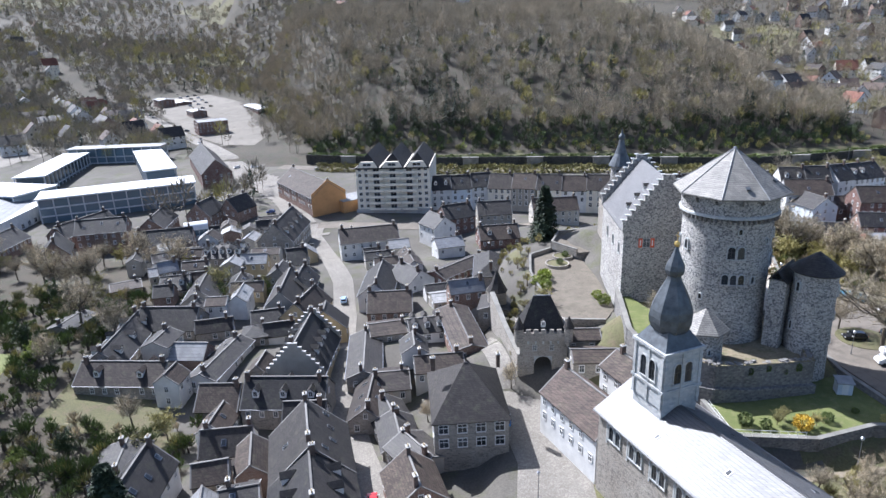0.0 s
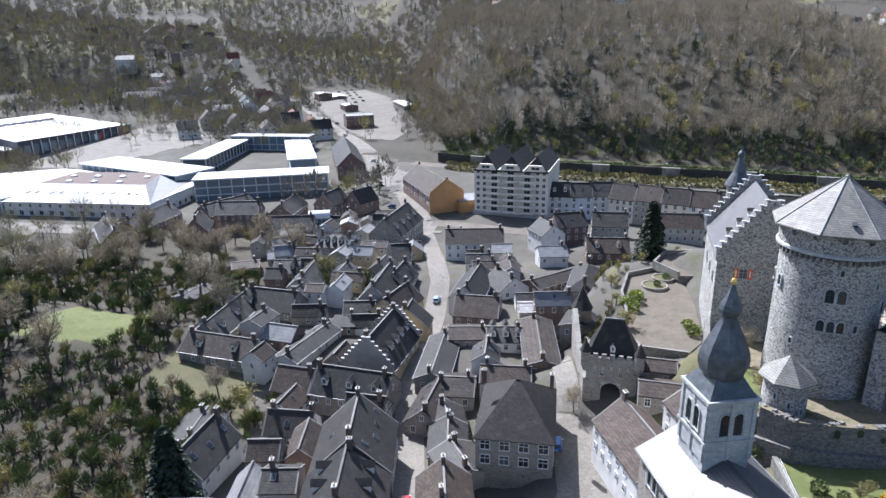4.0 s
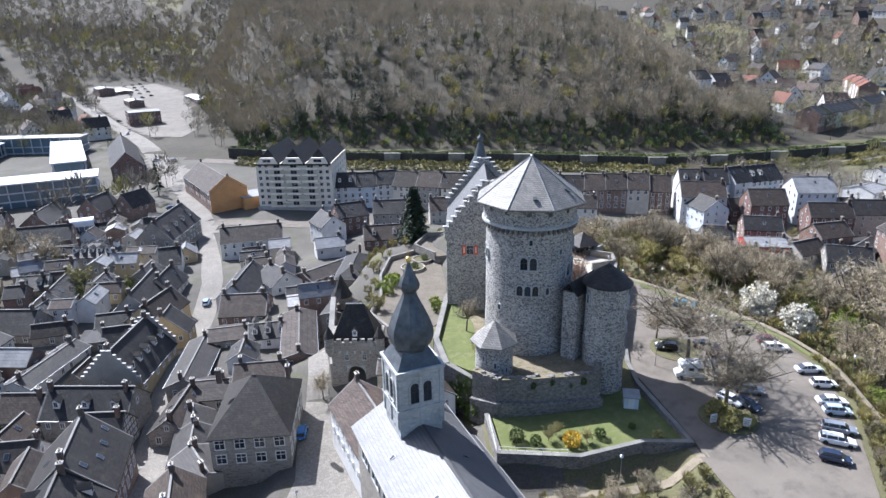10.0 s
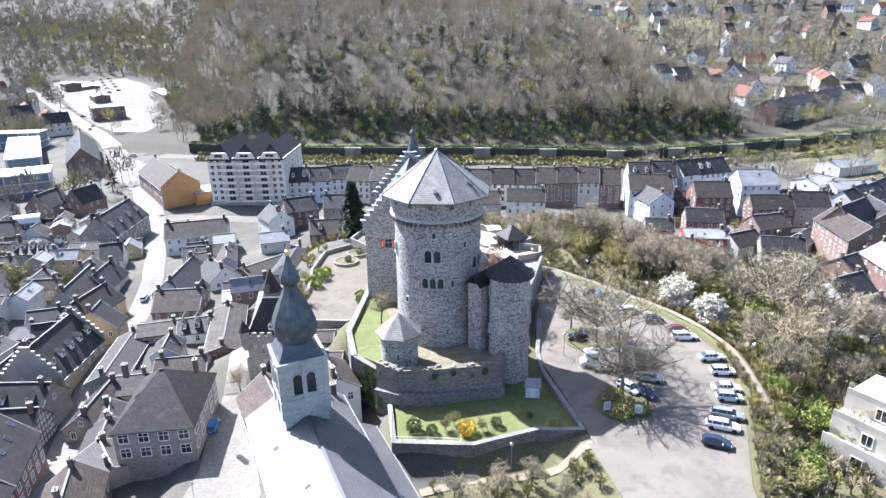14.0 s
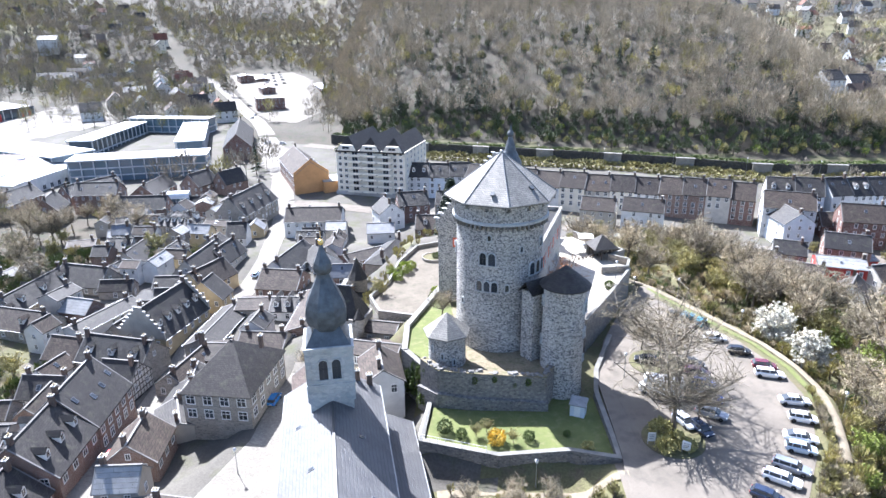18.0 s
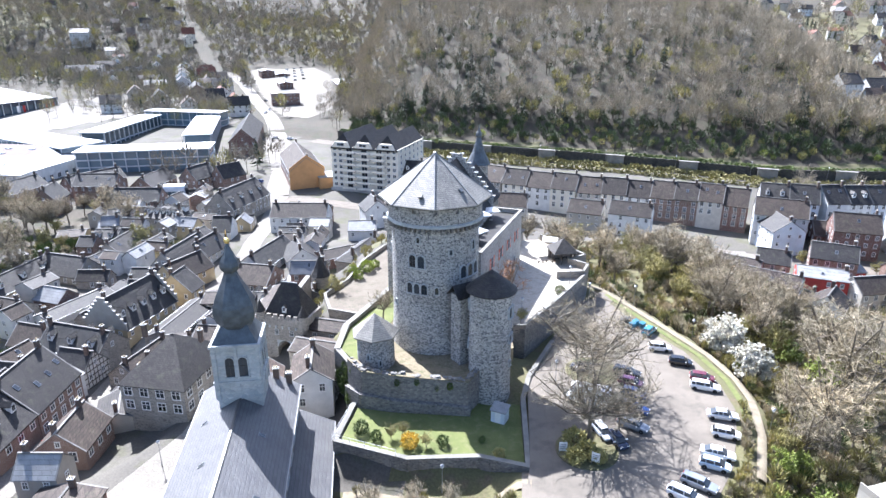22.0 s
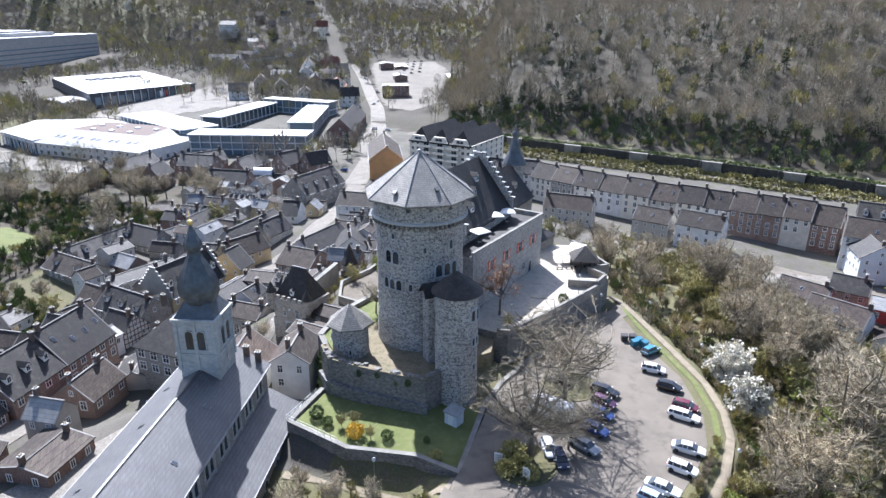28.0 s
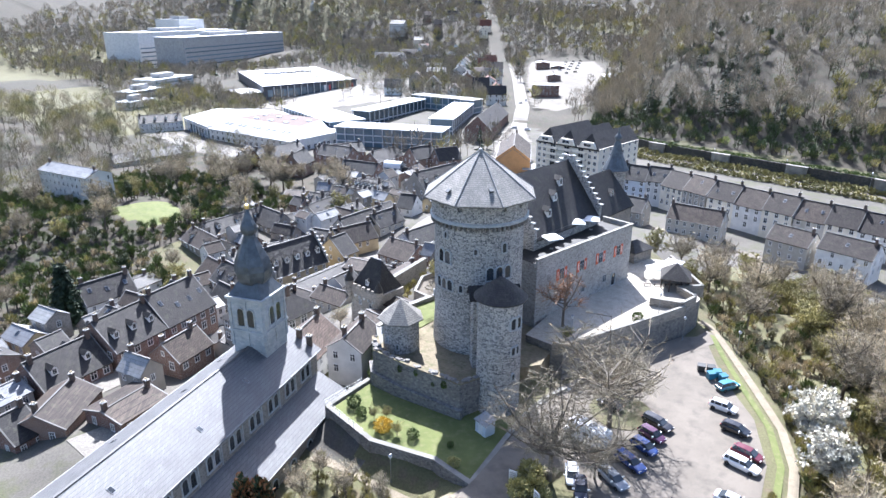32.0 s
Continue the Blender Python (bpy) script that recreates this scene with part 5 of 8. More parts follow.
house(-177.4, 104.6, -67, 14.0, 9.0, -8.0, -3.0, "brick", "slate")
house(-143.1, 111.4, 13, 18.0, 9.0, -8.0, -4.0, "brick", "slate")
house(-141.6, 149.7, 78, 12.9, 10.0, -8.0, -3.0, "brick", "slate")
house(-129.9, 154.9, 65, 11.9, 9.0, -8.0, -3.0, "brick", "slate")
house(-102.2, 113.5, 86, 24.9, 12.0, -7.0, -1.0, "stone", "slate", dormers=4)
house(-93.2, 87.1, 15, 6.4, 9.0, -9.0, -5.0, "white", "slate")
house(-91.2, 60.4, -88, 20.6, 8.0, -9.0, -5.0, "stucco", "slate")
house(-88.7, 69.0, -91, 12.0, 8.0, -10.0, -6.0, "stucco", "slate", skylights=2)
house(-84.0, 49.6, -103, 13.5, 9.0, -9.5, -5.5, "ochre", "tile")
house(-77.1, 37.4, -88, 6.2, 10.0, -8.5, -4.0, "ochre", "slate")
house(-62.2, 50.1, 1, 11.5, 11.0, -9.5, -6.0, "brick", "tile")
house(-71.8, 102.5, 11, 19.5, 11.0, -7.0, -3.5, "white", "tile")
house(-65.9, 64.3, -94, 19.7, 9.0, -9.0, -5.5, "white", "slate")
house(-57.0, 67.7, -56, 10.7, 9.0, -9.0, -5.5, "white", "slate")
house(-62.2, 33.1, 11, 8.6, 8.0, -10.0, -7.0, "stone", "tile")
house(-53.0, 32.6, 9, 8.6, 8.0, -9.0, -6.0, "white", "slate", dormers=3)
house(-45.0, 26.5, -82, 22.4, 7.0, -8.5, -5.0, "brick", "tile")
house(-48.5, 50.0, 12, 6.3, 7.0, -10.0, -8.0, "stucco", "lead")
house(-60.0, 11.4, 5, 6.7, 9.0, -11.5, -8.0, "stucco", "tile")
house(-66.5, 22.1, -87, 20.1, 7.0, -11.0, -8.0, "stone", "slate")
house(-64.1, 4.5, -93, 13.3, 7.0, -11.0, -8.0, "stone", "tile", skylights=3)
house(-60.2, -0.2, -72, 9.0, 7.0, -11.5, -8.5, "stone", "slate")
house(-58.4, -7.4, -80, 10.0, 6.5, -11.0, -8.0, "stone", "slate")
house(-54.8, -14.6, -56, 9.0, 7.5, -10.5, -7.0, "stucco", "slate")
house(-50.5, 12.2, 4, 10.0, 7.0, -8.5, -5.0, "stucco", "tile")
house(-41.1, 122.8, 21, 11.3, 10.0, -6.0, -2.0, "brickdark", "slate", skylights=1)
house(-48.2, 113.5, -58, 10.1, 9.0, -6.5, -3.0, "white", "slate")
house(-28.2, 100.0, 6, 13.5, 9.0, -7.5, -4.0, "brickdark", "tile", dormers=2)
house(-26.4, 128.6, 1, 12.7, 9.0, -7.0, -3.0, "stucco", "slate")
house(-3.2, 130.2, 2, 17.5, 9.0, -7.0, -3.0, "stucco", "tile")
house(-42.9, 73.2, 45, 20.6, 7.5, -9.5, -7.0, "brickdark", "tile")
house(-45.3, 91.7, 14, 8.9, 8.0, -7.0, -5.0, "white", "lead")
house(-35.0, 62.1, -96, 17.9, 8.0, -7.0, -2.0, "stone", "slate", hip=True)
house(-36.4, 34.6, -102, 8.5, 7.0, -7.0, -3.0, "stone", "slate")
house(88.0, 117.4, -80, 16.0, 10.0, -5.5, -2.0, "pale", "slate")
house(109.4, 122.7, -3, 19.0, 10.0, -8.5, -5.0, "brickdark", "tile")
house(130.5, 122.9, -12, 15.8, 10.0, -5.0, -2.0, "white", "lead", floors=4)
house(140.8, 115.2, -8, 5.6, 9.0, -7.5, -4.0, "stucco", "tile")
house(146.5, 108.8, -8, 12.7, 9.0, -7.5, -4.0, "stucco", "tile")
house(98.5, 93.8, 14, 11.8, 9.0, -11.5, -9.0, "red", "lead")
house(93.2, 74.4, 7, 10.0, 7.0, -13.5, -11.0, "white", "tile")
house(111.3, 78.9, 5, 9.3, 9.0, -12.0, -9.0, "white", "slate")
house(120.7, 79.0, 36, 22.4, 9.0, -12.0, -9.0, "stucco", "slate")
house(136.4, 76.7, 31, 17.7, 9.0, -3.0, 2.0, "brick", "slate")
house(120.2, 52.8, 24, 12.0, 9.0, -9.0, -6.0, "brick", "slate")
house(94.7, 23.2, -61, 6.3, 11.0, -12.5, -9.0, "brick", "tile")
house(101.3, 25.2, -93, 8.4, 9.0, -12.0, -9.0, "brick", "tile")
house(84.2, 72.3, -47, 5.2, 7.0, -13.5, -11.5, "stucco", "tile")
house(142.9, 150.3, -52, 11.0, 9.0, -6.0, -3.0, "ochre", "tile")
house(168.7, 141.7, 26, 12.4, 12.0, -8.0, -6.0, "white", "lead")
house(208.0, 176.0, 13, 23.6, 14.0, -9.0, -7.0, "white", "lead")
house(181.0, 135.7, 1, 19.2, 10.0, -9.0, -7.0, "stucco", "lead")
house(-71.6, -17.6, 102, 13.4, 12.4, -5.6, 0.2, "brick", "slate", skylights=4, win=(1.3, 1.8))
house(-69.0, -30.3, 102, 12.4, 12.4, -5.6, -0.4, "brick", "slate", dormers=3, win=(1.3, 1.8))
house(-55.2, -25.2, 104, 9.0, 8.0, -6.6, -3.4, "brick", "tile", win=(1.3, 1.8))
house(-98.0, -20.9, 90, 12.3, 8.0, -8.0, -4.0, "white", "slate", skylights=3)
house(-66.3, -43.5, 100, 13.0, 11.0, -7.0, -2.5, "brickdark", "slate", dormers=2, win=(1.3, 1.8))
house(-52.5, -49.7, 129, 11.9, 9.0, -8.5, -4.0, "brick", "tile")
house(-43.6, -41.9, 102, 9.5, 9.0, -9.0, -5.0, "brickdark", "tile")
house(-53.1, -56.4, 101, 5.0, 9.0, -8.5, -4.0, "brickdark", "slate")
house(-194.1, 14.1, 10, 28.8, 10.0, 2.0, 4.0, "white", "lead", floors=4)
house(-341.0, 126.2, 68, 25.1, 13.0, -8.0, -4.0, "white", "slate", dormers=4)
house(-258.2, 75.2, 86, 38.8, 10.0, -11.0, -8.0, "stucco", "slate")
house(-208.9, 96.5, 134, 27.2, 9.0, -9.0, -5.0, "brick", "slate")
house(-204.5, 113.5, 90, 27.8, 10.0, -9.0, -5.0, "brick", "slate")
house(-184.3, 136.4, 69, 24.3, 10.0, -9.0, -5.0, "brick", "slate")
house(-157.4, 140.2, 95, 19.9, 10.0, -9.0, -5.0, "brick", "slate")


# ---- terraced row, apartment block ----
def row(points, depth, ze, zr, walls, roof, n_each=1, dorm=0):
    k = 0
    for (ax, ay), (bx, by) in zip(points, points[1:]):
        L = math.hypot(bx - ax, by - ay)
        n = max(1, round(L / 9.0))
        for i in range(n):
            t = (i + 0.5) / n
            j = rnd.uniform(-0.5, 0.5)
            house(ax + (bx - ax) * t, ay + (by - ay) * t, math.degrees(math.atan2(by - ay, bx - ax)), L / n - 0.02, depth, ze + j, zr + j, walls[k % len(walls)], roof, dormers=dorm if k % 3 == 0 else 0, skylights=k % 3, chimneys=1, group="terraced row", far=True, win=(1.25, 1.8))
            k += 1


row([(-50, 161), (-24, 163)], 10, -4, 0.8, ["white", "pale", "white"], "slate", dorm=2)
row([(-24, 162), (-5, 155), (24, 148), (51, 144)], 11, -4, 1.0, ["cream", "stucco", "cream", "white"], "tile")
row([(51, 144), (83, 136)], 11, -3.5, 1.6, ["brick", "brick", "stucco", "brickdark"], "tile")
row([(86, 137), (104, 134), (127, 141)], 11, -1, 4, ["white", "pale", "white"], "slate", dorm=2)


# ---- apartment block with balconies ----
apt = thing("apartment_block", -63.5, 168.5, -14, -6, "seven-storey cream apartment block with balconies and dark sawtooth roofs", "apartment block")
part("wall", Geo().box(-15.3, 15.3, -15.5, 15.5, -1, 20.6), "cream", apt)
part("ground_floor", Geo().box(-15.8, 15.8, -16.4, -15.5, 0, 3.0), "concrete", apt)
for i in range(3):
    x0, x1 = -15.3 + i * 10.2, -5.1 + i * 10.2
    xm = (x0 + x1) / 2
    for side in (0, 1):
        p = [(x0, -16.2, 20.2), (x0, 15.8, 20.2), (xm, 15.8, 26.2), (xm, -13.5, 26.2)] if side else [(x1, 15.8, 20.2), (x1, -16.2, 20.2), (xm, -13.5, 26.2), (xm, 15.8, 26.2)]
        part("roof_slope", Geo().slab(p[::-1], 0.3), "slate", apt)
    part("roof_front", Geo().slab([(x0, -16.2, 20.2), (x1, -16.2, 20.2), (xm, -13.5, 26.2)], 0.3), "slate", apt)
wm = window_mesh(1.4, 1.5, "plain")
for k in range(7):
    zz = 3.7 + k * 2.55
    for x in (-13.6, -11.0, 11.0, 13.6):
        put("window", wm, apt, x, -15.5, zz, 0)
    for y in (-12, -7, -2, 3, 8, 13):
        put("window", wm, apt, 15.3, y, zz, 90)
        put("window", wm, apt, -15.3, y, zz, -90)
    for x in (-6.8, 0.0, 6.8):
        b = part("balcony", Geo().box(x - 3.1, x + 3.1, -17.2, -15.5, zz - 0.9, zz - 0.7), "concrete", apt)
        part("balustrade", Geo().box(x - 3.1, x + 3.1, -17.25, -17.1, zz - 0.7, zz + 0.25), "cream", b)
        put("window", window_mesh(2.6, 1.9, "plain"), apt, x, -15.5, zz - 0.5, 0)
for x in (-10.2, 0.0, 10.2):
    front = Geo().prism([(-4.2, 20.6), (4.2, 20.6), (2.6, 23.0), (-2.6, 23.0)], 15.4, 16.6)
    front.v = [(p[0] + x, -p[2], p[1]) for p in front.v]
    front.f = [f[::-1] for f in front.f]
    part("attic_front", front, "cream", apt)
    put("window", window_mesh(3.4, 1.3, "plain"), apt, x, -16.6, 21.2, 0)

# ---- corner house with orange gable ----
orange = house(-103.0, 173.0, 121, 42, 15, -4.5, 1.2, "brick", "tile", dormers=0, skylights=3, chimneys=2, group="", note=" and orange-painted end gable")
gx = Geo().prism([(-7.6, 0), (7.6, 0), (7.6, 9.9), (0, 15.4), (-7.6, 9.9)], 21.0, 21.12)
gx.v = [(-p[2], p[0], p[1]) for p in gx.v]
part("painted_gable", gx, "orange", orange, "orange-painted rendered gable")
ann = thing("annexe", -83.5, 163, -14, -58, "low orange-rendered annexe with flat roof", "building")
part("wall", Geo().box(-6, 6, -7, 7, -1, 6.5), "orange", ann)
part("roof", Geo().box(-6.2, 6.2, -7.2, 7.2, 6.5, 6.8), "lead", ann)


# ---- shopping centre ----
def strip_block(name, a, b, width, z0, z1, roofmat, label, glazing=True, bays=0):
    """A long modern block from a to b: glazed storeys between slabs, posts and an overhanging roof."""
    L = math.hypot(b[0] - a[0], b[1] - a[1])
    ang = math.degrees(math.atan2(b[1] - a[1], b[0] - a[0]))
    base = thing(name, (a[0] + b[0]) / 2, (a[1] + b[1]) / 2, z0, ang, label, "building", "shopping centre")
    H = z1 - z0
    part("body", Geo().box(-L / 2 + 0.4, L / 2 - 0.4, -width / 2 + 0.4, width / 2 - 0.4, -1.5, H - 0.3), "glassblue" if glazing else "white", base)
    part("roof", Geo().box(-L / 2 - 0.6, L / 2 + 0.6, -width / 2 - 1.0, width / 2 + 1.0, H - 0.3, H + 0.35), roofmat, base)
    if glazing:
        for k in range(1, max(2, int(H / 3.6))):
            part("floor_band", Geo().box(-L / 2, L / 2, -width / 2, width / 2, k * 3.6 - 0.35, k * 3.6 + 0.25), "sheet", base)
        n = bays or int(L / 5.5)
        for i in range(n + 1):
            u = -L / 2 + 0.3 + i * (L - 0.6) / n
            for sy in (-1, 1):
                part("post", Geo().box(u - 0.22, u + 0.22, sy * (width / 2 + 0.35) - 0.22, sy * (width / 2 + 0.35) + 0.22, -1, H - 0.3), "sheet", base)
    return base


strip_block("shopping_hall", (-219, 170), (-161, 194), 16, -14.5, -3.3, "sheet", "long glazed shopping hall under a white roof")
strip_block("shopping_hall", (-228, 183), (-304, 208), 22, -14.5, -3.7, "sheet", "glazed shopping hall with white roof")
strip_block("shopping_hall", (-250, 216), (-263, 288), 13, -14, -3.5, "sheet", "inner glazed shopping hall with narrow pale roof")
strip_block("shopping_hall", (-270, 297), (-214, 298), 11, -14, -1.6, "lead", "tall glazed shopping hall closing the yard")
strip_block("shopping_hall", (-187, 222), (-221, 290), 14, -14, -3.4, "sheet", "glazed shopping hall beside the main street")
house(-171, 249, 114, 66, 15, -5.5, 1.5, "brickdark", "slate", skylights=4, chimneys=1, group="shopping centre", note=" beside the main street", far=True)
rustb = thing("shopping_block", -254, 152, -14.5, 3, "white commercial block with rust-coloured gravel roof", "building", "shopping centre")
part("wall", Geo().box(-36, 35, -22, 25, -1, 7.2), "white", rustb)
g = Geo()
n0 = [(-37, -23), (36, -23), (28, 26), (-37, 26)]
n1 = [(-35, -2), (21, -2), (12, 25.5), (-35, 25.5)]
for i in range(4):
    j = (i + 1) % 4
    g.face([(*n0[i], 7.2), (*n0[j], 7.2), (*n1[j], 11.0), (*n1[i], 11.0)])
part("mansard", g, "lead", rustb, "pale sloping metal mansard")
part("flat_roof", Geo().prism([(-35, -2), (21, -2), (12, 25.5), (-35, 25.5)], 10.6, 11.0), "rusty", rustb, "rust-coloured gravel roof")
part("eaves", Geo().box(-37.3, 36.3, -23.3, -22.9, 6.8, 7.25), "sheet", rustb)
for i in range(14):
    put("window", window_mesh(2.2, 2.2), rustb, -33 + i * 5, -22, 1.0, 0)
    put("window", window_mesh(1.4, 1.6), rustb, -33 + i * 5, -22, 4.6, 0)
    if i % 3 != 2:
        put("skylight", SKY, rustb, -31 + i * 4.2, -12.5, 9.15, 0, "", 10).scale = (3, 3, 1)
for i in range(8):
    put("window", window_mesh(2.2, 2.2), rustb, 35, -19 + i * 5, 1.0, 90)
for i in range(7):
    part("roof_dome", Geo().rings([(1.8, 11.0), (1.6, 11.6), (0.6, 12.0)], 10, 0, -28 + i * 6.6, 8 + 6 * (-1) ** i), "sheet", rustb)
deck = thing("shop_terrace", -300, 150, -14.5, 0, "white roof terrace over the shops", "building", "shopping centre")
part("body", Geo().prism([(-32, -12), (10, -22), (10, 40), (-18, 46), (-52, 24)], -1, 7.6), "white", deck)
part("roof", Geo().prism([(-32.5, -12.5), (10.2, -22.6), (10.2, 40.5), (-18, 46.5), (-52.5, 24)], 7.6, 8.0), "sheet", deck)
for i in range(9):
    t = i / 8
    part("post", Geo().box(-0.25, 0.25, -0.4, 0.1, 0, 7.6, 0, pose(-32 + 42 * t, -12 - 10 * t, 0, 0, 0, -13)), "sheet", deck)
    part("shop_front", Geo().box(-2.0, 2.0, -0.1, 0.1, 0.3, 5.6, 0, pose(-30 + 42 * t * 0.93, -12.5 - 10 * t * 0.93, 0, 0, 0, -13)), "glassblue", deck)
    part("rib", Geo().box(-0.2, 0.2, 0, 8.0, 8.0, 8.3, 0, pose(-32 + 42 * t, -12 - 10 * t, 0, 0, 0, -13)), "frame", deck)
# superstore
sup = thing("superstore", -400, 250, -10, 82.8, "large flat white-roofed superstore with dark front", "superstore")
plan = lambda e: [(-e, -e), (96 + e, -e), (152 + e, 153 + e), (56 - e, 153 + e)]
part("wall", Geo().prism(plan(0), -4, 8.6), "cladding", sup, "dark grey metal cladding")
part("roof", Geo().prism(plan(-0.8), 8.5, 8.9), "sheet", sup)
part("parapet", Geo().box(-0.3, 96.3, -0.5, 0.3, 7.6, 9.4), "cladding", sup)
for i in range(14):
    part("facade_glazing", Geo().box(3.5 + i * 6.6, 8.2 + i * 6.6, -0.35, 0.2, 0.2, 6.0), "glassblue", sup)
    part("facade_post", Geo().box(8.7 + i * 6.6, 9.1 + i * 6.6, -1.6, -1.2, -1, 8.4), "frame", sup)
for i in range(6):
    part("roof_unit", Geo().box(60 + i * 9, 65 + i * 9, 96, 106, 8.9, 10.6), "metal", sup)
for i in range(6):
    part("roof_light", Geo().box(20 + i * 12, 21.5 + i * 12, 20 + (i % 3) * 12, 21.5 + (i % 3) * 12, 8.9, 9.5), "metal", sup)
part("canopy", Geo().box(-16, 8, 6, 40, 3.6, 4.2), "sheet", sup)
for i in range(6):
    part("canopy_post", Geo().box(-15 + i * 4, -14.6 + i * 4, 6.2, 6.6, -3, 3.6), "metal", sup)
for xx in (58, 63, 82, 88):
    part("banner", Geo().box(xx, xx + 2, -3.2, -3.0, 1.5, 6.5), "red" if xx > 60 else "frame", sup, "tall cloth banner")

# far works
WORKS_AT = [(-742, 445, 243), (-815, 413, 213), (-885, 463, 60), (-520, 205, 44), (-470, 175, 30), (-560, 250, 60)]
for k, (x, y, a, L, W, h) in enumerate(((-742, 445, 114, 243, 40, 36), (-815, 413, 114, 213, 50, 42), (-885, 463, 114, 60, 40, 50), (-520, 205, 114, 44, 18, 10), (-470, 175, 114, 30, 14, 9), (-560, 250, 114, 60, 24, 12))):
    z = gz(x, y)
    b = thing("works_building", x, y, z - 3, a, "large pale industrial building with ribbon windows", "factory", "far works")
    part("wall", Geo().box(-L / 2, L / 2, -W / 2, W / 2, -4, h), "white" if k % 3 else "concrete", b)
    part("roof", Geo().box(-L / 2 - 0.5, L / 2 + 0.5, -W / 2 - 0.5, W / 2 + 0.5, h, h + 0.8), "sheet", b)
    part("roof_unit", Geo().box(-L / 5, L / 6, -W / 5, W / 5, h + 0.8, h + 5), "concrete", b)
    for f in range(min(5, int(h / 5))):
        part("window_band", Geo().box(-L / 2 + 2, L / 2 - 2, -W / 2 - 0.15, -W / 2 + 0.15, 3.4 + f * 5, 4.7 + f * 5), "glassblue", b)
        part("window_band", Geo().box(L / 2 - 0.15, L / 2 + 0.15, -W / 2 + 2, W / 2 - 2, 3.4 + f * 5, 4.7 + f * 5), "glassblue", b)
for x, y, w, h in ((-1040, 678, 10, 95), (-1020, 690, 9, 95)):
    b = thing("works_chimney", x, y, gz(x, y) - 3, 20, "tall pale square works chimney", "chimney", "far works")
    part("shaft", Geo().box(-w / 2, w / 2, -w / 2, w / 2, 0, h), "concrete", b)
    part("head", Geo().box(-w / 2 - 0.6, w / 2 + 0.6, -w / 2 - 0.6, w / 2 + 0.6, h - 3, h), "white", b)

# ---- gravel yard, depot and shed ----
def draped(name, poly, lift, mat, label, category="ground", step=8.0):
    px = [p[0] for p in poly]
    py = [p[1] for p in poly]
    xs = np.arange(min(px), max(px) + step, step)
    ys = np.arange(min(py), max(py) + step, step)
    gx_, gy_ = np.meshgrid(xs, ys)
    z = height(gx_, gy_) + lift
    d = inside(gx_, gy_, poly)
    g = Geo()
    idx = {}
    for j in range(len(ys) - 1):
        for i in range(len(xs) - 1):
            if d[j, i] < step * 0.4 and d[j + 1, i + 1] < step * 0.4 and d[j, i + 1] < step * 0.4 and d[j + 1, i] < step * 0.4:
                q = []
                for a, b in ((j, i), (j, i + 1), (j + 1, i + 1), (j + 1, i)):
                    if (a, b) not in idx:
                        idx[(a, b)] = len(g.v)
                        g.v.append((float(xs[b]), float(ys[a]), float(z[a, b])))
                    q.append(idx[(a, b)])
                g.f.append(tuple(q))
                g.s.append(0)
    return setting(name, g, mat, label, category)


draped("gravel_yard", [(-166, 328), (-188, 332), (-214, 366), (-262, 440), (-300, 503), (-334, 556), (-366, 622), (-338, 650), (-290, 640), (-232, 545), (-182, 415), (-164, 372)], 0.25, "gravel", "pale gravel works yard", "yard", 4.0)
draped("junction", [(-94, 124), (-88, 128), (-100, 150), (-124, 198), (-128, 232), (-150, 262), (-176, 290), (-158, 240), (-120, 175), (-104, 140)], 0.2, "cobble", "pale paved road junction", "road", 3.0)
draped("car_street", [(-330, 128), (-262, 118), (-206, 122), (-196, 112), (-262, 102), (-340, 112)], 0.2, "cobble", "pale shopping street", "road", 4.0)
draped("superstore_lot", [(-330, 225), (-395, 235), (-400, 262), (-385, 372), (-360, 400), (-300, 330)], 0.2, "cobble", "pale superstore forecourt", "car park", 6.0)
house(-214, 393, 30, 22, 15, 2.0, 2.9, "brickdark", "lead", floors=3, chimneys=0, group="yard buildings")
house(-202, 492, 118, 52, 13, -1.0, 2.5, "brickdark", "sheet", chimneys=0, group="yard buildings")
house(-296, 560, 120, 40, 14, 2, 3.2, "brickdark", "sheet", chimneys=0, group="yard buildings")

# ---- railway retaining wall with piers and hedge ----
rx = list(range(-120, 440, 20))
ry = [float(np.interp(x, RAIL_X, RAIL_Y)) - 4.5 for x in rx]
gl = height(np.array(rx, float), np.array(ry))
wall_run("railway_wall", list(zip(rx, ry)), 1.2, [float(z) - 3 for z in gl], [float(z) + 5.5 for z in gl], "railstone", "dark stone railway retaining wall", "railstone", "retaining wall", 0.25)
for i in range(14):
    x = -95 + i * 34
    y = float(np.interp(x, RAIL_X, RAIL_Y)) - 6.0
    z = gz(x, y)
    b = thing("wall_pier", x, y, z - 1, -8, "pale concrete pier of the railway wall", "pier", "railway wall piers")
    part("shaft", Geo().box(-4.2, 4.2, -0.9, 0.9, 0, 6.6), "coping", b)
    part("cap", Geo().box(-4.5, 4.5, -1.1, 1.1, 6.6, 7.0), "coping", b)


# ---- plants ----
def sliver(g, p, d, L, w, slot, r):
    """One thin twig or leaf: a narrow triangle from p along d."""
    side = d.cross(Vector((r.uniform(-1, 1), r.uniform(-1, 1), r.uniform(-1, 1))))
    if side.length < 1e-3:
        side = Vector((1, 0, 0))
    side = side.normalized() * w
    n = len(g.v)
    g.v += [tuple(p - side), tuple(p + side), tuple(p + d * L)]
    g.f.append((n, n + 1, n + 2))
    g.s.append(slot)


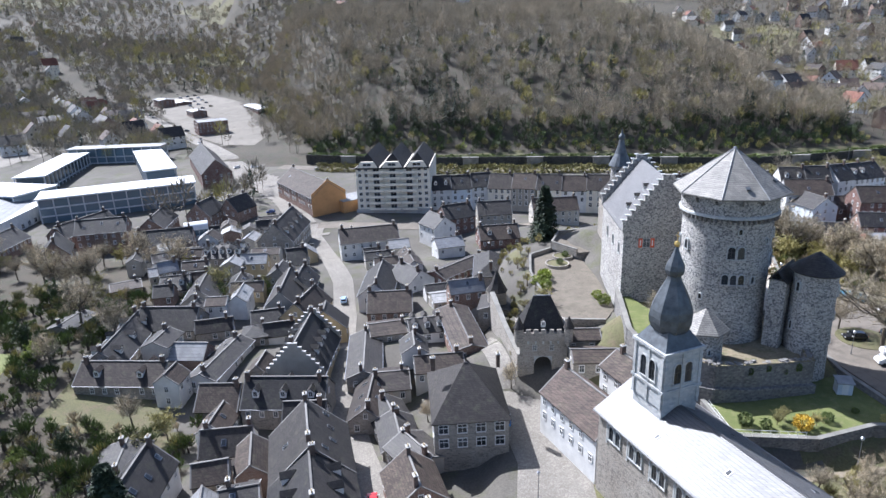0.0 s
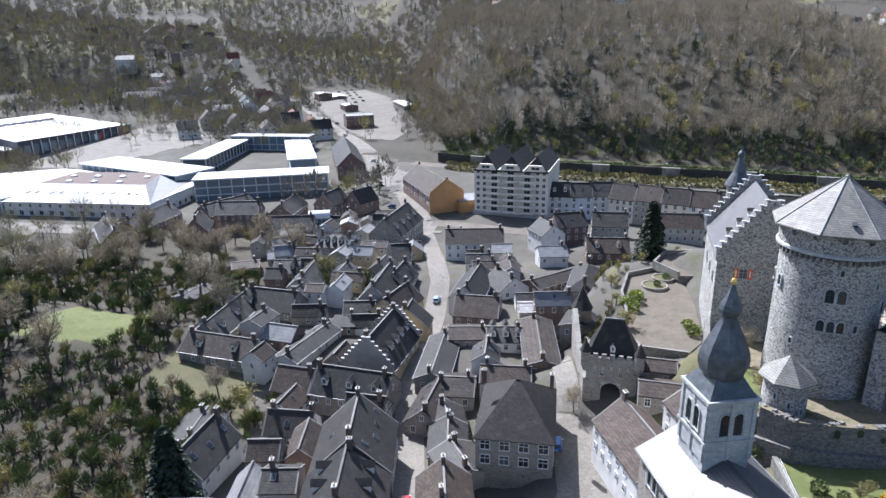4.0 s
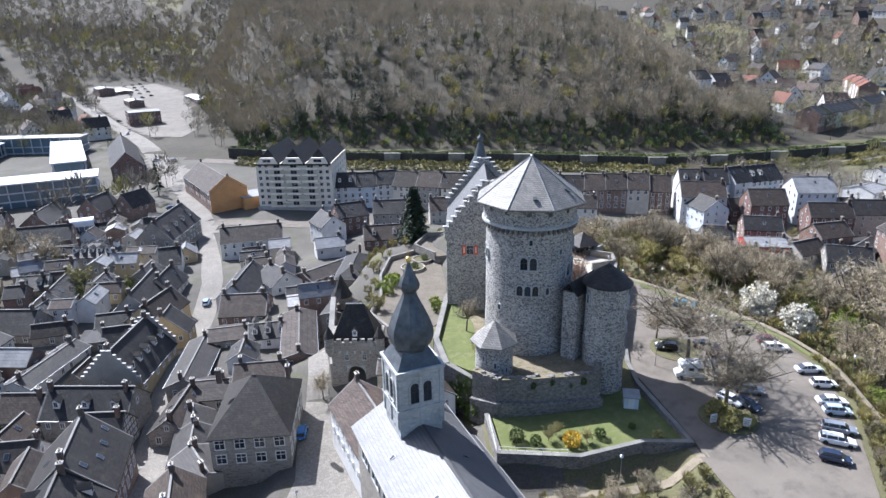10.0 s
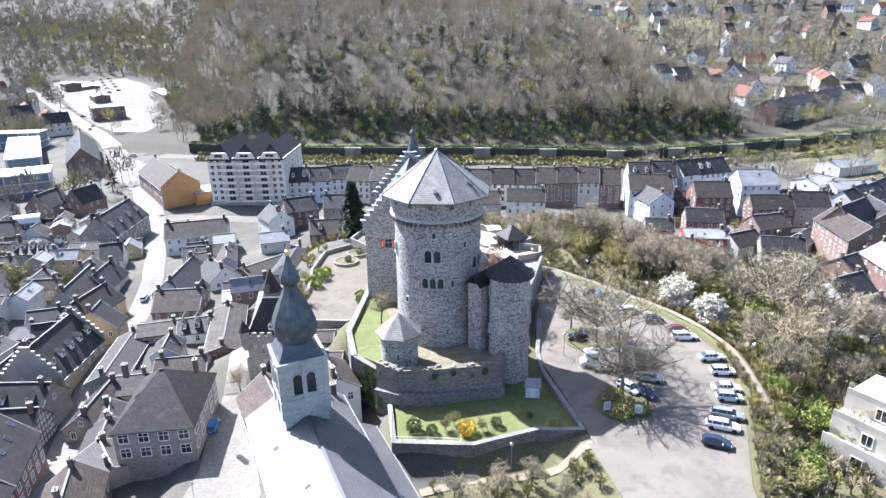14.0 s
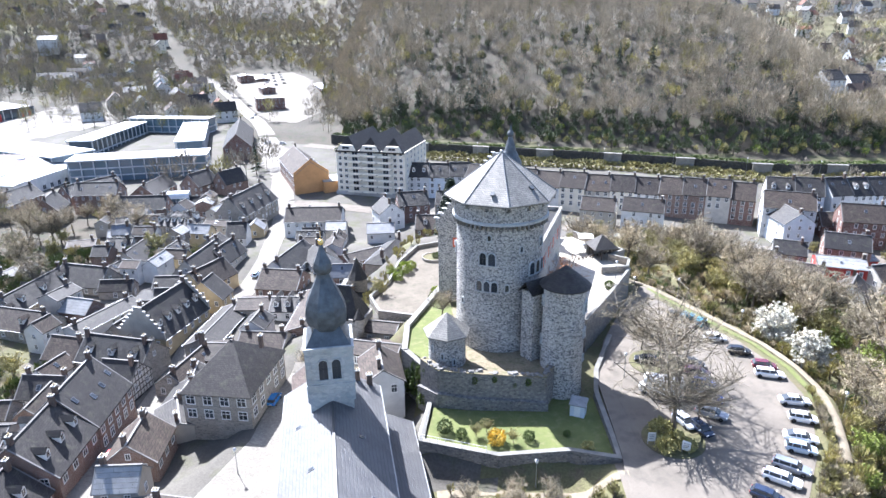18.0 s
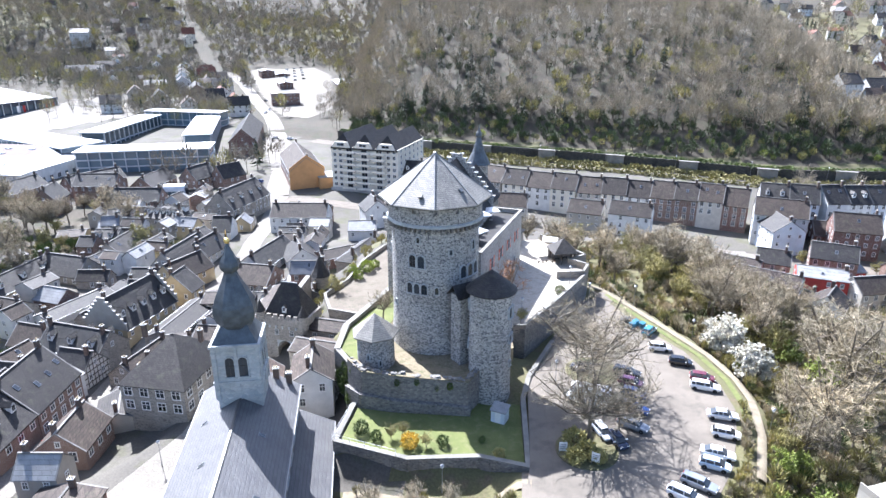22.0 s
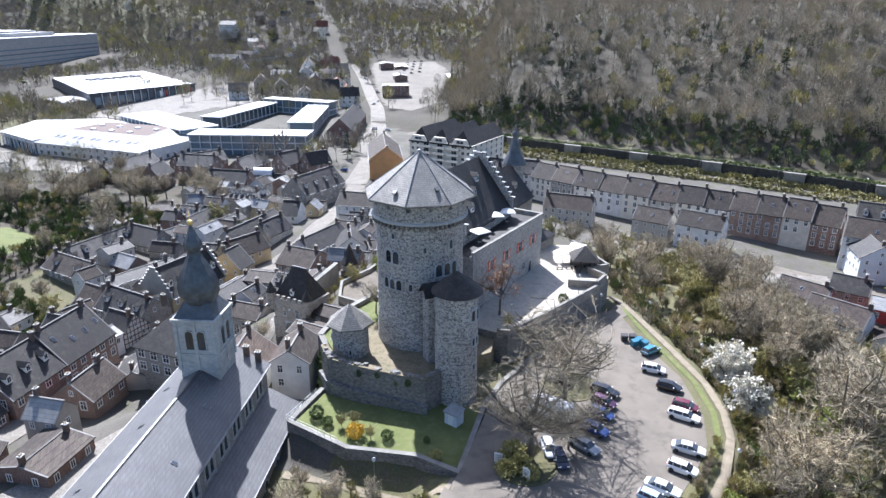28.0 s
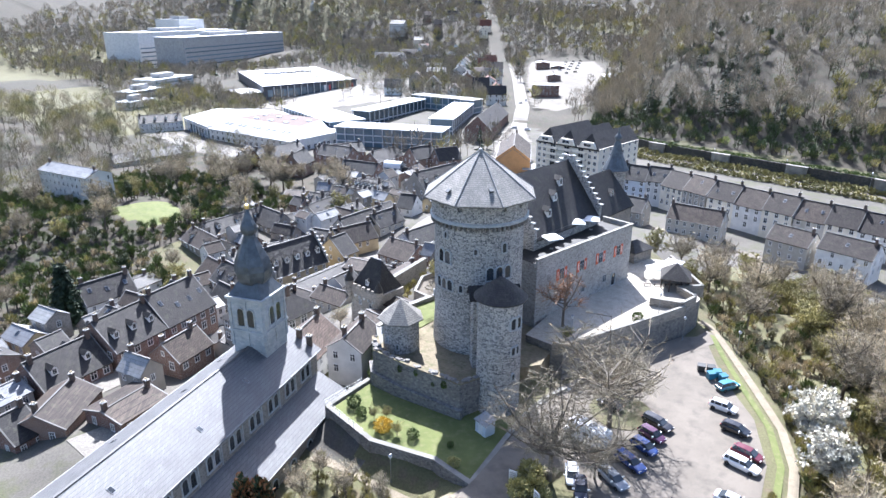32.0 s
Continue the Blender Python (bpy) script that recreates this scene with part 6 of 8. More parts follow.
def woodland_tree(seed, h, twigs, tl, tw, form="oak", limbs=7):
    r = random.Random(seed)
    g = Geo()
    if form == "fir":
        g.rings([(0.25, 0), (0.05, h)], 4, cap=False)
        for i in range(twigs):
            t = r.random() ** 0.8
            rad = (1 - t) * h * 0.2 + 0.15
            a = r.uniform(0, 6.28)
            p = Vector((math.cos(a) * rad * r.random() * 0.5, math.sin(a) * rad * r.random() * 0.5, h * (0.12 + 0.88 * t)))
            d = Vector((math.cos(a), math.sin(a), r.uniform(-0.5, 0.05))).normalized()
            sliver(g, p, d, rad, tw * 2.5, 1, r)
        return g
    g.tube((0, 0, -1), (r.uniform(-.4, .4), r.uniform(-.4, .4), h * 0.62), 0.24, 0.1, 4)
    cw = h * r.uniform(0.24, 0.34)
    for i in range(limbs):
        a = r.uniform(0, 6.28)
        z0 = h * r.uniform(0.3, 0.6)
        g.tube((0, 0, z0), (math.cos(a) * cw * 0.75, math.sin(a) * cw * 0.75, z0 + h * r.uniform(0.18, 0.36)), 0.1, 0.03, 3)
    for i in range(twigs):
        u = Vector((r.gauss(0, 1), r.gauss(0, 1), r.gauss(0, 1))).normalized()
        k = r.uniform(0.45, 1.0)
        p = Vector((u.x * cw * k, u.y * cw * k, h * 0.66 + u.z * h * 0.32 * k))
        d = (Vector((u.x, u.y, u.z + 1.1)) + Vector((r.uniform(-.5, .5), r.uniform(-.5, .5), r.uniform(-.2, .6)))).normalized()
        sliver(g, p, d, tl * r.uniform(0.6, 1.3), tw * r.uniform(0.6, 1.4), 1, r)
    return g


def scatter(name, protos, places, mats, label, kind="stuff"):
    """Many trees joined into one mesh: places are rows of x, y, z, scale, turn, prototype."""
    V, F, S = [], [], []
    n = 0
    arr = [(np.array(g.v), g.f, g.s) for g in protos]
    for x, y, z, s, a, k in places:
        v, f, sl = arr[k]
        c, q = math.cos(a) * s, math.sin(a) * s
        w = np.empty_like(v)
        w[:, 0] = v[:, 0] * c - v[:, 1] * q + x
        w[:, 1] = v[:, 0] * q + v[:, 1] * c + y
        w[:, 2] = v[:, 2] * s + z
        V.append(w)
        F += [tuple(i + n for i in t) for t in f]
        S += sl
        n += len(v)
    me = bpy.data.meshes.new(name)
    me.from_pydata(np.concatenate(V).tolist(), [], F)
    for m in mats:
        me.materials.append(MAT[m])
    me.polygons.foreach_set("material_index", S)
    return tagged(new(name, me), label, "trees", "", kind)


R = random.Random(11)
oaks = [woodland_tree(100 + i, 15 + i % 4, 330, 2.0, 0.068) for i in range(8)]
firs = [woodland_tree(150 + i, 14 + 2 * i, 170, 1.0, 0.1, "fir") for i in range(3)]
bushes = [woodland_tree(170 + i, 6, 120, 1.3, 0.12) for i in range(4)]
P_bare, P_bud, P_fir, P_fresh, P_ivy = [], [], [], [], []
cand = []
for i in range(60000):
    x, y = R.uniform(-320, 260), R.uniform(210, 630)
    cand.append((x, y))
ca = np.array(cand)
s_ = ca[:, 1] - np.interp(ca[:, 0], RAIL_X, RAIL_Y)
edge = -124 - 0.33 * (ca[:, 1] - 300)
right = 192 + 0.05 * (ca[:, 1] - 250)
ok = (s_ > 7) & (s_ < 330) & (ca[:, 0] > edge) & (ca[:, 0] < right) & (np.hypot(ca[:, 0] - 171, ca[:, 1] - 294) > 17)
hz = height(ca[:, 0], ca[:, 1])
cell = {}
for (x, y), z, keep_it, s in zip(cand, hz, ok, s_):
    if not keep_it:
        continue
    gap = 4.7 if s < 120 else 6.2
    key = (int(x / gap), int(y / gap))
    if key in cell:
        continue
    cell[key] = 1
    sc = R.uniform(0.75, 1.2)
    a = R.uniform(0, 6.28)
    u = R.random()
    # dark ivy on the lower slope, partly standing in for the wood's shade
    if s < 24:
        (P_fresh if u < 0.14 else (P_bud if u < 0.5 else P_ivy)).append((x, y, z - 0.3, sc * R.uniform(0.5, 1.0), a, R.randrange(4)))
    elif u < 0.05 or (u < 0.45 and abs(x + 55) < 32 and 22 < s < 75):
        P_fir.append((x, y, z - 0.3, sc, a, R.randrange(3)))
    elif u < (0.26 if s < 110 else 0.14):
        P_bud.append((x, y, z - 0.3, sc * 1.6, a, R.randrange(4)))
    else:
        P_bare.append((x, y, z - 0.3, sc, a, R.randrange(8)))
    if s < 140 and R.random() < 0.7:
        P_ivy.append((x + R.uniform(-2, 2), y + R.uniform(-2, 2), z - 0.3, R.uniform(0.6, 1.35), a, R.randrange(4)))
scatter("woodland", oaks, P_bare, ["bark", "twig"], "bare brown deciduous wood on the hillside")
scatter("woodland_ivy", bushes, P_ivy, ["darkbark", "ivy"], "dark evergreen undergrowth in the wood, partly standing for its shade")
scatter("woodland_budding", bushes, P_bud, ["bark", "budding"], "budding yellow-green trees along the wood")
scatter("woodland_firs", firs, P_fir, ["darkbark", "needle"], "dark firs standing in the wood")
scatter("woodland_fresh", bushes, P_fresh, ["bark", "fresh"], "fresh green shrubs at the wood's foot")

# ---- distant houses on the slopes ----
FAR = Geo()
FAR_MATS = ["white", "cream", "brick", "stucco", "pale", "slate", "tile", "browntile", "redtile", "glass", "frame", "chimneybrick"]


def far_house(x, y, rr, k=1.45):
    """A small gabled house with windows and a chimney, added to the joined distant houses."""
    z = gz(x, y)
    m = pose(x, y, z - 2, 0, 0, rr.uniform(0, 180) if x > -150 else rr.choice((-53, 37)))
    hl, hw = rr.uniform(4, 6) * k, rr.uniform(3.5, 4.5) * k
    E, R = rr.uniform(4.5, 6.5) * k + 2, rr.uniform(8.5, 10.5) * k + 2
    wall, roof = rr.choice((0, 0, 0, 1, 2, 3, 4)), rr.choice((5, 6, 7, 8, 5))
    FAR.box(-hl, hl, -hw, hw, 0, E, wall, m)
    P = lambda *p: tuple(m @ Vector(p))
    sl = (R - E) / hw
    for sx in (-1, 1):
        FAR.face([P(sx * hl, -hw, E), P(sx * hl, hw, E), P(sx * hl, 0, R)][::sx], wall)
        q = [P(-hl - 0.3, sx * (hw + 0.5), E - 0.5 * sl), P(hl + 0.3, sx * (hw + 0.5), E - 0.5 * sl), P(hl + 0.3, 0, R + 0.1), P(-hl - 0.3, 0, R + 0.1)]
        FAR.slab(q[::-sx], 0.25, roof)
        for i in range(3):
            u = (i - 1) * hl * 0.6
            for zz in (E - 2.4, E - 5.6):
                FAR.box(u - 0.7, u + 0.7, sx * hw - 0.06, sx * hw + 0.06, zz, zz + 1.6, 10, m)
                FAR.box(u - 0.58, u + 0.58, sx * hw - 0.09, sx * hw + 0.09, zz + 0.12, zz + 1.48, 9, m)
        for i in range(2):
            v = (i - 0.5) * hw
            for zz in (E - 2.4, E - 5.6):
                FAR.box(sx * hl - 0.09, sx * hl + 0.09, v - 0.6, v + 0.6, zz, zz + 1.5, 9, m)
        FAR.box(sx * hl - 0.09, sx * hl + 0.09, -0.5, 0.5, E + 0.8, E + 2.2, 9, m)
    u = rr.uniform(-0.6, 0.6) * hl
    FAR.box(u - 0.5, u + 0.5, -0.2, 0.6, R - 1, R + 1.3, 11, m)


RH = random.Random(5)
spots = []


def settle_houses(n, box, gap, test=lambda x, y: True):
    k = tries = 0
    while k < n and tries < 4000:
        tries += 1
        x, y = RH.uniform(box[0], box[1]), RH.uniform(box[2], box[3])
        if test(x, y) and all((x - a) ** 2 + (y - b) ** 2 > gap * gap for a, b in spots):
            spots.append((x, y))
            far_house(x, y, RH)
            k += 1


settle_houses(14, (150, 330, 285, 420), 24, lambda x, y: x > 172 + 0.1 * (y - 250) and y > np.interp(x, RAIL_X, RAIL_Y) + 62)
settle_houses(104, (190, 640, 400, 900), 21, lambda x, y: x > 178 + 0.16 * (y - 400) and y > np.interp(x, RAIL_X, RAIL_Y) + 60)
for x, y, a, L, W, e, r, wl, rf, dm in (
        (-292, 391, 124, 34, 13, 10, 15, "brick", "slate", 4), (-326, 424, 124, 22, 13, 10, 15, "white", "slate", 2), (-344, 452, 124, 24, 12, 11, 16, "pale", "slate", 0),
        (-364, 482, 124, 26, 13, 11, 16, "white", "tile", 0), (-386, 516, 124, 28, 13, 10, 15, "cream", "slate", 0), (-410, 552, 124, 24, 12, 10, 14, "white", "slate", 0),
        (-340, 405, 34, 18, 12, 9, 13, "stucco", "slate", 2), (-376, 446, 34, 20, 12, 8, 12, "white", "tile", 0), (-482, 492, 30, 36, 15, 11, 17, "cream", "slate", 3),
        (-436, 470, 34, 24, 12, 8, 13, "stucco", "tile", 0), (-512, 560, 34, 22, 14, 10, 15, "white", "tile", 0), (-545, 625, 120, 26, 13, 10, 14, "cream", "slate", 0),
        (-432, 590, 124, 26, 12, 9, 13, "pale", "slate", 0), (-640, 681, 20, 24, 16, 14, 19, "white", "slate", 0), (-455, 626, 124, 24, 12, 9, 13, "white", "slate", 0),
        (-250, 470, 124, 20, 12, 5, 6, "brickdark", "lead", 0), (-306, 545, 124, 26, 14, 7, 8, "brickdark", "lead", 0)):
    spots.append((x, y))
    house(x, y, a, L, W, gz(x, y) + e, gz(x, y) + r, wl, rf, dormers=dm, chimneys=2, group="hillside houses", far=True)
settle_houses(20, (-620, -200, 330, 760), 21, lambda x, y: abs((x + 300) * 0.80 + (y - 480) * 0.60) > 14 and -120 < (x + 196) * 0.8 + (y - 330) * 0.6 < -13 and not (x < -375 and y < 410))
settle_houses(12, (-400, -180, 330, 640), 20, lambda x, y: -32 < (x + 196) * 0.8 + (y - 330) * 0.6 < -12)
settle_houses(26, (-160, 330, 640, 900), 26)
settle_houses(16, (-900, -420, 640, 1000), 34)

setting("distant_houses", FAR, FAR_MATS, "small gabled houses scattered over the distant slopes", "houses", "stuff")

# woods on the farther slopes
wide = [woodland_tree(200 + i, 17, 110, 3.2, 0.24, limbs=1) for i in range(5)]
widefir = [woodland_tree(210 + i, 17, 70, 1.0, 0.3, "fir") for i in range(2)]
P1, P2, P3 = [], [], []
cell = {}
far_xy = np.array([(R.uniform(-1250, 900), R.uniform(-60, 1500)) for _ in range(36000)])
far_z = height(far_xy[:, 0], far_xy[:, 1])
far_r = np.hypot(far_xy[:, 0] + 60, far_xy[:, 1] - 60)
far_s = far_xy[:, 1] - np.interp(far_xy[:, 0], RAIL_X, RAIL_Y)
for (x, y), z, r_, s in zip(far_xy, far_z, far_r, far_s):
    valley_way = abs((x + 196) * 0.80 + (y - 330) * 0.60) < 75 + 0.03 * r_ and y > 230 and r_ < 700
    works = -1100 < x < -380 and 120 < y < 600 or (-620 < x < -130 and y < 780)
    settled = x > 120 and y < 700 and r_ < 620
    if works or settled or valley_way:
        continue
    if r_ < 560 and not (x < -420 + 0.2 * y and y > 560) and not (x < -190 and y < 90) and not (x < -330 and y > 520):
        continue
    gap = 8.5 if r_ < 620 else (11 if r_ < 900 else 14)
    key = (int(x / gap), int(y / gap))
    if key in cell:
        continue
    if r_ > 640 and math.sin(x * 0.012 + 1) * math.cos(y * 0.010) > 0.62:
        continue
    cell[key] = 1
    u = R.random()
    row_ = (x, y, z - 0.5, R.uniform(0.7, 1.25), R.uniform(0, 6.28), R.randrange(5))
    if u < 0.10:
        P2.append(row_[:5] + (R.randrange(2),))
    elif u < 0.22:
        P3.append(row_)
    else:
        P1.append(row_)
# trees that fill the valley floor round houses, store and works
YARD = [(-166, 328), (-214, 366), (-300, 503), (-366, 622), (-338, 650), (-290, 640), (-232, 545), (-164, 372)]
built = [(x, y, L * 0.5 + 8) for x, y, L in WORKS_AT] + [(-470, 335, 95), (-360, 290, 70), (-232, 220, 96), (-300, 165, 60), (-420, 275, 40), (-500, 375, 60)]
V1, V2, V3 = [], [], []
cell = {}
for i in range(19000):
    x, y = R.uniform(-1100, -120), R.uniform(120, 900)
    key = (int(x / 8.5), int(y / 8.5))
    way = (x + 196) * 0.8 + (y - 330) * 0.6
    if key in cell or y < -0.12 * (x + 200) + 155 or abs(way + 4) < 11 or (way > 0 and y < 330) or (x > -126 - 0.33 * (y - 300) and y < 632) or x > -130:
        continue
    if any((x - a) ** 2 + (y - b) ** 2 < c * c for a, b, c in built):
        continue
    if inside(np.array([x]), np.array([y]), YARD)[0] < 6:
        continue
    cell[key] = 1
    row_ = (x, y, gz(x, y) - 0.4, R.uniform(0.55, 1.05), R.uniform(0, 6.28), R.randrange(5))
    u = R.random()
    if u < 0.12:
        V2.append(row_[:5] + (R.randrange(2),))
    elif u < 0.34:
        V3.append(row_)
    else:
        V1.append(row_)
V1, V2, V3 = ([p for p in v if all((p[0] - a) ** 2 + (p[1] - b) ** 2 > 110 for a, b in spots)] for v in (V1, V2, V3))
scatter("valley_woods", wide, V1, ["bark", "twig"], "bare trees filling the valley floor")
scatter("valley_firs", widefir, V2, ["darkbark", "needle"], "dark conifers in the valley")
scatter("valley_budding", wide, V3, ["bark", "budding"], "budding trees in the valley")
scatter("far_woods", wide, P1, ["bark", "twig"], "bare woods on the distant slopes")
scatter("far_firs", widefir, P2, ["darkbark", "needle"], "dark conifers on the distant slopes")
scatter("far_budding_woods", wide, P3, ["bark", "budding"], "budding trees on the distant slopes")


row([(214, 258), (262, 292), (304, 320)], 13, 6.5, 10.5, ["brick", "brickdark", "brickdark", "white", "brick", "white"], "slate")
row([(322, 300), (350, 338), (376, 380)], 14, 8.5, 13, ["white", "cream", "white"], "slate")
row([(318, 352), (338, 388), (352, 420)], 12, 12, 16, ["brick", "white"], "redtile")
for x, y, a in ((163, 296, 20), (180, 303, 16)):
    house(x, y, a, 12, 12, gz(x, y) + 11, gz(x, y) + 16, "white", "slate", chimneys=1, group="villas", note=" below the wood", far=True)
house(250, 395, 30, 18, 13, gz(250, 395) + 6, gz(250, 395) + 12, "brickdark", "browntile", chimneys=1, group="villas", far=True)
row([(150, 100), (172, 112), (196, 128)], 10, -5, -1, ["white", "stucco", "brick"], "slate")



# ---- single trees and shrubs ----
def tree_meshes(seed, h, rad=None, limbs=11, subs=6, twigs=9, tl=1.0, tw=0.025, bark="bark", crown="twig", low=0.28, leafy=0):
    """A trunk, limbs that reach into an uneven crown, side branches and fine twigs all through it."""
    r = random.Random(seed)
    rad = rad or h * 0.36
    g, c = Geo(), Geo()
    lean = Vector((r.uniform(-.05, .05) * h, r.uniform(-.05, .05) * h, 0))
    fork = Vector((0, 0, h * low)) + lean * 0.4
    tr = h * 0.019
    g.tube((0, 0, -0.4), fork * 0.5, tr * 1.25, tr, 8)
    g.tube(fork * 0.5, fork, tr, tr * 0.9, 8)
    mid_z, half_z = h * (1 + low) / 2, h * (1 - low) / 2

    def shell(k):
        u = Vector((r.gauss(0, 1), r.gauss(0, 1), r.gauss(0, 0.9) + 0.15)).normalized()
        bump_ = 1 + 0.18 * math.sin(3.1 * u.x + seed) + 0.15 * math.cos(4.3 * u.y + 2 * seed)
        return Vector((u.x * rad, u.y * rad, mid_z + u.z * half_z)) * 1.0 if k is None else Vector((u.x * rad * k * bump_, u.y * rad * k * bump_, mid_z + u.z * half_z * k))

    for i in range(limbs):
        end = shell(0.72) + lean
        start = fork.lerp(Vector((lean.x * 0.7, lean.y * 0.7, h * 0.55)), r.random() * 0.7)
        bow = (start + end) / 2 + Vector((0, 0, -0.05 * h)) + Vector((r.uniform(-1, 1), r.uniform(-1, 1), 0)) * 0.05 * h
        g.tube(start, bow, tr * 0.55, tr * 0.36, 5)
        g.tube(bow, end, tr * 0.36, tr * 0.16, 5)
        for k in range(subs):
            t = r.uniform(0.25, 1.0)
            p = start.lerp(bow, t * 2) if t < 0.5 else bow.lerp(end, t * 2 - 1)
            q = p + (shell(1.0) + lean - p) * r.uniform(0.3, 0.75)
            if (q - p).length > rad * 0.75:
                q = p + (q - p).normalized() * rad * 0.75
            g.tube(p, q, tr * 0.17, tr * 0.06, 3)
            for m in range(twigs):
                f = r.uniform(0.25, 1.05)
                o = p.lerp(q, f)
                d = ((q - p).normalized() * 0.7 + Vector((r.gauss(0, .7), r.gauss(0, .7), r.gauss(0.25, .6)))).normalized()
                L = tl * r.uniform(0.5, 1.25)
                sliver(c, o, d, L, tw * r.uniform(0.7, 1.4), 0, r)
                for w in range(leafy):
                    e = Vector((r.gauss(0, 1), r.gauss(0, 1), r.gauss(0, 1))).normalized()
                    sliver(c, o + d * L * r.random(), e, 0.34, 0.13, 0, r)
    return g.mesh("trunk", bark), c.mesh("crown", crown)


def tree(x, y, meshes, s=1.0, turn=0.0, label="", group="", z=None, name="tree"):
    b = thing(name, x, y, (gz(x, y) if z is None else z) - 0.05, turn, label, "tree", group)
    for me, nm in zip(meshes, ("trunk", "crown")):
        o = put(nm, me, b, 0, 0, 0)
        o.scale = (s, s, s)
    return b


def clump_mesh(seed, rx, rz, n, size, mat, lean=0.3):
    """A rounded shrub of many small leaves on its outside and inside."""
    r = random.Random(seed)
    g = Geo()
    for i in range(n):
        u = Vector((r.gauss(0, 1), r.gauss(0, 1), r.gauss(0, 1))).normalized()
        k = r.uniform(0.6, 1.0) * (1 + 0.12 * math.sin(5 * u.x + seed) * math.cos(4 * u.y))
        p = Vector((u.x * rx * k, u.y * rx * k, rz * (1 + u.z * k)))
        d = (u + Vector((r.gauss(0, .6), r.gauss(0, .6), r.gauss(0, .6) + lean))).normalized()
        sliver(g, p, d, size * r.uniform(0.7, 1.4), size * 0.42, 0, r)
    return g.mesh("crown", mat)


def shrub(x, y, me, s=1.0, label="rounded green shrub", z=None, group=""):
    b = thing("shrub", x, y, (gz(x, y) if z is None else z) - 0.05, 0, label, "shrub", group)
    o = put("foliage", me, b, 0, 0, 0, rnd.uniform(0, 360))
    o.scale = (s, s, s)
    put("stem", STEM, b, 0, 0, 0)
    return b


STEM = Geo().tube((0, 0, -0.2), (0, 0, 0.9), 0.06, 0.03, 6).mesh("stem", "bark")
BARE = [tree_meshes(20 + i, 16, 6.9, 13, 10, 26, 1.3, 0.028, crown="paletwig") for i in range(3)]
PLANE = [tree_meshes(40 + i, 13.5, 9.6, 18, 12, 26, 1.15, 0.016, crown="paletwig", low=0.24) for i in range(2)]
BUD = [tree_meshes(60 + i, 10, 4.7, 10, 7, 13, 1.1, 0.05, crown="budding", low=0.15, leafy=2) for i in range(3)]
GREEN = [tree_meshes(80 + i, 8, 4.2, 10, 7, 13, 0.9, 0.05, crown="fresh", low=0.12, leafy=3) for i in range(2)]
IVYT = [tree_meshes(90 + i, 12, 3.4, 10, 7, 13, 1.0, 0.08, bark="darkbark", crown="ivy", low=0.12, leafy=3) for i in range(2)]
BLOSSOM = [tree_meshes(95, 7.5, 3.7, 14, 9, 18, 0.7, 0.075, crown="blossom", low=0.18, leafy=3)]

tree(27.6, -5.5, PLANE[0], 1.3, 20, "bare spreading plane tree in the car park", "car park trees", 1.0)
tree(26.6, -21.0, PLANE[1], 1.22, 200, "bare spreading plane tree on the entrance bed", "car park trees", 1.0)
tree(31.0, -17.0, PLANE[0], 0.6, 130, "small bare tree between parked cars", "car park trees", 1.0)
tree(25.5, 3.5, PLANE[1], 0.6, 60, "small bare tree below the court wall", "car park trees", 1.0)
tree(65, -2, BARE[0], 1.45, 0, "large bare ivy-clad tree on the slope", "slope trees")
tree(69, 8, BARE[1], 1.3, 70, "large bare tree on the slope", "slope trees")
tree(62, -12, BARE[2], 1.15, 160, "large bare tree on the slope", "slope trees")
tree(50.4, 14.4, BLOSSOM[0], 1.42, 0, "white blossoming cherry tree beside the footpath", "blossom trees")
tree(54.0, 4.6, BLOSSOM[0], 1.25, 140, "white blossoming cherry tree beside the footpath", "blossom trees")
RS = random.Random(3)
for i in range(74):
    t = RS.random()
    x = 33 + t * 30 + RS.uniform(-5, 9)
    y = 76 - t * 52 + RS.uniform(-9, 12)
    if inside(np.array([x]), np.array([y]), LOT)[0] < 4.5:
        continue
    u = RS.random()
    m, lab = (RS.choice(BARE), "bare tree on the castle slope") if u < 0.45 else ((RS.choice(BUD), "budding tree on the castle slope") if u < 0.97 else (RS.choice(IVYT), "ivy-covered tree on the castle slope"))
    tree(x, y, m, RS.uniform(0.6, 0.98), RS.uniform(0, 360), lab, "slope trees")
for i in range(46):
    x, y = RS.uniform(55, 92), RS.uniform(-46, 44)
    if inside(np.array([x]), np.array([y]), LOT)[0] < 5.5:
        continue
    u = RS.random()
    m, lab = (RS.choice(BARE), "bare tree on the slope below the car park") if u < 0.35 else ((RS.choice(BUD), "budding tree on the slope below the car park") if u < 0.75 else (RS.choice(GREEN), "fresh green tree below the car park"))
    tree(x, y, m, RS.uniform(0.55, 0.98), RS.uniform(0, 360), lab, "slope trees")
for x, y, s in ((52.5, -20, 0.62), (54, -14, 0.55), (50, -27, 0.5), (47, -37, 0.75), (43, -41, 0.7), (55, -5, 0.4), (53, 14, 0.4)):
    tree(x, y, RS.choice(GREEN + BUD[:1]), s, RS.uniform(0, 360), "fresh green shrub tree at the car park edge", "car park edge trees")
for x, y, s in ((18, 80, 0.9), (10, 76, 0.8), (24, 86, 1.0), (30, 64, 1.0), (22, 58, 0.9), (33, 48, 0.8), (16, 66, 0.8), (5, 70, 0.9)):
    tree(x, y, RS.choice(BARE + BUD), s, RS.uniform(0, 360), "bare tree behind the castle court", "slope trees")
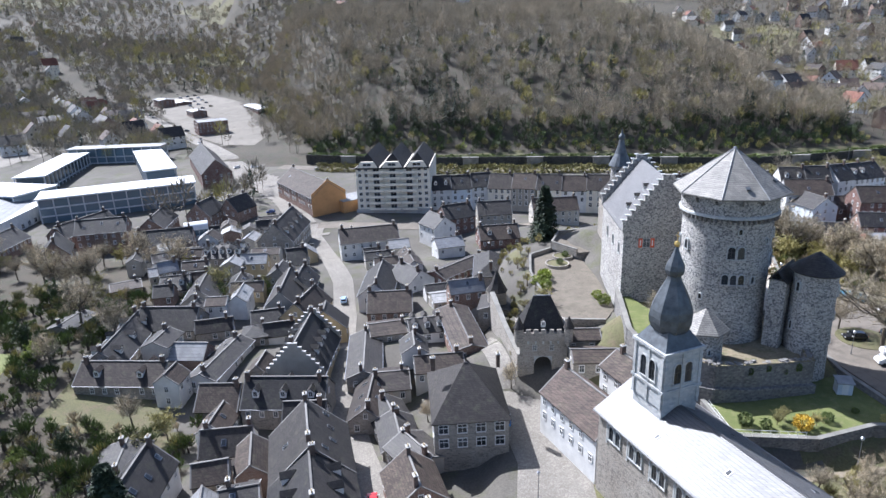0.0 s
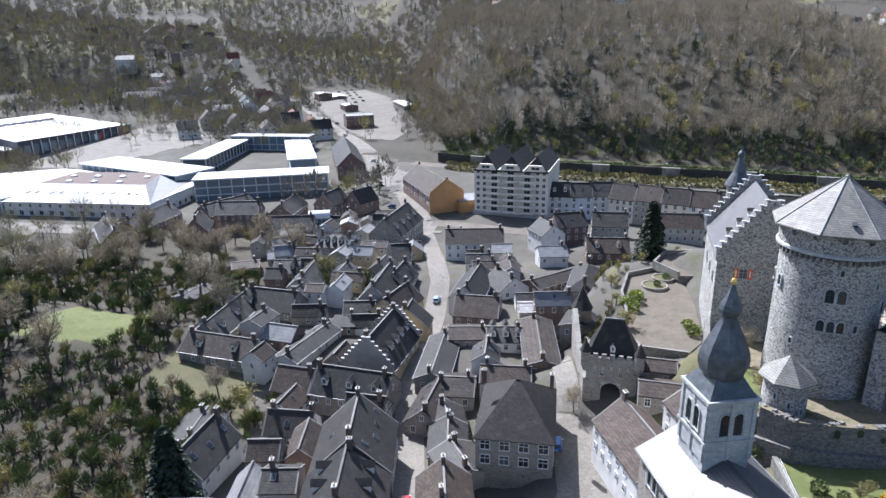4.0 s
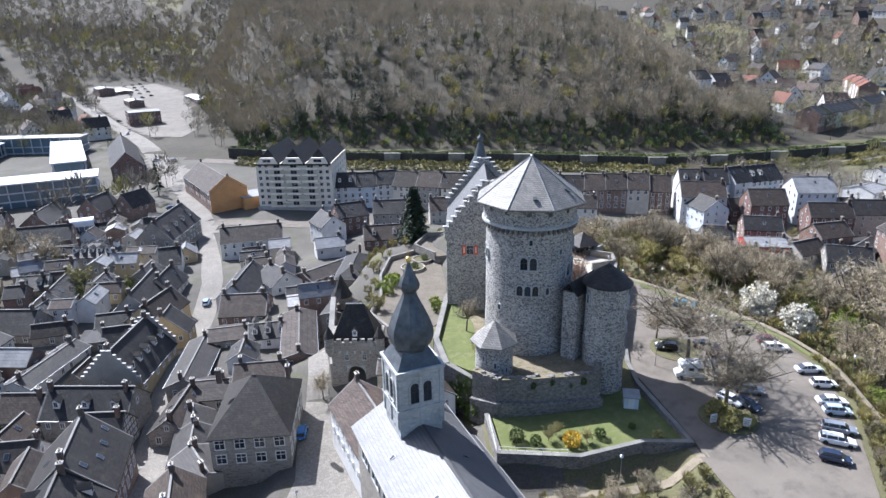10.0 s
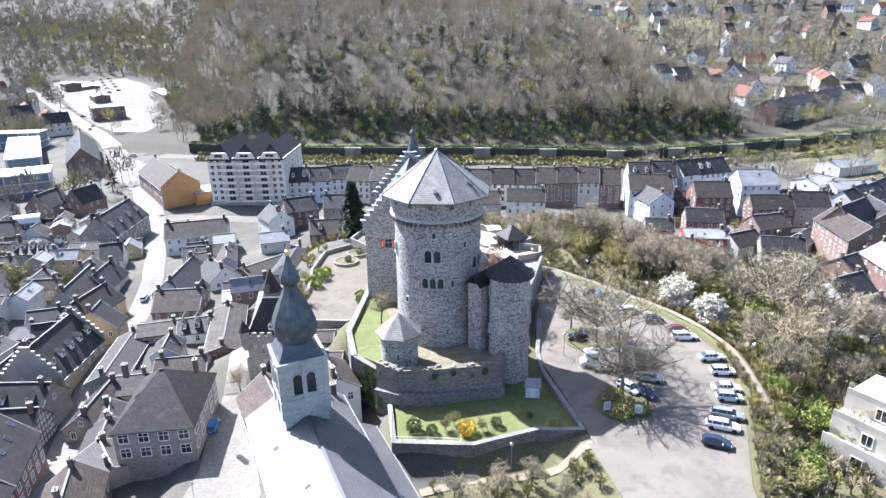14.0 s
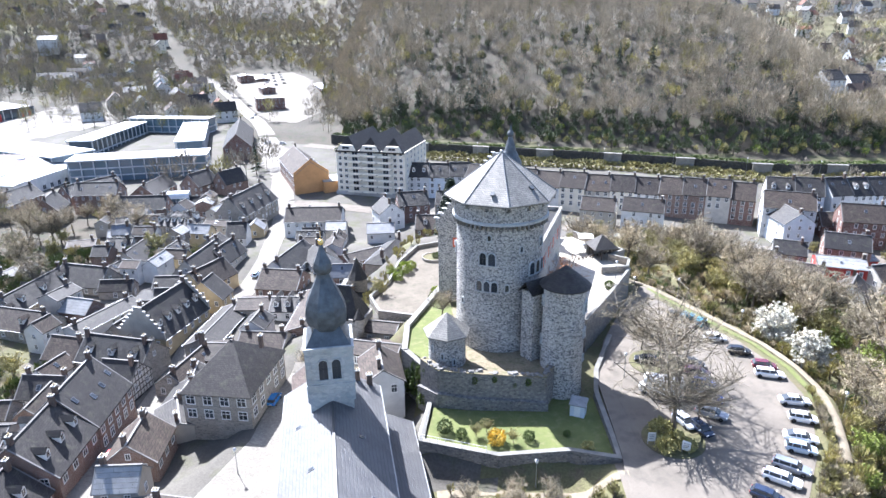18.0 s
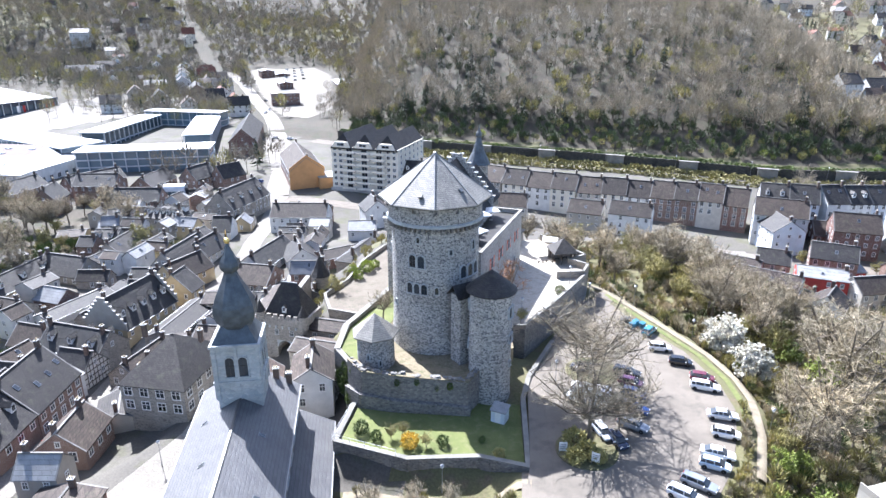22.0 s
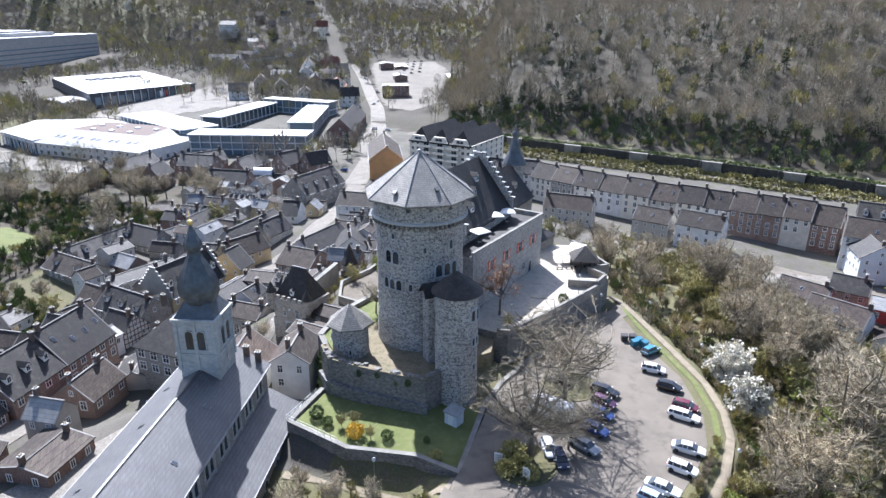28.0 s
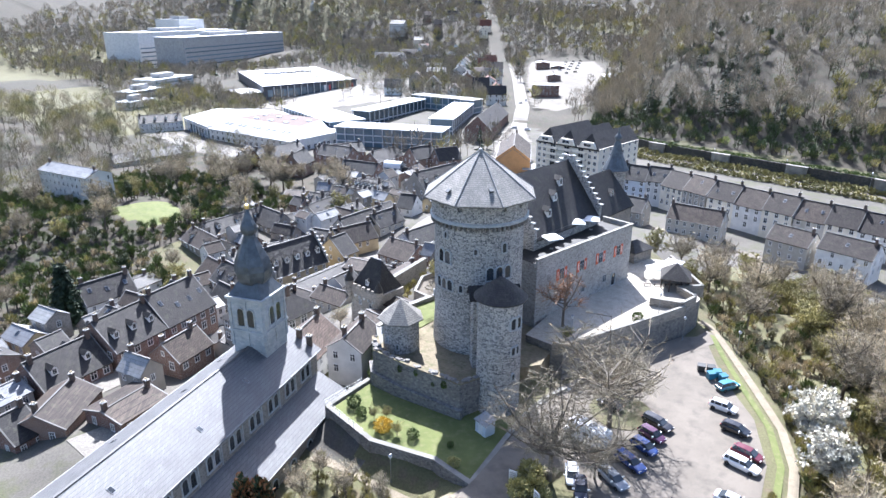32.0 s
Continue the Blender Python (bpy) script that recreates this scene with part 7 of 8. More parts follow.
tree(11.5, 9.5, tree_meshes(99, 9, 4.0, 10, 7, 13, 0.9, 0.03, crown="rusttwig"), 1.3, 40, "small bare tree with rusty twigs in the castle court", "", 5.9)
tree(14.5, 5.0, BUD[0], 0.35, 40, "small budding shrub in the castle court", "", 5.9)
tree(-10.5, 2.5, BARE[2], 0.5, 10, "small bare tree on the grass terrace", "", 4.7)
tree(-9.2, -6.5, BUD[1], 0.4, 10, "small budding tree on the grass terrace", "", 4.7)
for x, y in ((-27.2, 33), (-27.4, 22)):
    tree(x, y, RS.choice(BUD + GREEN), RS.uniform(0.35, 0.55), 0, "yellow-green shrub on the castle bank", "bank shrubs")


def fir_tree(x, y, h, label, seed):
    r = random.Random(seed)
    g, t = Geo(), Geo()
    t.rings([(h * 0.018, -0.4), (0.03, h)], 8)
    n = int(h * 2.2)
    for i in range(n):
        f = i / n
        z = h * (0.06 + 0.93 * f)
        rad = h * 0.34 * (1 - f) ** 0.8 + 0.35
        for k in range(11):
            a = 6.283 * k / 11 + r.uniform(-.3, .3) + i
            L = rad * r.uniform(0.75, 1.12)
            d = Vector((math.cos(a), math.sin(a), -0.22 - 0.15 * (1 - f)))
            for q in range(7):
                p = Vector((0, 0, z)) + d * L * (q / 7)
                for s in (-1, 1):
                    e = Vector((math.cos(a + s * 0.9), math.sin(a + s * 0.9), -0.25 + r.uniform(-.2, .2))).normalized()
                    sliver(g, p, e, 0.6 + 0.8 * (1 - q / 7), 0.3, 0, r)
    b = thing("fir_tree", x, y, gz(x, y) - 0.1, 0, label, "tree", "")
    part("trunk", t, "darkbark", b)
    part("crown", g, "needle", b)


fir_tree(-18.5, 68, 16.5, "tall dark green fir behind the castle", 1)
fir_tree(-97, -30, 15.5, "dark green fir among the town gardens", 2)
for x, y in ((1.6, -46.4), (-0.4, -47.6)):
    b = thing("conifer", x, y, gz(x, y) - 0.1, 0, "slim brown-tinged conifer beside the church", "tree", "church conifers")
    put("crown", clump_mesh(int(x * 10), 1.3, 4.6, 1300, 0.5, "needle", 1.2), b, 0, 0, 0)
    put("crown_tips", clump_mesh(int(x * 10) + 1, 1.45, 4.6, 1000, 0.5, "rusttwig", 1.4), b, 0, 0, 0)
    put("trunk", Geo().tube((0, 0, -0.3), (0, 0, 6.5), 0.15, 0.03, 6).mesh("trunk", "bark"), b, 0, 0, 0)

# gardens west of the old town
for i in range(95):
    x, y = RS.uniform(-215, -98), RS.uniform(-62, 72)
    if x > -128 and y > -2 and y < 62 and x > -133:
        continue
    if -112 < x and -40 < y < 4 and RS.random() < 0.6:
        continue
    if math.hypot(x + 194, y - 14) < 19 or (-172 < x < -148 and 14 < y < 34):
        continue
    u = RS.random()
    if u < 0.34:
        m, lab, s = RS.choice(BARE), "bare brown tree in the town gardens", RS.uniform(0.55, 1.15)
    elif u < 0.58:
        m, lab, s = RS.choice(BUD), "budding yellow-green tree in the town gardens", RS.uniform(0.5, 1.0)
    elif u < 0.84:
        m, lab, s = RS.choice(IVYT), "dark evergreen tree in the town gardens", RS.uniform(0.45, 0.95)
    else:
        m, lab, s = RS.choice(GREEN), "fresh green shrub in the town gardens", RS.uniform(0.4, 0.8)
    tree(x, y, m, s, RS.uniform(0, 360), lab, "garden trees")
for i in range(34):
    x, y = RS.uniform(-205, -128), RS.uniform(60, 104)
    tree(x, y, RS.choice(BARE + BUD), RS.uniform(0.6, 1.0), RS.uniform(0, 360), "bare tree behind the old town", "garden trees")
for x, y, s in ((-108, 92, 0.6), (-122, 100, 0.7), (-128, 116, 0.6), (-121, 122, 0.55), (-104, 58, 0.5), (-100, 72, 0.5), (-84, 12, 0.3), (-92, -2, 0.5), (-102, 0, 0.8), (-110, 4, 0.6), (-53, -1, 0.35), (-37, 1.5, 0.4), (-150, 190, 1.0), (-141, 205, 0.8), (-60, 206, 0.7), (-56, -18, 0.3)):
    tree(x, y, RS.choice(BARE + BUD), s, RS.uniform(0, 360), "bare tree standing among the town houses", "town trees")
def far_trees(n, box, name, label, test):
    """Trees too far off to tell apart, joined by kind."""
    rows = {0: [], 1: [], 2: []}
    for i in range(n):
        x, y = RS.uniform(box[0], box[1]), RS.uniform(box[2], box[3])
        if test(x, y):
            u = RS.random()
            k = 0 if u < 0.55 else (1 if u < 0.85 else 2)
            rows[k].append((x, y, gz(x, y) - 0.3, RS.uniform(0.5, 0.95), RS.uniform(0, 6.28), RS.randrange(4)))
    for k, tw, word in ((0, "twig", "bare"), (1, "budding", "budding"), (2, "ivy", "evergreen")):
        if rows[k]:
            scatter(name, oaks[:4], rows[k], ["bark", tw], word + " " + label)


free = lambda x, y: all((x - a) ** 2 + (y - b) ** 2 > 60 for a, b in spots)
far_trees(420, (-420, -200, -60, 112), "western_wood", "trees on the western slope", lambda x, y: math.hypot(x + 341, y - 126) > 22 and math.hypot(x + 258, y - 75) > 18 and math.hypot(x + 194, y - 14) > 16)
far_trees(1100, (165, 560, 240, 700), "hillside_trees", "trees among the hillside houses", lambda x, y: y > np.interp(x, RAIL_X, RAIL_Y) + 14 and free(x, y))
far_trees(330, (-470, -190, 310, 640), "valley_trees", "trees beside the valley road", lambda x, y: abs((x + 196) * 0.80 + (y - 330) * 0.60) > 14 and (x + 196) * 0.8 + (y - 330) * 0.6 < 0 and free(x, y))
far_trees(300, (-560, -330, 40, 240), "store_trees", "trees before the superstore", lambda x, y: math.hypot(x + 341, y - 126) > 24)
far_trees(260, (-420, -170, 280, 560), "roadside_trees", "trees among the valley houses", lambda x, y: -150 < (x + 196) * 0.8 + (y - 330) * 0.6 < -12 and free(x, y))
far_trees(90, (-200, -120, 250, 620), "yard_trees", "trees beside the gravel yard", lambda x, y: x > -150 - 0.42 * (y - 300) and x < -105 - 0.33 * (y - 300))
far_trees(420, (150, 420, 240, 380), "foot_trees", "trees above the railway", lambda x, y: np.interp(x, RAIL_X, RAIL_Y) + 9 < y < np.interp(x, RAIL_X, RAIL_Y) + 75 and free(x, y) and abs((x - 214) * -0.55 + (y - 258) * 0.83) > 15 and math.hypot(x - 170, y - 298) > 18)
far_trees(240, (100, 330, 150, 290), "eastern_trees", "trees beyond the terraced row", lambda x, y: free(x, y) and y < np.interp(x, RAIL_X, RAIL_Y) - 22 and y > 150)

# hedge strip above the railway wall
HEDGE = [clump_mesh(300 + i, 2.4, 1.2, 150, 0.8, "budding" if i % 2 else "bushleaf") for i in range(4)]
g_places = []
for i in range(190):
    x = -118 + i * 2.7
    y = float(np.interp(x, RAIL_X, RAIL_Y)) - 4.4
    g_places.append((x, y))
hz_ = height(np.array([p[0] for p in g_places]), np.array([p[1] for p in g_places]))
protos = []
for me in HEDGE:
    q = Geo()
    q.v = [tuple(v.co) for v in me.vertices]
    q.f = [tuple(p.vertices) for p in me.polygons]
    q.s = [1] * len(q.f)
    protos.append(q)
scatter("railway_hedge", protos[:1] + protos[2:3], [(x, y + 1.4, z + 4.6, RS.uniform(0.6, 1.0), RS.uniform(0, 6), RS.randrange(2)) for (x, y), z in zip(g_places, hz_)], ["bark", "bushleaf"], "clipped green hedge along the railway")
hp = [(x, float(np.interp(x, RAIL_X, RAIL_Y)) - (20.5 if i % 2 else 8.5) + RS.uniform(-0.6, 0.6)) for i, x in enumerate(np.arange(-112, 420, 1.5))]
hz_ = height(np.array([p[0] for p in hp]), np.array([p[1] for p in hp]))
scatter("roadside_hedge", protos[1:2] + protos[3:4], [(x, y, z - 0.2, RS.uniform(0.7, 1.3), RS.uniform(0, 6), RS.randrange(2)) for (x, y), z in zip(hp, hz_)], ["bark", "budding"], "olive hedges along the valley road")
# rough garden below the garden wall
low = [woodland_tree(400 + i, 2.6, 110, 0.8, 0.07) for i in range(4)]
pl = []
for i in range(250):
    x, y = RS.uniform(-14, 18), RS.uniform(-58, -32.5)
    if x < -19.6 + (-29 - y) * 0.41 + 12.2:
        continue
    pl.append((x, y, gz(x, y) - 0.2, RS.uniform(0.35, 1.0), RS.uniform(0, 6.28), RS.randrange(4)))
scatter("rough_garden", low, pl, ["bark", "budding"], "tangled spring shrubs below the garden wall")
pl = []
for i in range(2300):
    x, y = RS.uniform(40, 100), RS.uniform(-60, 80)
    if inside(np.array([x]), np.array([y]), LOT)[0] < 1.4:
        continue
    pl.append((x, y, gz(x, y) - 0.2, RS.uniform(0.4, 1.3), RS.uniform(0, 6.28), RS.randrange(4)))
for i in range(2600):
    x, y = RS.uniform(28, 62), RS.uniform(-48, 44)
    if 1.3 < inside(np.array([x]), np.array([y]), LOT)[0] < 7 and y > -46 and x > 30:
        pl.append((x, y, gz(x, y) - 0.2, RS.uniform(0.3, 0.9), RS.uniform(0, 6.28), RS.randrange(4)))
gp = []
for i in range(3000):
    x, y = RS.uniform(-225, -96), RS.uniform(-66, 70)
    if x > -131 and 4 < y < 62:
        continue
    if -174 < x < -146 and 10 < y < 36:
        continue
    (gp if i % 3 else pl).append((x, y, gz(x, y) - 0.2, RS.uniform(0.5, 1.6), RS.uniform(0, 6.28), RS.randrange(4)))
for i in range(520):
    x, y = RS.uniform(14, 66), RS.uniform(36, 90)
    if inside(np.array([x]), np.array([y]), COURT)[0] > 4:
        pl.append((x, y, gz(x, y) - 0.2, RS.uniform(0.4, 1.2), RS.uniform(0, 6.28), RS.randrange(4)))
bk = []
for i in range(260):
    x, y = RS.uniform(-36, 4), RS.uniform(6, 78)
    if inside(np.array([x]), np.array([y]), FORE)[0] > 1.2 and x < -25 + max(0, y - 56) * 2.2 and x > -36 and not (-19 < x < 6 and y < 69):
        bk.append((x, y, gz(x, y) - 0.2, RS.uniform(0.4, 1.1), RS.uniform(0, 6.28), RS.randrange(4)))
scatter("bank_shrubs", low, bk, ["bark", "budding"], "olive shrubs on the bank below the forecourt")
scatter("garden_thicket", low, gp, ["darkbark", "bushleaf"], "dense green shrubs and ivy in the town gardens")
scatter("undergrowth", low, pl[::5] + pl[1::5], ["bark", "paletwig"], "brown undergrowth and brambles on the slopes")
scatter("undergrowth_green", low, pl[2::5] + pl[3::5], ["bark", "budding"], "yellow-green undergrowth on the slopes")
scatter("undergrowth_ivy", low, pl[4::5], ["bark", "bushleaf"], "green undergrowth and ivy on the slopes")
for x, y, sc in ((4.5, -36, 0.42), (9.5, -34.5, 0.36), (1.5, -40, 0.5), (-1, -35, 0.34), (7, -44, 0.5), (13, -38, 0.4)):
    tree(x, y, BARE[int(x) % 3], sc, x * 40, "small bare tree in the rough garden", "rough garden trees")
ribbon("garden_path", [(-5.5, -33.2), (1.5, -31.6), (6.5, -32.2), (12.5, -31.5), (19.5, -31)], 1.5, 0.1, "sand", "pale gravel path below the garden wall", "path", 1.5)
EDGE_LINE = [(26.5, 38), (28.7, 36.7), (35, 27.6), (41.5, 18), (47.4, 9), (50.6, 1), (51.6, -5), (51, -14), (48.6, -24)]


def from_path(x, y):
    d = 1e9
    for (ax, ay), (bx, by) in zip(EDGE_LINE, EDGE_LINE[1:]):
        t = max(0, min(1, ((x - ax) * (bx - ax) + (y - ay) * (by - ay)) / ((bx - ax) ** 2 + (by - ay) ** 2)))
        d = min(d, math.hypot(x - ax - t * (bx - ax), y - ay - t * (by - ay)))
    return d


pl = []
for i in range(4200):
    x, y = RS.uniform(30, 58), RS.uniform(-50, 14)
    p1 = inside(np.array([x]), np.array([y]), LOT_PAVED)[0]
    if p1 > (0.9 if y < -6 else 2.6) and p1 < 6 and from_path(x, y) > 1.5:
        pl.append((x, y, gz(x, y) - 0.2, RS.uniform(0.3, 0.75), RS.uniform(0, 6.28), RS.randrange(4)))
scatter("edge_shrubs", low, pl[::2], ["bark", "budding"], "budding shrubs along the car park edge")
scatter("edge_brambles", low, pl[1::2], ["bark", "paletwig"], "bare brambles along the car park edge")
# garden shrubs on the lawn
BALL = clump_mesh(500, 0.95, 0.85, 700, 0.2, "bushleaf")
YEL = clump_mesh(501, 1.3, 1.0, 800, 0.25, "yellow")
shrub(-5.8, -24.0, BALL, 1.2, "clipped round green shrub on the lawn", 0)
shrub(-3.2, -25.0, BALL, 0.9, "clipped round green shrub on the lawn", 0)
shrub(1.9, -25.6, YEL, 1.05, "yellow flowering forsythia on the lawn", 0)
shrub(6.4, -24.3, BALL, 0.95, "clipped upright green shrub on the lawn", 0)
shrub(11.8, -22.4, BALL, 0.55, "small round green shrub on the lawn", 0)
shrub(14.6, -25.4, clump_mesh(502, 1.0, 0.8, 400, 0.25, "budding"), 0.9, "loose budding shrub on the lawn", 0)
for x, y in ((-1.2, -24.4), (0.2, -23.2), (4.2, -25.2)):
    tree(x, y, BUD[0], 0.28, x * 50, "small budding shrub on the lawn", "lawn shrubs", 0)
for x, y, s in ((24.6, -22.2, 1.5), (26.2, -24.0, 1.3), (24.8, -25.6, 1.2), (28, -24.8, 1.0)):
    shrub(x, y, clump_mesh(int(x * y), 1.1, 0.9, 420, 0.3, "budding"), s, "budding shrub in the kerbed bed", 1.1)
setting("upper_terrace", Geo().prism([(-13.5, 49), (-18.5, 56.5), (-15, 65), (-5, 68), (4, 63), (5, 52)], -9, 2.6, 0, 1), ["bailey", "forecourt"], "paved upper terrace below the stair turret", "terrace")
wall_run("terrace_parapet", [(-13.8, 49.4), (-18.7, 56.5), (-15.2, 65.2), (-5, 68.2), (4, 63.2)], 0.5, 1.5, 3.5, "stone", "low rubble parapet round the upper terrace")
setting("castle_forecourt", Geo().prism(FORE, -7, 0.75, 0, 1), ["bailey", "forecourt"], "flat beige gravel forecourt on rubble walls beside the castle hall", "forecourt")
wall_run("forecourt_wall", [(-17, 11.2), (-25, 12.3), (-28.7, 19), (-26.8, 28), (-27.2, 40), (-25.2, 52.2), (-18, 57.4)], 0.5, -7, [1.5, 1.5, 1.6, 1.6, 1.7, 1.7, 1.7], "stone", "low rubble parapet of the castle forecourt")
for bx, by, br in ((-19.5, 45.5, 3.0), (-17.0, 51.0, 2.6)):
    bed = thing("planting_bed", bx, by, 0.75, 0, "round raised bed with low stone kerb on the forecourt", "bed", "forecourt beds", "structure")
    part("kerb", Geo().rings([(br, 0), (br, 0.7), (br - 0.3, 0.7), (br - 0.3, 0.5)], 24), "stone", bed)
    part("soil", Geo().rings([(br - 0.25, 0.4), (br - 0.25, 0.52)], 20), "scrub", bed)
    shrub(bx + 0.6, by - 0.4, BALL, 0.9, "rounded green shrub in a raised bed", 1.2, "bed shrubs")
for sx, sy, ss in ((-24.6, 35.5, 1.5), (-25.2, 30.5, 1.2), (-23.8, 38.2, 1.1), (-15.2, 24.0, 1.0), (-14.6, 20.4, 1.3)):
    shrub(sx, sy, clump_mesh(int(sx * sy), 1.1, 0.9, 420, 0.3, "fresh"), ss, "fresh green shrub at the forecourt edge", 0.7, "forecourt shrubs")
for i in range(6):
    setting("step", Geo().box(-14.6, -11.4, 52.0 + i * 0.34, 52.4 + i * 0.34, 0, 0.9 + i * 0.17), "coping", "stone steps up to the castle hall", "steps")
setting("kerbed_bed", Geo().rings([(4.3, 0.95), (4.3, 1.16)], 26, 0, 26.4, -22.6), "scrub", "kerbed planting bed in the car park", "bed")
setting("kerbed_island", Geo().rings([(4.6, 0.95), (4.6, 1.16)], 26, 0, 27.4, -1.0), "scrub", "grassy kerbed island among the cars", "bed")
# ivy on the bailey rock
for x, y, z, s in ((-10.6, -13.6, 1.2, 0.9), (-11.6, -12.6, 1.6, 1.0), (-12.8, -11.4, 2.0, 0.8), (-10.2, -14.6, 3.6, 0.7), (-13.9, -10.6, -0.6, 1.1), (-15.4, -6.5, -2.2, 1.0), (-2.2, -17.3, 4.3, 0.5), (0.8, -17.0, 4.6, 0.45), (5.9, -16.6, 4.2, 0.5), (-12.2, -11.8, -2.0, 1.6), (-13.6, -9.8, -3, 1.5), (-11.2, -13.2, -3.5, 1.3), (-10.6, -15.0, -1.6, 1.1), (-8.9, -15.6, 3.4, 0.6), (3.8, -16.4, 3.6, 0.5)):
    b = thing("ivy", x, y, z, 0, "dark ivy clinging to the bailey wall", "ivy", "ivy patches")
    o = put("foliage", BALL, b, 0, 0, 0)
    o.scale = (s, s, s * 1.5)
g = Geo()
rr_ = random.Random(8)
rock = thing("castle_rock", -14.5, -4, -7, 0, "pale bare rock below the terrace wall", "rock", "", "structure")
for i in range(26):
    a = rr_.uniform(0, 1)
    x, y = -2.5 + rr_.uniform(-1.6, 1.2), -8 + 22 * a
    s = rr_.uniform(1.6, 3.4)
    q = Geo().rings([(s, -1.5), (s * rr_.uniform(0.8, 1.1), s * 0.7), (s * 0.7, s * 1.4), (s * 0.2, s * 1.8)], 7, rr_.uniform(0, 6), x, y)
    q.v = [(vx + rr_.uniform(-.3, .3), vy + rr_.uniform(-.3, .3), vz + rr_.uniform(-.3, .3)) for vx, vy, vz in q.v]
    part("boulder", q, "rock", rock)


# ---- cars ----
PAINT = {}


def paint(c):
    if c not in PAINT:
        m, nt, b = nodes_of("car_paint", 0.25, 0.0)
        b.inputs["Base Color"].default_value = (*c, 1)
        b.inputs["Coat Weight"].default_value = 0.6
        n = noise_of(nt, coords(nt), 3.0)
        nt.links.new(ramp(nt, n, [(0.3, shade(c, 0.9)), (0.7, c)]), b.inputs["Base Color"])
        PAINT[c] = m
    return PAINT[c]


def loft(secs, cap=True):
    """A body through cross-sections of equal point count."""
    g = Geo()
    k = len(secs[0])
    for s in secs:
        g.v += s
    for i in range(len(secs) - 1):
        for j in range(k):
            q = (j + 1) % k
            g.f.append((i * k + j, i * k + q, (i + 1) * k + q, (i + 1) * k + j))
            g.s.append(0)
    if cap:
        g.f.append(tuple(reversed(range(k))))
        g.f.append(tuple((len(secs) - 1) * k + j for j in range(k)))
        g.s += [0, 0]
    return g


def section(x, w, z0, z1, tuck=0.88):
    return [(x, -w * tuck, z0), (x, w * tuck, z0), (x, w, z0 + (z1 - z0) * 0.35), (x, w * 0.98, z1 - 0.08), (x, w * 0.9, z1), (x, -w * 0.9, z1), (x, -w * 0.98, z1 - 0.08), (x, -w, z0 + (z1 - z0) * 0.35)]


TYRE = Geo().rings([(0.20, -0.1), (0.31, -0.1), (0.33, -0.05), (0.33, 0.05), (0.31, 0.1), (0.20, 0.1)], 18).mesh("tyre", "rubber")
RIM = Geo().rings([(0.2, -0.09), (0.19, 0.09), (0.07, 0.1)], 12).mesh("rim", "metal")
LAMP = Geo().box(-0.05, 0.05, -0.17, 0.17, -0.08, 0.08).mesh("headlight", "frame")
TAIL = Geo().box(-0.04, 0.04, -0.14, 0.14, -0.1, 0.1).mesh("tail_light", "red")


def car(x, y, rz, c, label, kind="hatch", z=1.07, s=1.0, far=False):
    b = thing("car", x, y, z, rz, label, "car", "parked cars")
    b.scale = (s, s, s)
    pm = paint(c)
    if kind == "wagon":
        L, roof_end, roof0 = 2.3, -1.95, 0.45
    elif kind == "sedan":
        L, roof_end, roof0 = 2.25, -0.95, 0.35
    else:
        L, roof_end, roof0 = 1.98, -1.5, 0.4
    w = 0.87
    secs = [section(-L, w * 0.86, 0.42, 0.86), section(-L + 0.25, w * 0.97, 0.26, 0.95), section(-0.9, w, 0.2, 0.95), section(0.6, w, 0.2, 0.94), section(L - 0.75, w * 0.98, 0.22, 0.86), section(L - 0.2, w * 0.9, 0.28, 0.74), section(L, w * 0.74, 0.38, 0.62)]
    part("body", loft(secs), pm, b)
    back = -L + 0.12 if kind != "sedan" else -1.75
    cab = [section(back, w * 0.84, 0.9, 0.98, 1.0), section(roof_end, w * 0.74, 0.9, 1.40, 1.12), section(roof0, w * 0.74, 0.9, 1.42, 1.12), section(1.15, w * 0.84, 0.9, 0.95, 1.0)]
    part("glasshouse", loft(cab), "glass", b, "dark car glass")
    part("roof", loft([section(roof_end - 0.06, w * 0.66, 1.385, 1.42), section(-0.4, w * 0.68, 1.40, 1.47), section(roof0 + 0.1, w * 0.66, 1.39, 1.43)]), pm, b)
    for sy in (-1, 1):
        if far:
            for px in (-L + 0.75, L - 0.85):
                put("wheel", TYRE, b, px, sy * 0.8, 0.33, 0, "", 90)
            continue
        for px in (-0.1, roof_end * 0.75):
            part("pillar", Geo().tube((px, sy * w * 0.83, 0.93), (px - 0.05, sy * w * 0.70, 1.42), 0.05, 0.05, 5), pm, b)
        for px in (-L + 0.75, L - 0.85):
            t = put("wheel", TYRE, b, px, sy * 0.8, 0.33, 0, "", 90)
            put("rim", RIM, t, 0, 0, 0)
        put("headlight", LAMP, b, L - 0.12, sy * 0.55, 0.62)
        put("tail_light", TAIL, b, -L + 0.05, sy * 0.62, 0.78)
        put("mirror", LAMP, b, 0.75, sy * 0.95, 0.98)
    part("number_plate", Geo().box(-L - 0.02, -L + 0.03, -0.26, 0.26, 0.5, 0.6), "frame", b)
    return b


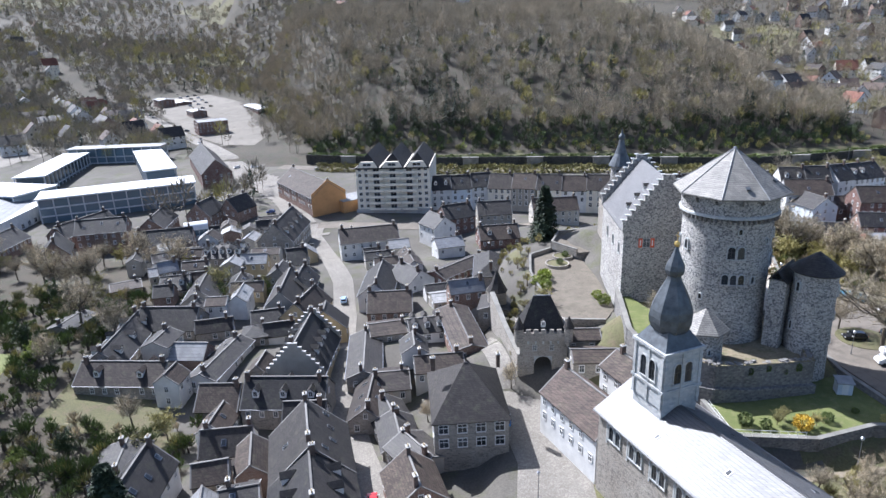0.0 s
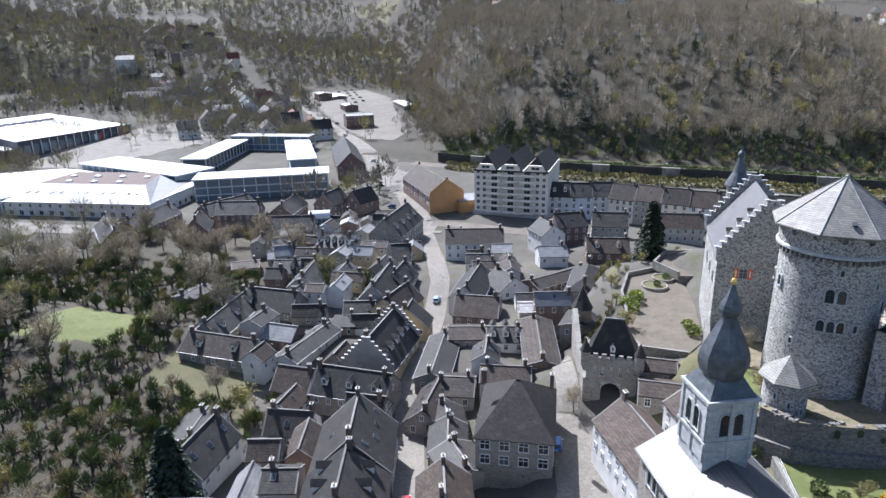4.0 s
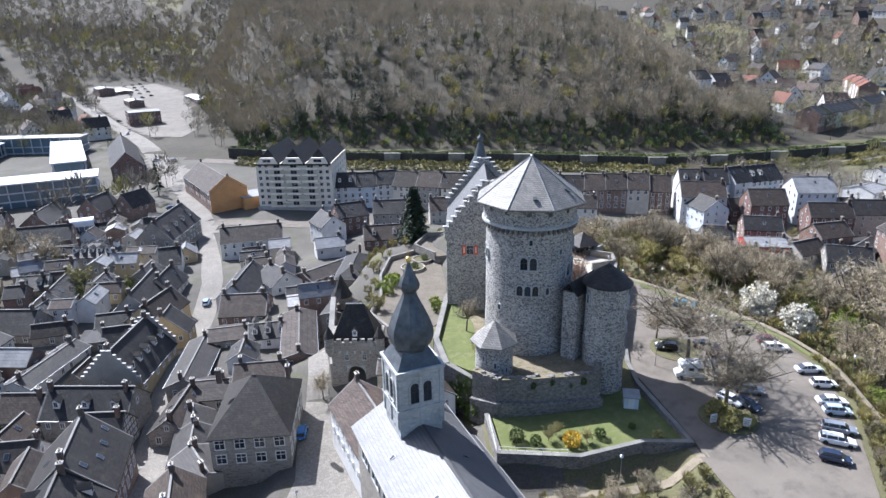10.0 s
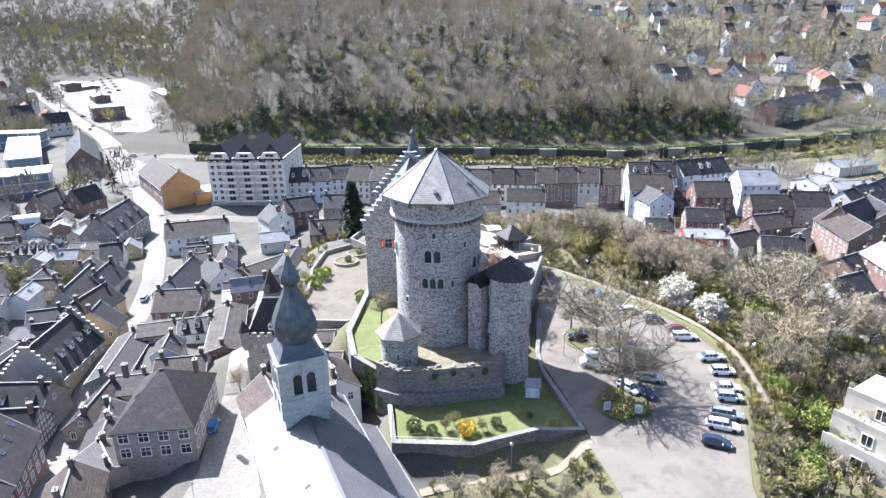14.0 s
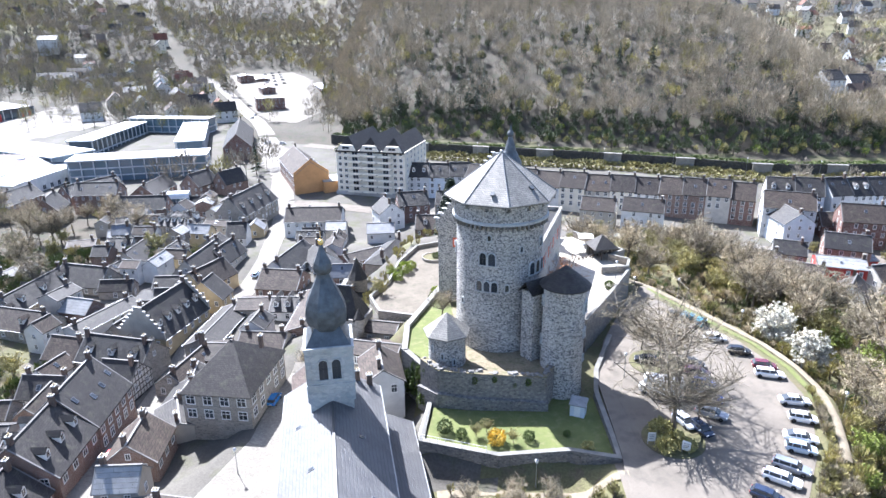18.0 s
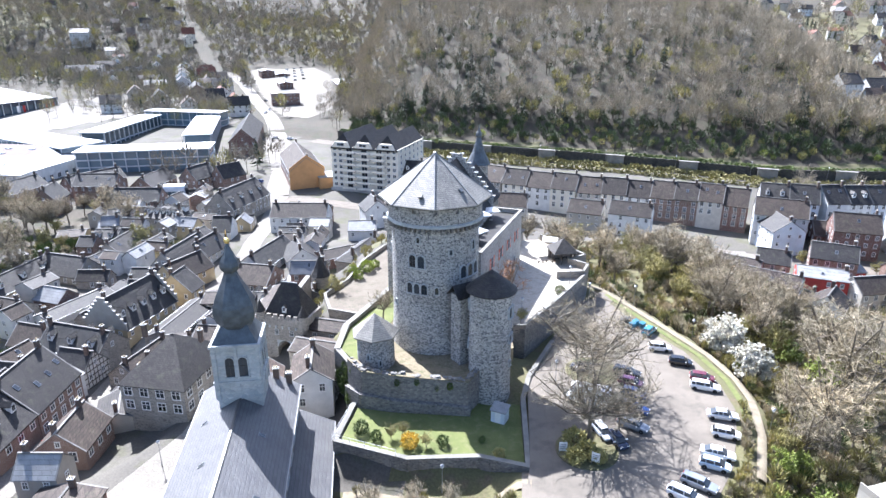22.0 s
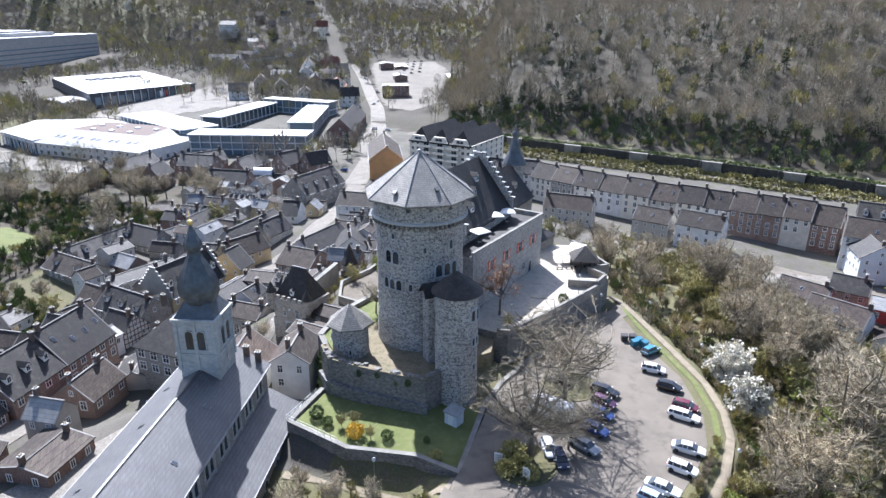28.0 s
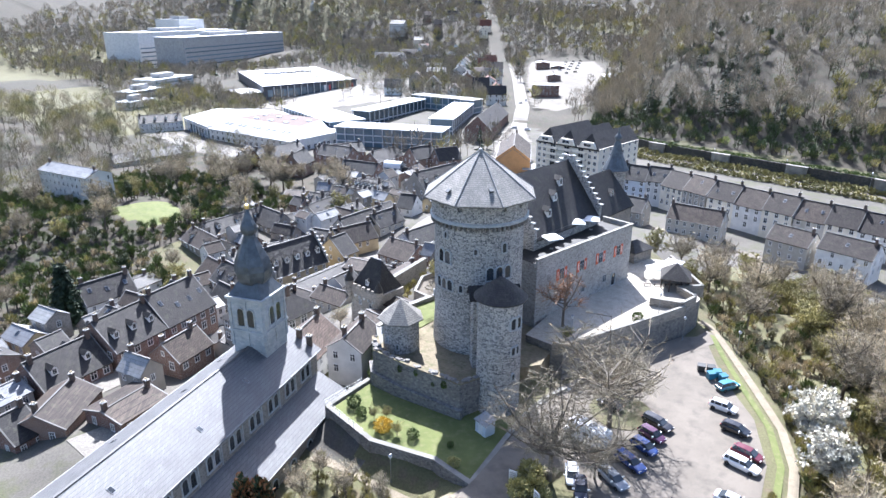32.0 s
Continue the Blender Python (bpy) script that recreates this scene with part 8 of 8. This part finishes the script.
SIL, WHT, BLK, BLU, GRY, DBL, RED_, LBL = (0.55, 0.57, 0.6), (0.8, 0.8, 0.8), (0.015, 0.015, 0.018), (0.03, 0.06, 0.2), (0.22, 0.24, 0.27), (0.02, 0.03, 0.06), (0.3, 0.03, 0.03), (0.05, 0.2, 0.27)
car(39.2, 9.1, 0, WHT, "white hatchback parked at the footpath")
car(42.2, 4.5, -4, BLK, "black hatchback parked at the footpath")
car(45.0, -0.2, -6, (0.12, 0.02, 0.03), "dark red hatchback parked at the footpath")
car(45.0, -2.9, -8, WHT, "white estate car parked at the footpath", "wagon")
car(46.2, -10.8, -2, SIL, "silver saloon parked at the shrubs", "sedan")
car(45.8, -15.4, -10, WHT, "white hatchback parked at the shrubs")
car(43.8, -20.4, -10, WHT, "white car with black roof parked at the shrubs", "sedan")
car(43.0, -22.9, -14, (0.45, 0.55, 0.65), "pale blue hatchback parked at the shrubs")
car(40.4, -27.2, -26, GRY, "blue-grey estate car parked at the shrubs", "wagon")
car(38.4, -29.8, -26, WHT, "white estate car parked at the shrubs", "wagon")
car(35.6, -33.4, -28, DBL, "dark blue hatchback parked under the green tree")
car(33.0, -1.0, -12, BLK, "black estate car parked at the island", "wagon")
car(33.4, -4.2, -15, (0.08, 0.02, 0.06), "dark plum hatchback parked at the island")
car(33.6, -7.4, -18, BLU, "blue hatchback parked at the island")
car(33.4, -11.6, -20, BLU, "dark blue estate car parked at the island", "wagon")
car(33.0, -16.0, -24, GRY, "dark grey estate car parked at the bed", "wagon")
car(28.6, -18.6, -60, SIL, "silver hatchback parked beside the bed")
car(30.6, -20.2, -60, DBL, "dark blue hatchback parked beside the bed")
car(25.6, -1.0, 170, BLK, "black hatchback parked below the court wall")
car(38.0, 15.5, 60, LBL, "blue car parked at the far end")
car(-39.6, -8.6, 92, (0.04, 0.2, 0.5), "bright blue car parked on the church square", z=-7.9)
car(-76.0, 62, 95, (0.35, 0.5, 0.7), "pale blue car on the main street", z=gz(-76, 62) + 0.14)
car(-61.5, -24.5, 101, (0.55, 0.02, 0.02), "bright red car parked in the street", z=gz(-61.5, -24.5) + 0.14)
for i, (x, y) in enumerate(((-150, 262), (-112, 250), (60, 223), (150, 219), (-118, 160), (-160, 262), (-208, 345), (-212, 360), (-236, 402))):
    car(x, y, 20 + 40 * i, (WHT, SIL, GRY, BLK, BLU)[i % 5], ("white", "silver", "grey", "black", "blue")[i % 5] + " car on the valley roads", z=gz(x, y) + 0.25, far=True)
for i in range(16):
    x, y = -330 + i * 5.2 - 20, 560 + i * 9.0
    car(-262 - i * 4.4 + (i % 3) * 9, 500 + i * 9.5, 25, (WHT, GRY, BLK, SIL)[i % 4], ("white", "grey", "black", "silver")[i % 4] + " car parked in the gravel yard", z=gz(-262 - i * 4.4 + (i % 3) * 9, 500 + i * 9.5) + 0.3, far=True)
van = thing("camper_van", 26.6, -10.6, 1.07, 172, "large white camper van with over-cab bunk", "camper van", "parked cars")
vs = lambda x, w, z0, z1: [(x, -w, z0), (x, w, z0), (x, w, z1 - 0.2), (x, w * 0.9, z1), (x, -w * 0.9, z1), (x, -w, z1 - 0.2)]
part("body", loft([vs(-3.3, 1.08, 0.45, 2.75), vs(-3.1, 1.1, 0.4, 2.9), vs(1.5, 1.1, 0.4, 2.9), vs(2.4, 1.05, 1.9, 2.85), vs(2.75, 0.95, 2.1, 2.6)]), "frame", van)
part("cab", loft([vs(1.4, 0.98, 0.4, 2.1), vs(2.2, 0.98, 0.4, 1.95), vs(2.75, 0.96, 0.4, 1.25), vs(3.35, 0.9, 0.45, 1.0)]), "frame", van)
part("windscreen", Geo().slab([(2.1, -0.85, 2.0), (2.1, 0.85, 2.0), (2.72, 0.86, 1.3), (2.72, -0.86, 1.3)], 0.05), "glass", van)
for sy in (-1, 1):
    for px in (-2.4, -0.9, 0.6):
        part("side_window", Geo().box(px, px + 0.9, sy * 1.1 - 0.02, sy * 1.1 + 0.02, 1.6, 2.15), "glass", van)
    part("side_window", Geo().box(1.6, 2.3, sy * 0.99 - 0.02, sy * 0.99 + 0.02, 1.2, 1.75), "glass", van)
    for px in (-2.0, 2.5):
        t = put("wheel", TYRE, van, px, sy * 0.95, 0.33, 0, "", 90)
        put("rim", RIM, t, 0, 0, 0)
for px in (-2.2, -0.6, 0.8):
    part("roof_hatch", Geo().box(px - 0.3, px + 0.3, -0.3, 0.3, 2.88, 3.0), "metal", van)


# ---- small outdoor things ----
def lamp_post(x, y, z, h=4.2, label="slim grey park lamp with round head"):
    b = thing("street_lamp", x, y, z, 0, label, "street lamp", "lamps")
    part("post", Geo().rings([(0.11, 0), (0.09, 0.6), (0.05, 0.7), (0.045, h)], 8), "metal", b)
    part("head", Geo().rings([(0.06, h), (0.2, h + 0.15), (0.24, h + 0.4), (0.12, h + 0.55)], 12), "frame", b)
    part("cap", Geo().rings([(0.28, h + 0.5), (0.05, h + 0.68)], 12), "metal", b)


for x, y in ((51.5, 1.5), (46.2, 18), (36, 28), (52.2, -13)):
    lamp_post(x, y, gz(x, y), 4.0)
lamp_post(14.4, 7.2, 5.9, 3.4)
lamp_post(22.6, 25, 5.9, 3.4)
lamp_post(26.8, 27, 1.0, 4.2)
lamp_post(7.6, -30.2, gz(7.6, -30.2), 4.0)
lamp_post(-37.2, -28, -7.9, 4.0)
lamp_post(21.4, -6.5, 1.0, 4.0)
for i in range(13):
    x = -60 + i * 32
    y = float(np.interp(x, RAIL_X, RAIL_Y)) - 14
    lamp_post(x, y, gz(x, y), 9.0, "tall grey road lamp beside the valley road")
for i, (x, y) in enumerate(((33.0, 18.2), (34.4, 18.8), (35.6, 18.0), (35.0, 16.8), (36.8, 17.2))):
    col = ("dark", "dark", "blue", "blue", "blue")[i]
    b = thing("waste_bin", x, y, 1.07, 20 + i * 9, ("black" if i < 2 else "bright blue") + " wheeled waste container beside the footpath", "waste bin", "waste bins")
    part("body", Geo().prism([(-0.55, -0.4), (0.55, -0.4), (0.6, 0.42), (-0.6, 0.42)], 0.12, 1.15), "dark" if i < 2 else "blue", b)
    part("lid", Geo().slab([(-0.64, -0.48, 1.2), (0.64, -0.48, 1.2), (0.64, 0.48, 1.34), (-0.64, 0.48, 1.34)], 0.08), col if i < 2 else "blue", b)
    for sx in (-0.45, 0.45):
        part("wheel", Geo().rings([(0.1, -0.05), (0.1, 0.05)], 10, 0, sx, 0.3), "rubber", b)
shed = thing("garden_shed", 13.6, -16.6, 0, -14, "small pale garden shed with grey lid roof", "shed", "")
part("wall", Geo().box(-1.1, 1.1, -0.9, 0.9, 0, 2.0), "pale", shed)
part("roof", Geo().slab([(-1.3, -1.1, 2.05), (1.3, -1.1, 2.05), (1.3, 1.1, 2.45), (-1.3, 1.1, 2.45)], 0.1), "lead", shed)
part("door", Geo().box(-0.45, 0.45, -0.94, -0.9, 0.05, 1.85), "frame", shed)
for i, (x, y, rz) in enumerate(((23.2, -24.2, 10), (27.5, -25.6, -20))):
    b = thing("notice_board", x, y, 1.1, rz, "pale notice board on posts in the bed", "sign", "notice boards")
    part("panel", Geo().box(-0.55, 0.55, -0.04, 0.04, 0.5, 1.9), "frame", b)
    for sx in (-0.5, 0.5):
        part("post", Geo().box(sx - 0.04, sx + 0.04, -0.03, 0.05, -0.2, 2.0), "metal", b)
    for k in range(3):
        part("text_bar", Geo().box(-0.4, 0.4 - 0.1 * k, -0.05, -0.04, 1.5 - 0.3 * k, 1.6 - 0.3 * k), "metal", b)


def parasol(x, y, z, s=1.6):
    b = thing("parasol", x, y, z, rnd.uniform(0, 90), "large square white parasol", "parasol", "parasols")
    part("pole", Geo().rings([(0.04, 0), (0.04, 2.5)], 8), "wood", b)
    part("canopy", Geo().rings([(s * 1.41, 2.15), (s * 1.38, 2.3), (0.1, 2.95)], 4, math.pi / 4), "frame", b)
    part("base", Geo().rings([(0.35, 0), (0.35, 0.12)], 12), "concrete", b)


for x, y in ((5.2, 31), (3.8, 27.5), (4.6, 16.5)):
    parasol(x, y, 16.7)
parasol(17.5, 46, 5.9, 1.8)
parasol(15.5, 40.5, 5.9, 1.4)
for i in range(5):
    b = thing("bench", 16 + i * 1.7, 36 + i * 1.2, 5.9, 40, "simple wooden court bench", "bench", "court benches")
    part("seat", Geo().box(-0.8, 0.8, -0.2, 0.2, 0.4, 0.46), "wood", b)
    for sx in (-0.6, 0.6):
        part("leg", Geo().box(sx - 0.05, sx + 0.05, -0.18, 0.18, 0, 0.4), "wood", b)
shrub(20.8, 19.5, BALL, 1.1, "clipped round shrub on the castle court", 5.9)
# railing along the lawn steps
rail = thing("railing", -9.2, -19.0, 0.3, -90, "white-painted garden railing beside the lawn", "railing", "")
for i in range(9):
    part("post", Geo().rings([(0.03, 0), (0.03, 1.0)], 6, 0, i * 1.0, 0), "frame", rail)
for k in (0.5, 1.0):
    part("rail", Geo().tube((0, 0, k), (8, 0, k), 0.03, 0.03, 6), "frame", rail)
rail = thing("railing", -8.8, -27.0, 0.4, -9, "white-painted railing along the garden wall", "railing", "")
for i in range(9):
    part("post", Geo().rings([(0.03, 0), (0.03, 1.0)], 6, 0, i * 1.2, 0), "frame", rail)
for k in (0.5, 1.0):
    part("rail", Geo().tube((0, 0, k), (9.6, 0, k), 0.03, 0.03, 6), "frame", rail)
# glazed barrel vault on a roof terrace
vault = thing("roof_conservatory", -138, 127, -11, 20, "white barrel-vaulted roof conservatory", "conservatory", "")
part("base", Geo().box(-5, 5, -3.4, 3.4, -3, 0.3), "white", vault)
part("glazing", Geo().box(-4.1, 4.1, -2.6, 2.6, 0.3, 2.6), "glassblue", vault)
for i in range(8):
    a0, a1 = math.pi * i / 8, math.pi * (i + 1) / 8
    part("vault_panel", Geo().slab([(-4.2, 2.8 * math.cos(a0), 2.5 + 2.5 * math.sin(a0)), (4.2, 2.8 * math.cos(a0), 2.5 + 2.5 * math.sin(a0)), (4.2, 2.8 * math.cos(a1), 2.5 + 2.5 * math.sin(a1)), (-4.2, 2.8 * math.cos(a1), 2.5 + 2.5 * math.sin(a1))], 0.08), "sheet", vault)
for i in range(6):
    part("glazing_bar", Geo().box(-4.2 + i * 1.68 - 0.06, -4.2 + i * 1.68 + 0.06, -2.68, -2.58, 0.3, 2.7), "frame", vault)
# modern terrace house south-east of the car park
ter = thing("terrace_house", 61, -32, -4, 28, "cream modern house with stepped roof terraces", "house", "")
part("lower", Geo().box(-6, 8, -5, 5, -4, 3.0), "stucco", ter)
part("middle", Geo().box(-4, 8, -4.6, 5, 3.0, 6.0), "stucco", ter)
part("upper", Geo().box(-1, 8, -4.2, 5, 6.0, 8.6), "stucco", ter)
for x0, zz in ((-6, 3.0), (-4, 6.0), (-1, 8.6)):
    part("parapet", Geo().box(x0, x0 + 0.2, -5, 5, zz, zz + 0.9).box(x0, 8, -5, -4.8, zz, zz + 0.9), "stucco", ter)
for k in range(3):
    for i in range(3):
        put("window", window_mesh(1.6, 1.9), ter, -0.5 + i * 3, -5 + 0.4 * k, 0.5 + k * 2.95, 0)
    put("window", window_mesh(1.6, 1.9), ter, (-6, -4, -1)[k], 0, 0.5 + k * 2.95, -90)


# ---- crowded small roofs, yard walls between the houses ----
feet = []
for o in bpy.data.objects:
    if o.name.startswith("house") and o.parent is None:
        wl = next(c for c in o.children if c.name.startswith("wall"))
        feet.append((o.location.x, o.location.y, o.rotation_euler.z, wl.dimensions.x / 2, wl.dimensions.y / 2))
fa = np.array(feet)
OLD = [(-66, -62), (-47, -58), (-47, -30), (-57, -24), (-52, 0), (-39, 22), (-41, 52), (-60, 100), (-66, 118), (-92, 118), (-112, 138), (-160, 128), (-150, 90), (-128, 70), (-128, 20), (-104, 8), (-90, -20), (-96, -45), (-84, -66)]


def road_gap(x, y):
    d = 1e9
    for (ax, ay), (bx, by) in zip(ROAD_MAIN, ROAD_MAIN[1:]):
        t = max(0, min(1, ((x - ax) * (bx - ax) + (y - ay) * (by - ay)) / ((bx - ax) ** 2 + (by - ay) ** 2)))
        d = min(d, math.hypot(x - ax - t * (bx - ax), y - ay - t * (by - ay)))
    return d


RI = random.Random(21)
made = 0
for i in range(5000):
    if made >= 70:
        break
    x, y = RI.uniform(-162, -40), RI.uniform(-64, 138)
    if inside(np.array([x]), np.array([y]), OLD)[0] > -2 or road_gap(x, y) < 6.8:
        continue
    hl, hw = RI.uniform(2.6, 4.6), RI.uniform(2.2, 3.4)
    d = np.hypot(fa[:, 0] - x, fa[:, 1] - y)
    k = int(np.argmin(d))
    c, s = np.cos(fa[:, 2]), np.sin(fa[:, 2])
    lx, ly = (x - fa[:, 0]) * c + (y - fa[:, 1]) * s, -(x - fa[:, 0]) * s + (y - fa[:, 1]) * c
    m = min(hl, hw) + 0.15
    if np.any((np.abs(lx) < fa[:, 3] + m) & (np.abs(ly) < fa[:, 4] + m)):
        continue
    ang = math.degrees(fa[k, 2]) + RI.choice((0, 90))
    ze = gz(x, y) + RI.choice((2.8, 3.4, 5.2, 5.6))
    house(x, y, ang, hl * 2, hw * 2, ze, ze + RI.uniform(1.2, 2.6), RI.choice(["stone", "stucco", "white", "brick", "ochre"]), RI.choice(["slate", "tile", "slate", "lead"]), skylights=RI.choice((0, 0, 1)), chimneys=RI.choice((0, 1)), group="small town houses")
    fa = np.vstack([fa, (x, y, radians(ang), hl, hw)])
    made += 1

# ---- houses below the eastern slope ----
draped("town_square", [(46, 99), (58, 105), (78, 113), (86, 104), (66, 93), (52, 90)], 0.16, "cobble", "pale paved square before the brick row", "square", 2.0)
for x, y, a, L, W, e, r, wl, rf in (
        (88.5, 77, -12, 12, 9, -6.5, -5.0, "red", "lead"), (90, 124, -12, 16, 11, -3, 1.5, "white", "tile"), (109, 114, -8, 13, 11, -4, 0.5, "brickdark", "tile"),
        (128, 118, -6, 14, 12, -1, 3.5, "pale", "lead"), (86, 62, 60, 9, 7.5, -8.6, -5.6, "white", "tile"), (99, 73, 20, 11, 8, -8, -5, "stucco", "tile"),
        (107, 65, -20, 12, 9, -8, -4.5, "stone", "slate"), (114, 85, 10, 12, 9, -7, -3.5, "brick", "tile"), (123, 99, -10, 14, 9, -5, -1, "brickdark", "tile"),
        (138, 101, -10, 13, 9, -5, -1, "stucco", "slate"), (130, 68, 80, 22, 11, -4, 0, "brick", "tile"), (127, 45, 80, 16, 11, -6, -2.5, "brickdark", "lead"),
        (97, 18, 30, 17, 11, -7.5, -4, "stucco", "tile"), (105, 35, 20, 13, 9, -8, -4.5, "white", "slate"), (69, 83, -25, 12, 8, -8.5, -5.5, "brick", "browntile"),
        (75, 70, -25, 13, 9, -8, -4.5, "pale", "browntile"), (65, 62, 30, 8, 6, -9.5, -8, "concrete", "lead"), (80, 90, -15, 9, 8, -8, -5, "stone", "slate"),
        (97, 94, -15, 12, 9, -7, -3.5, "brick", "slate"), (42, 121, -12, 14, 9, -5, -1.5, "white", "tile"), (27, 124, -12, 12, 9, -6, -2.5, "stucco", "tile"),
        (96, 50, 40, 9, 7, -9, -6, "stucco", "tile"), (114, 22, 20, 14, 10, -7, -3, "white", "slate"), (150, 82, 75, 18, 11, -4, 0, "brick", "slate")):
    house(x, y, a, L, W, e, r, wl, rf, skylights=1 if L > 11 else 0, chimneys=1, group="eastern town houses")
for x, y, sc in ((80, 52, 0.7), (92, 38, 0.8), (84, 34, 0.75), (103, 50, 0.6), (118, 62, 0.6), (92, 102, 0.5), (72, 95, 0.5), (58, 82, 0.7), (56, 94, 0.6), (48, 84, 0.8), (40, 90, 0.8), (110, 96, 0.5), (140, 60, 0.6), (84, 4, 0.9), (92, -6, 0.8), (78, 22, 0.9)):
    tree(x, y, RS.choice(BARE + BUD), sc, RS.uniform(0, 360), "bare tree among the eastern houses", "town trees")
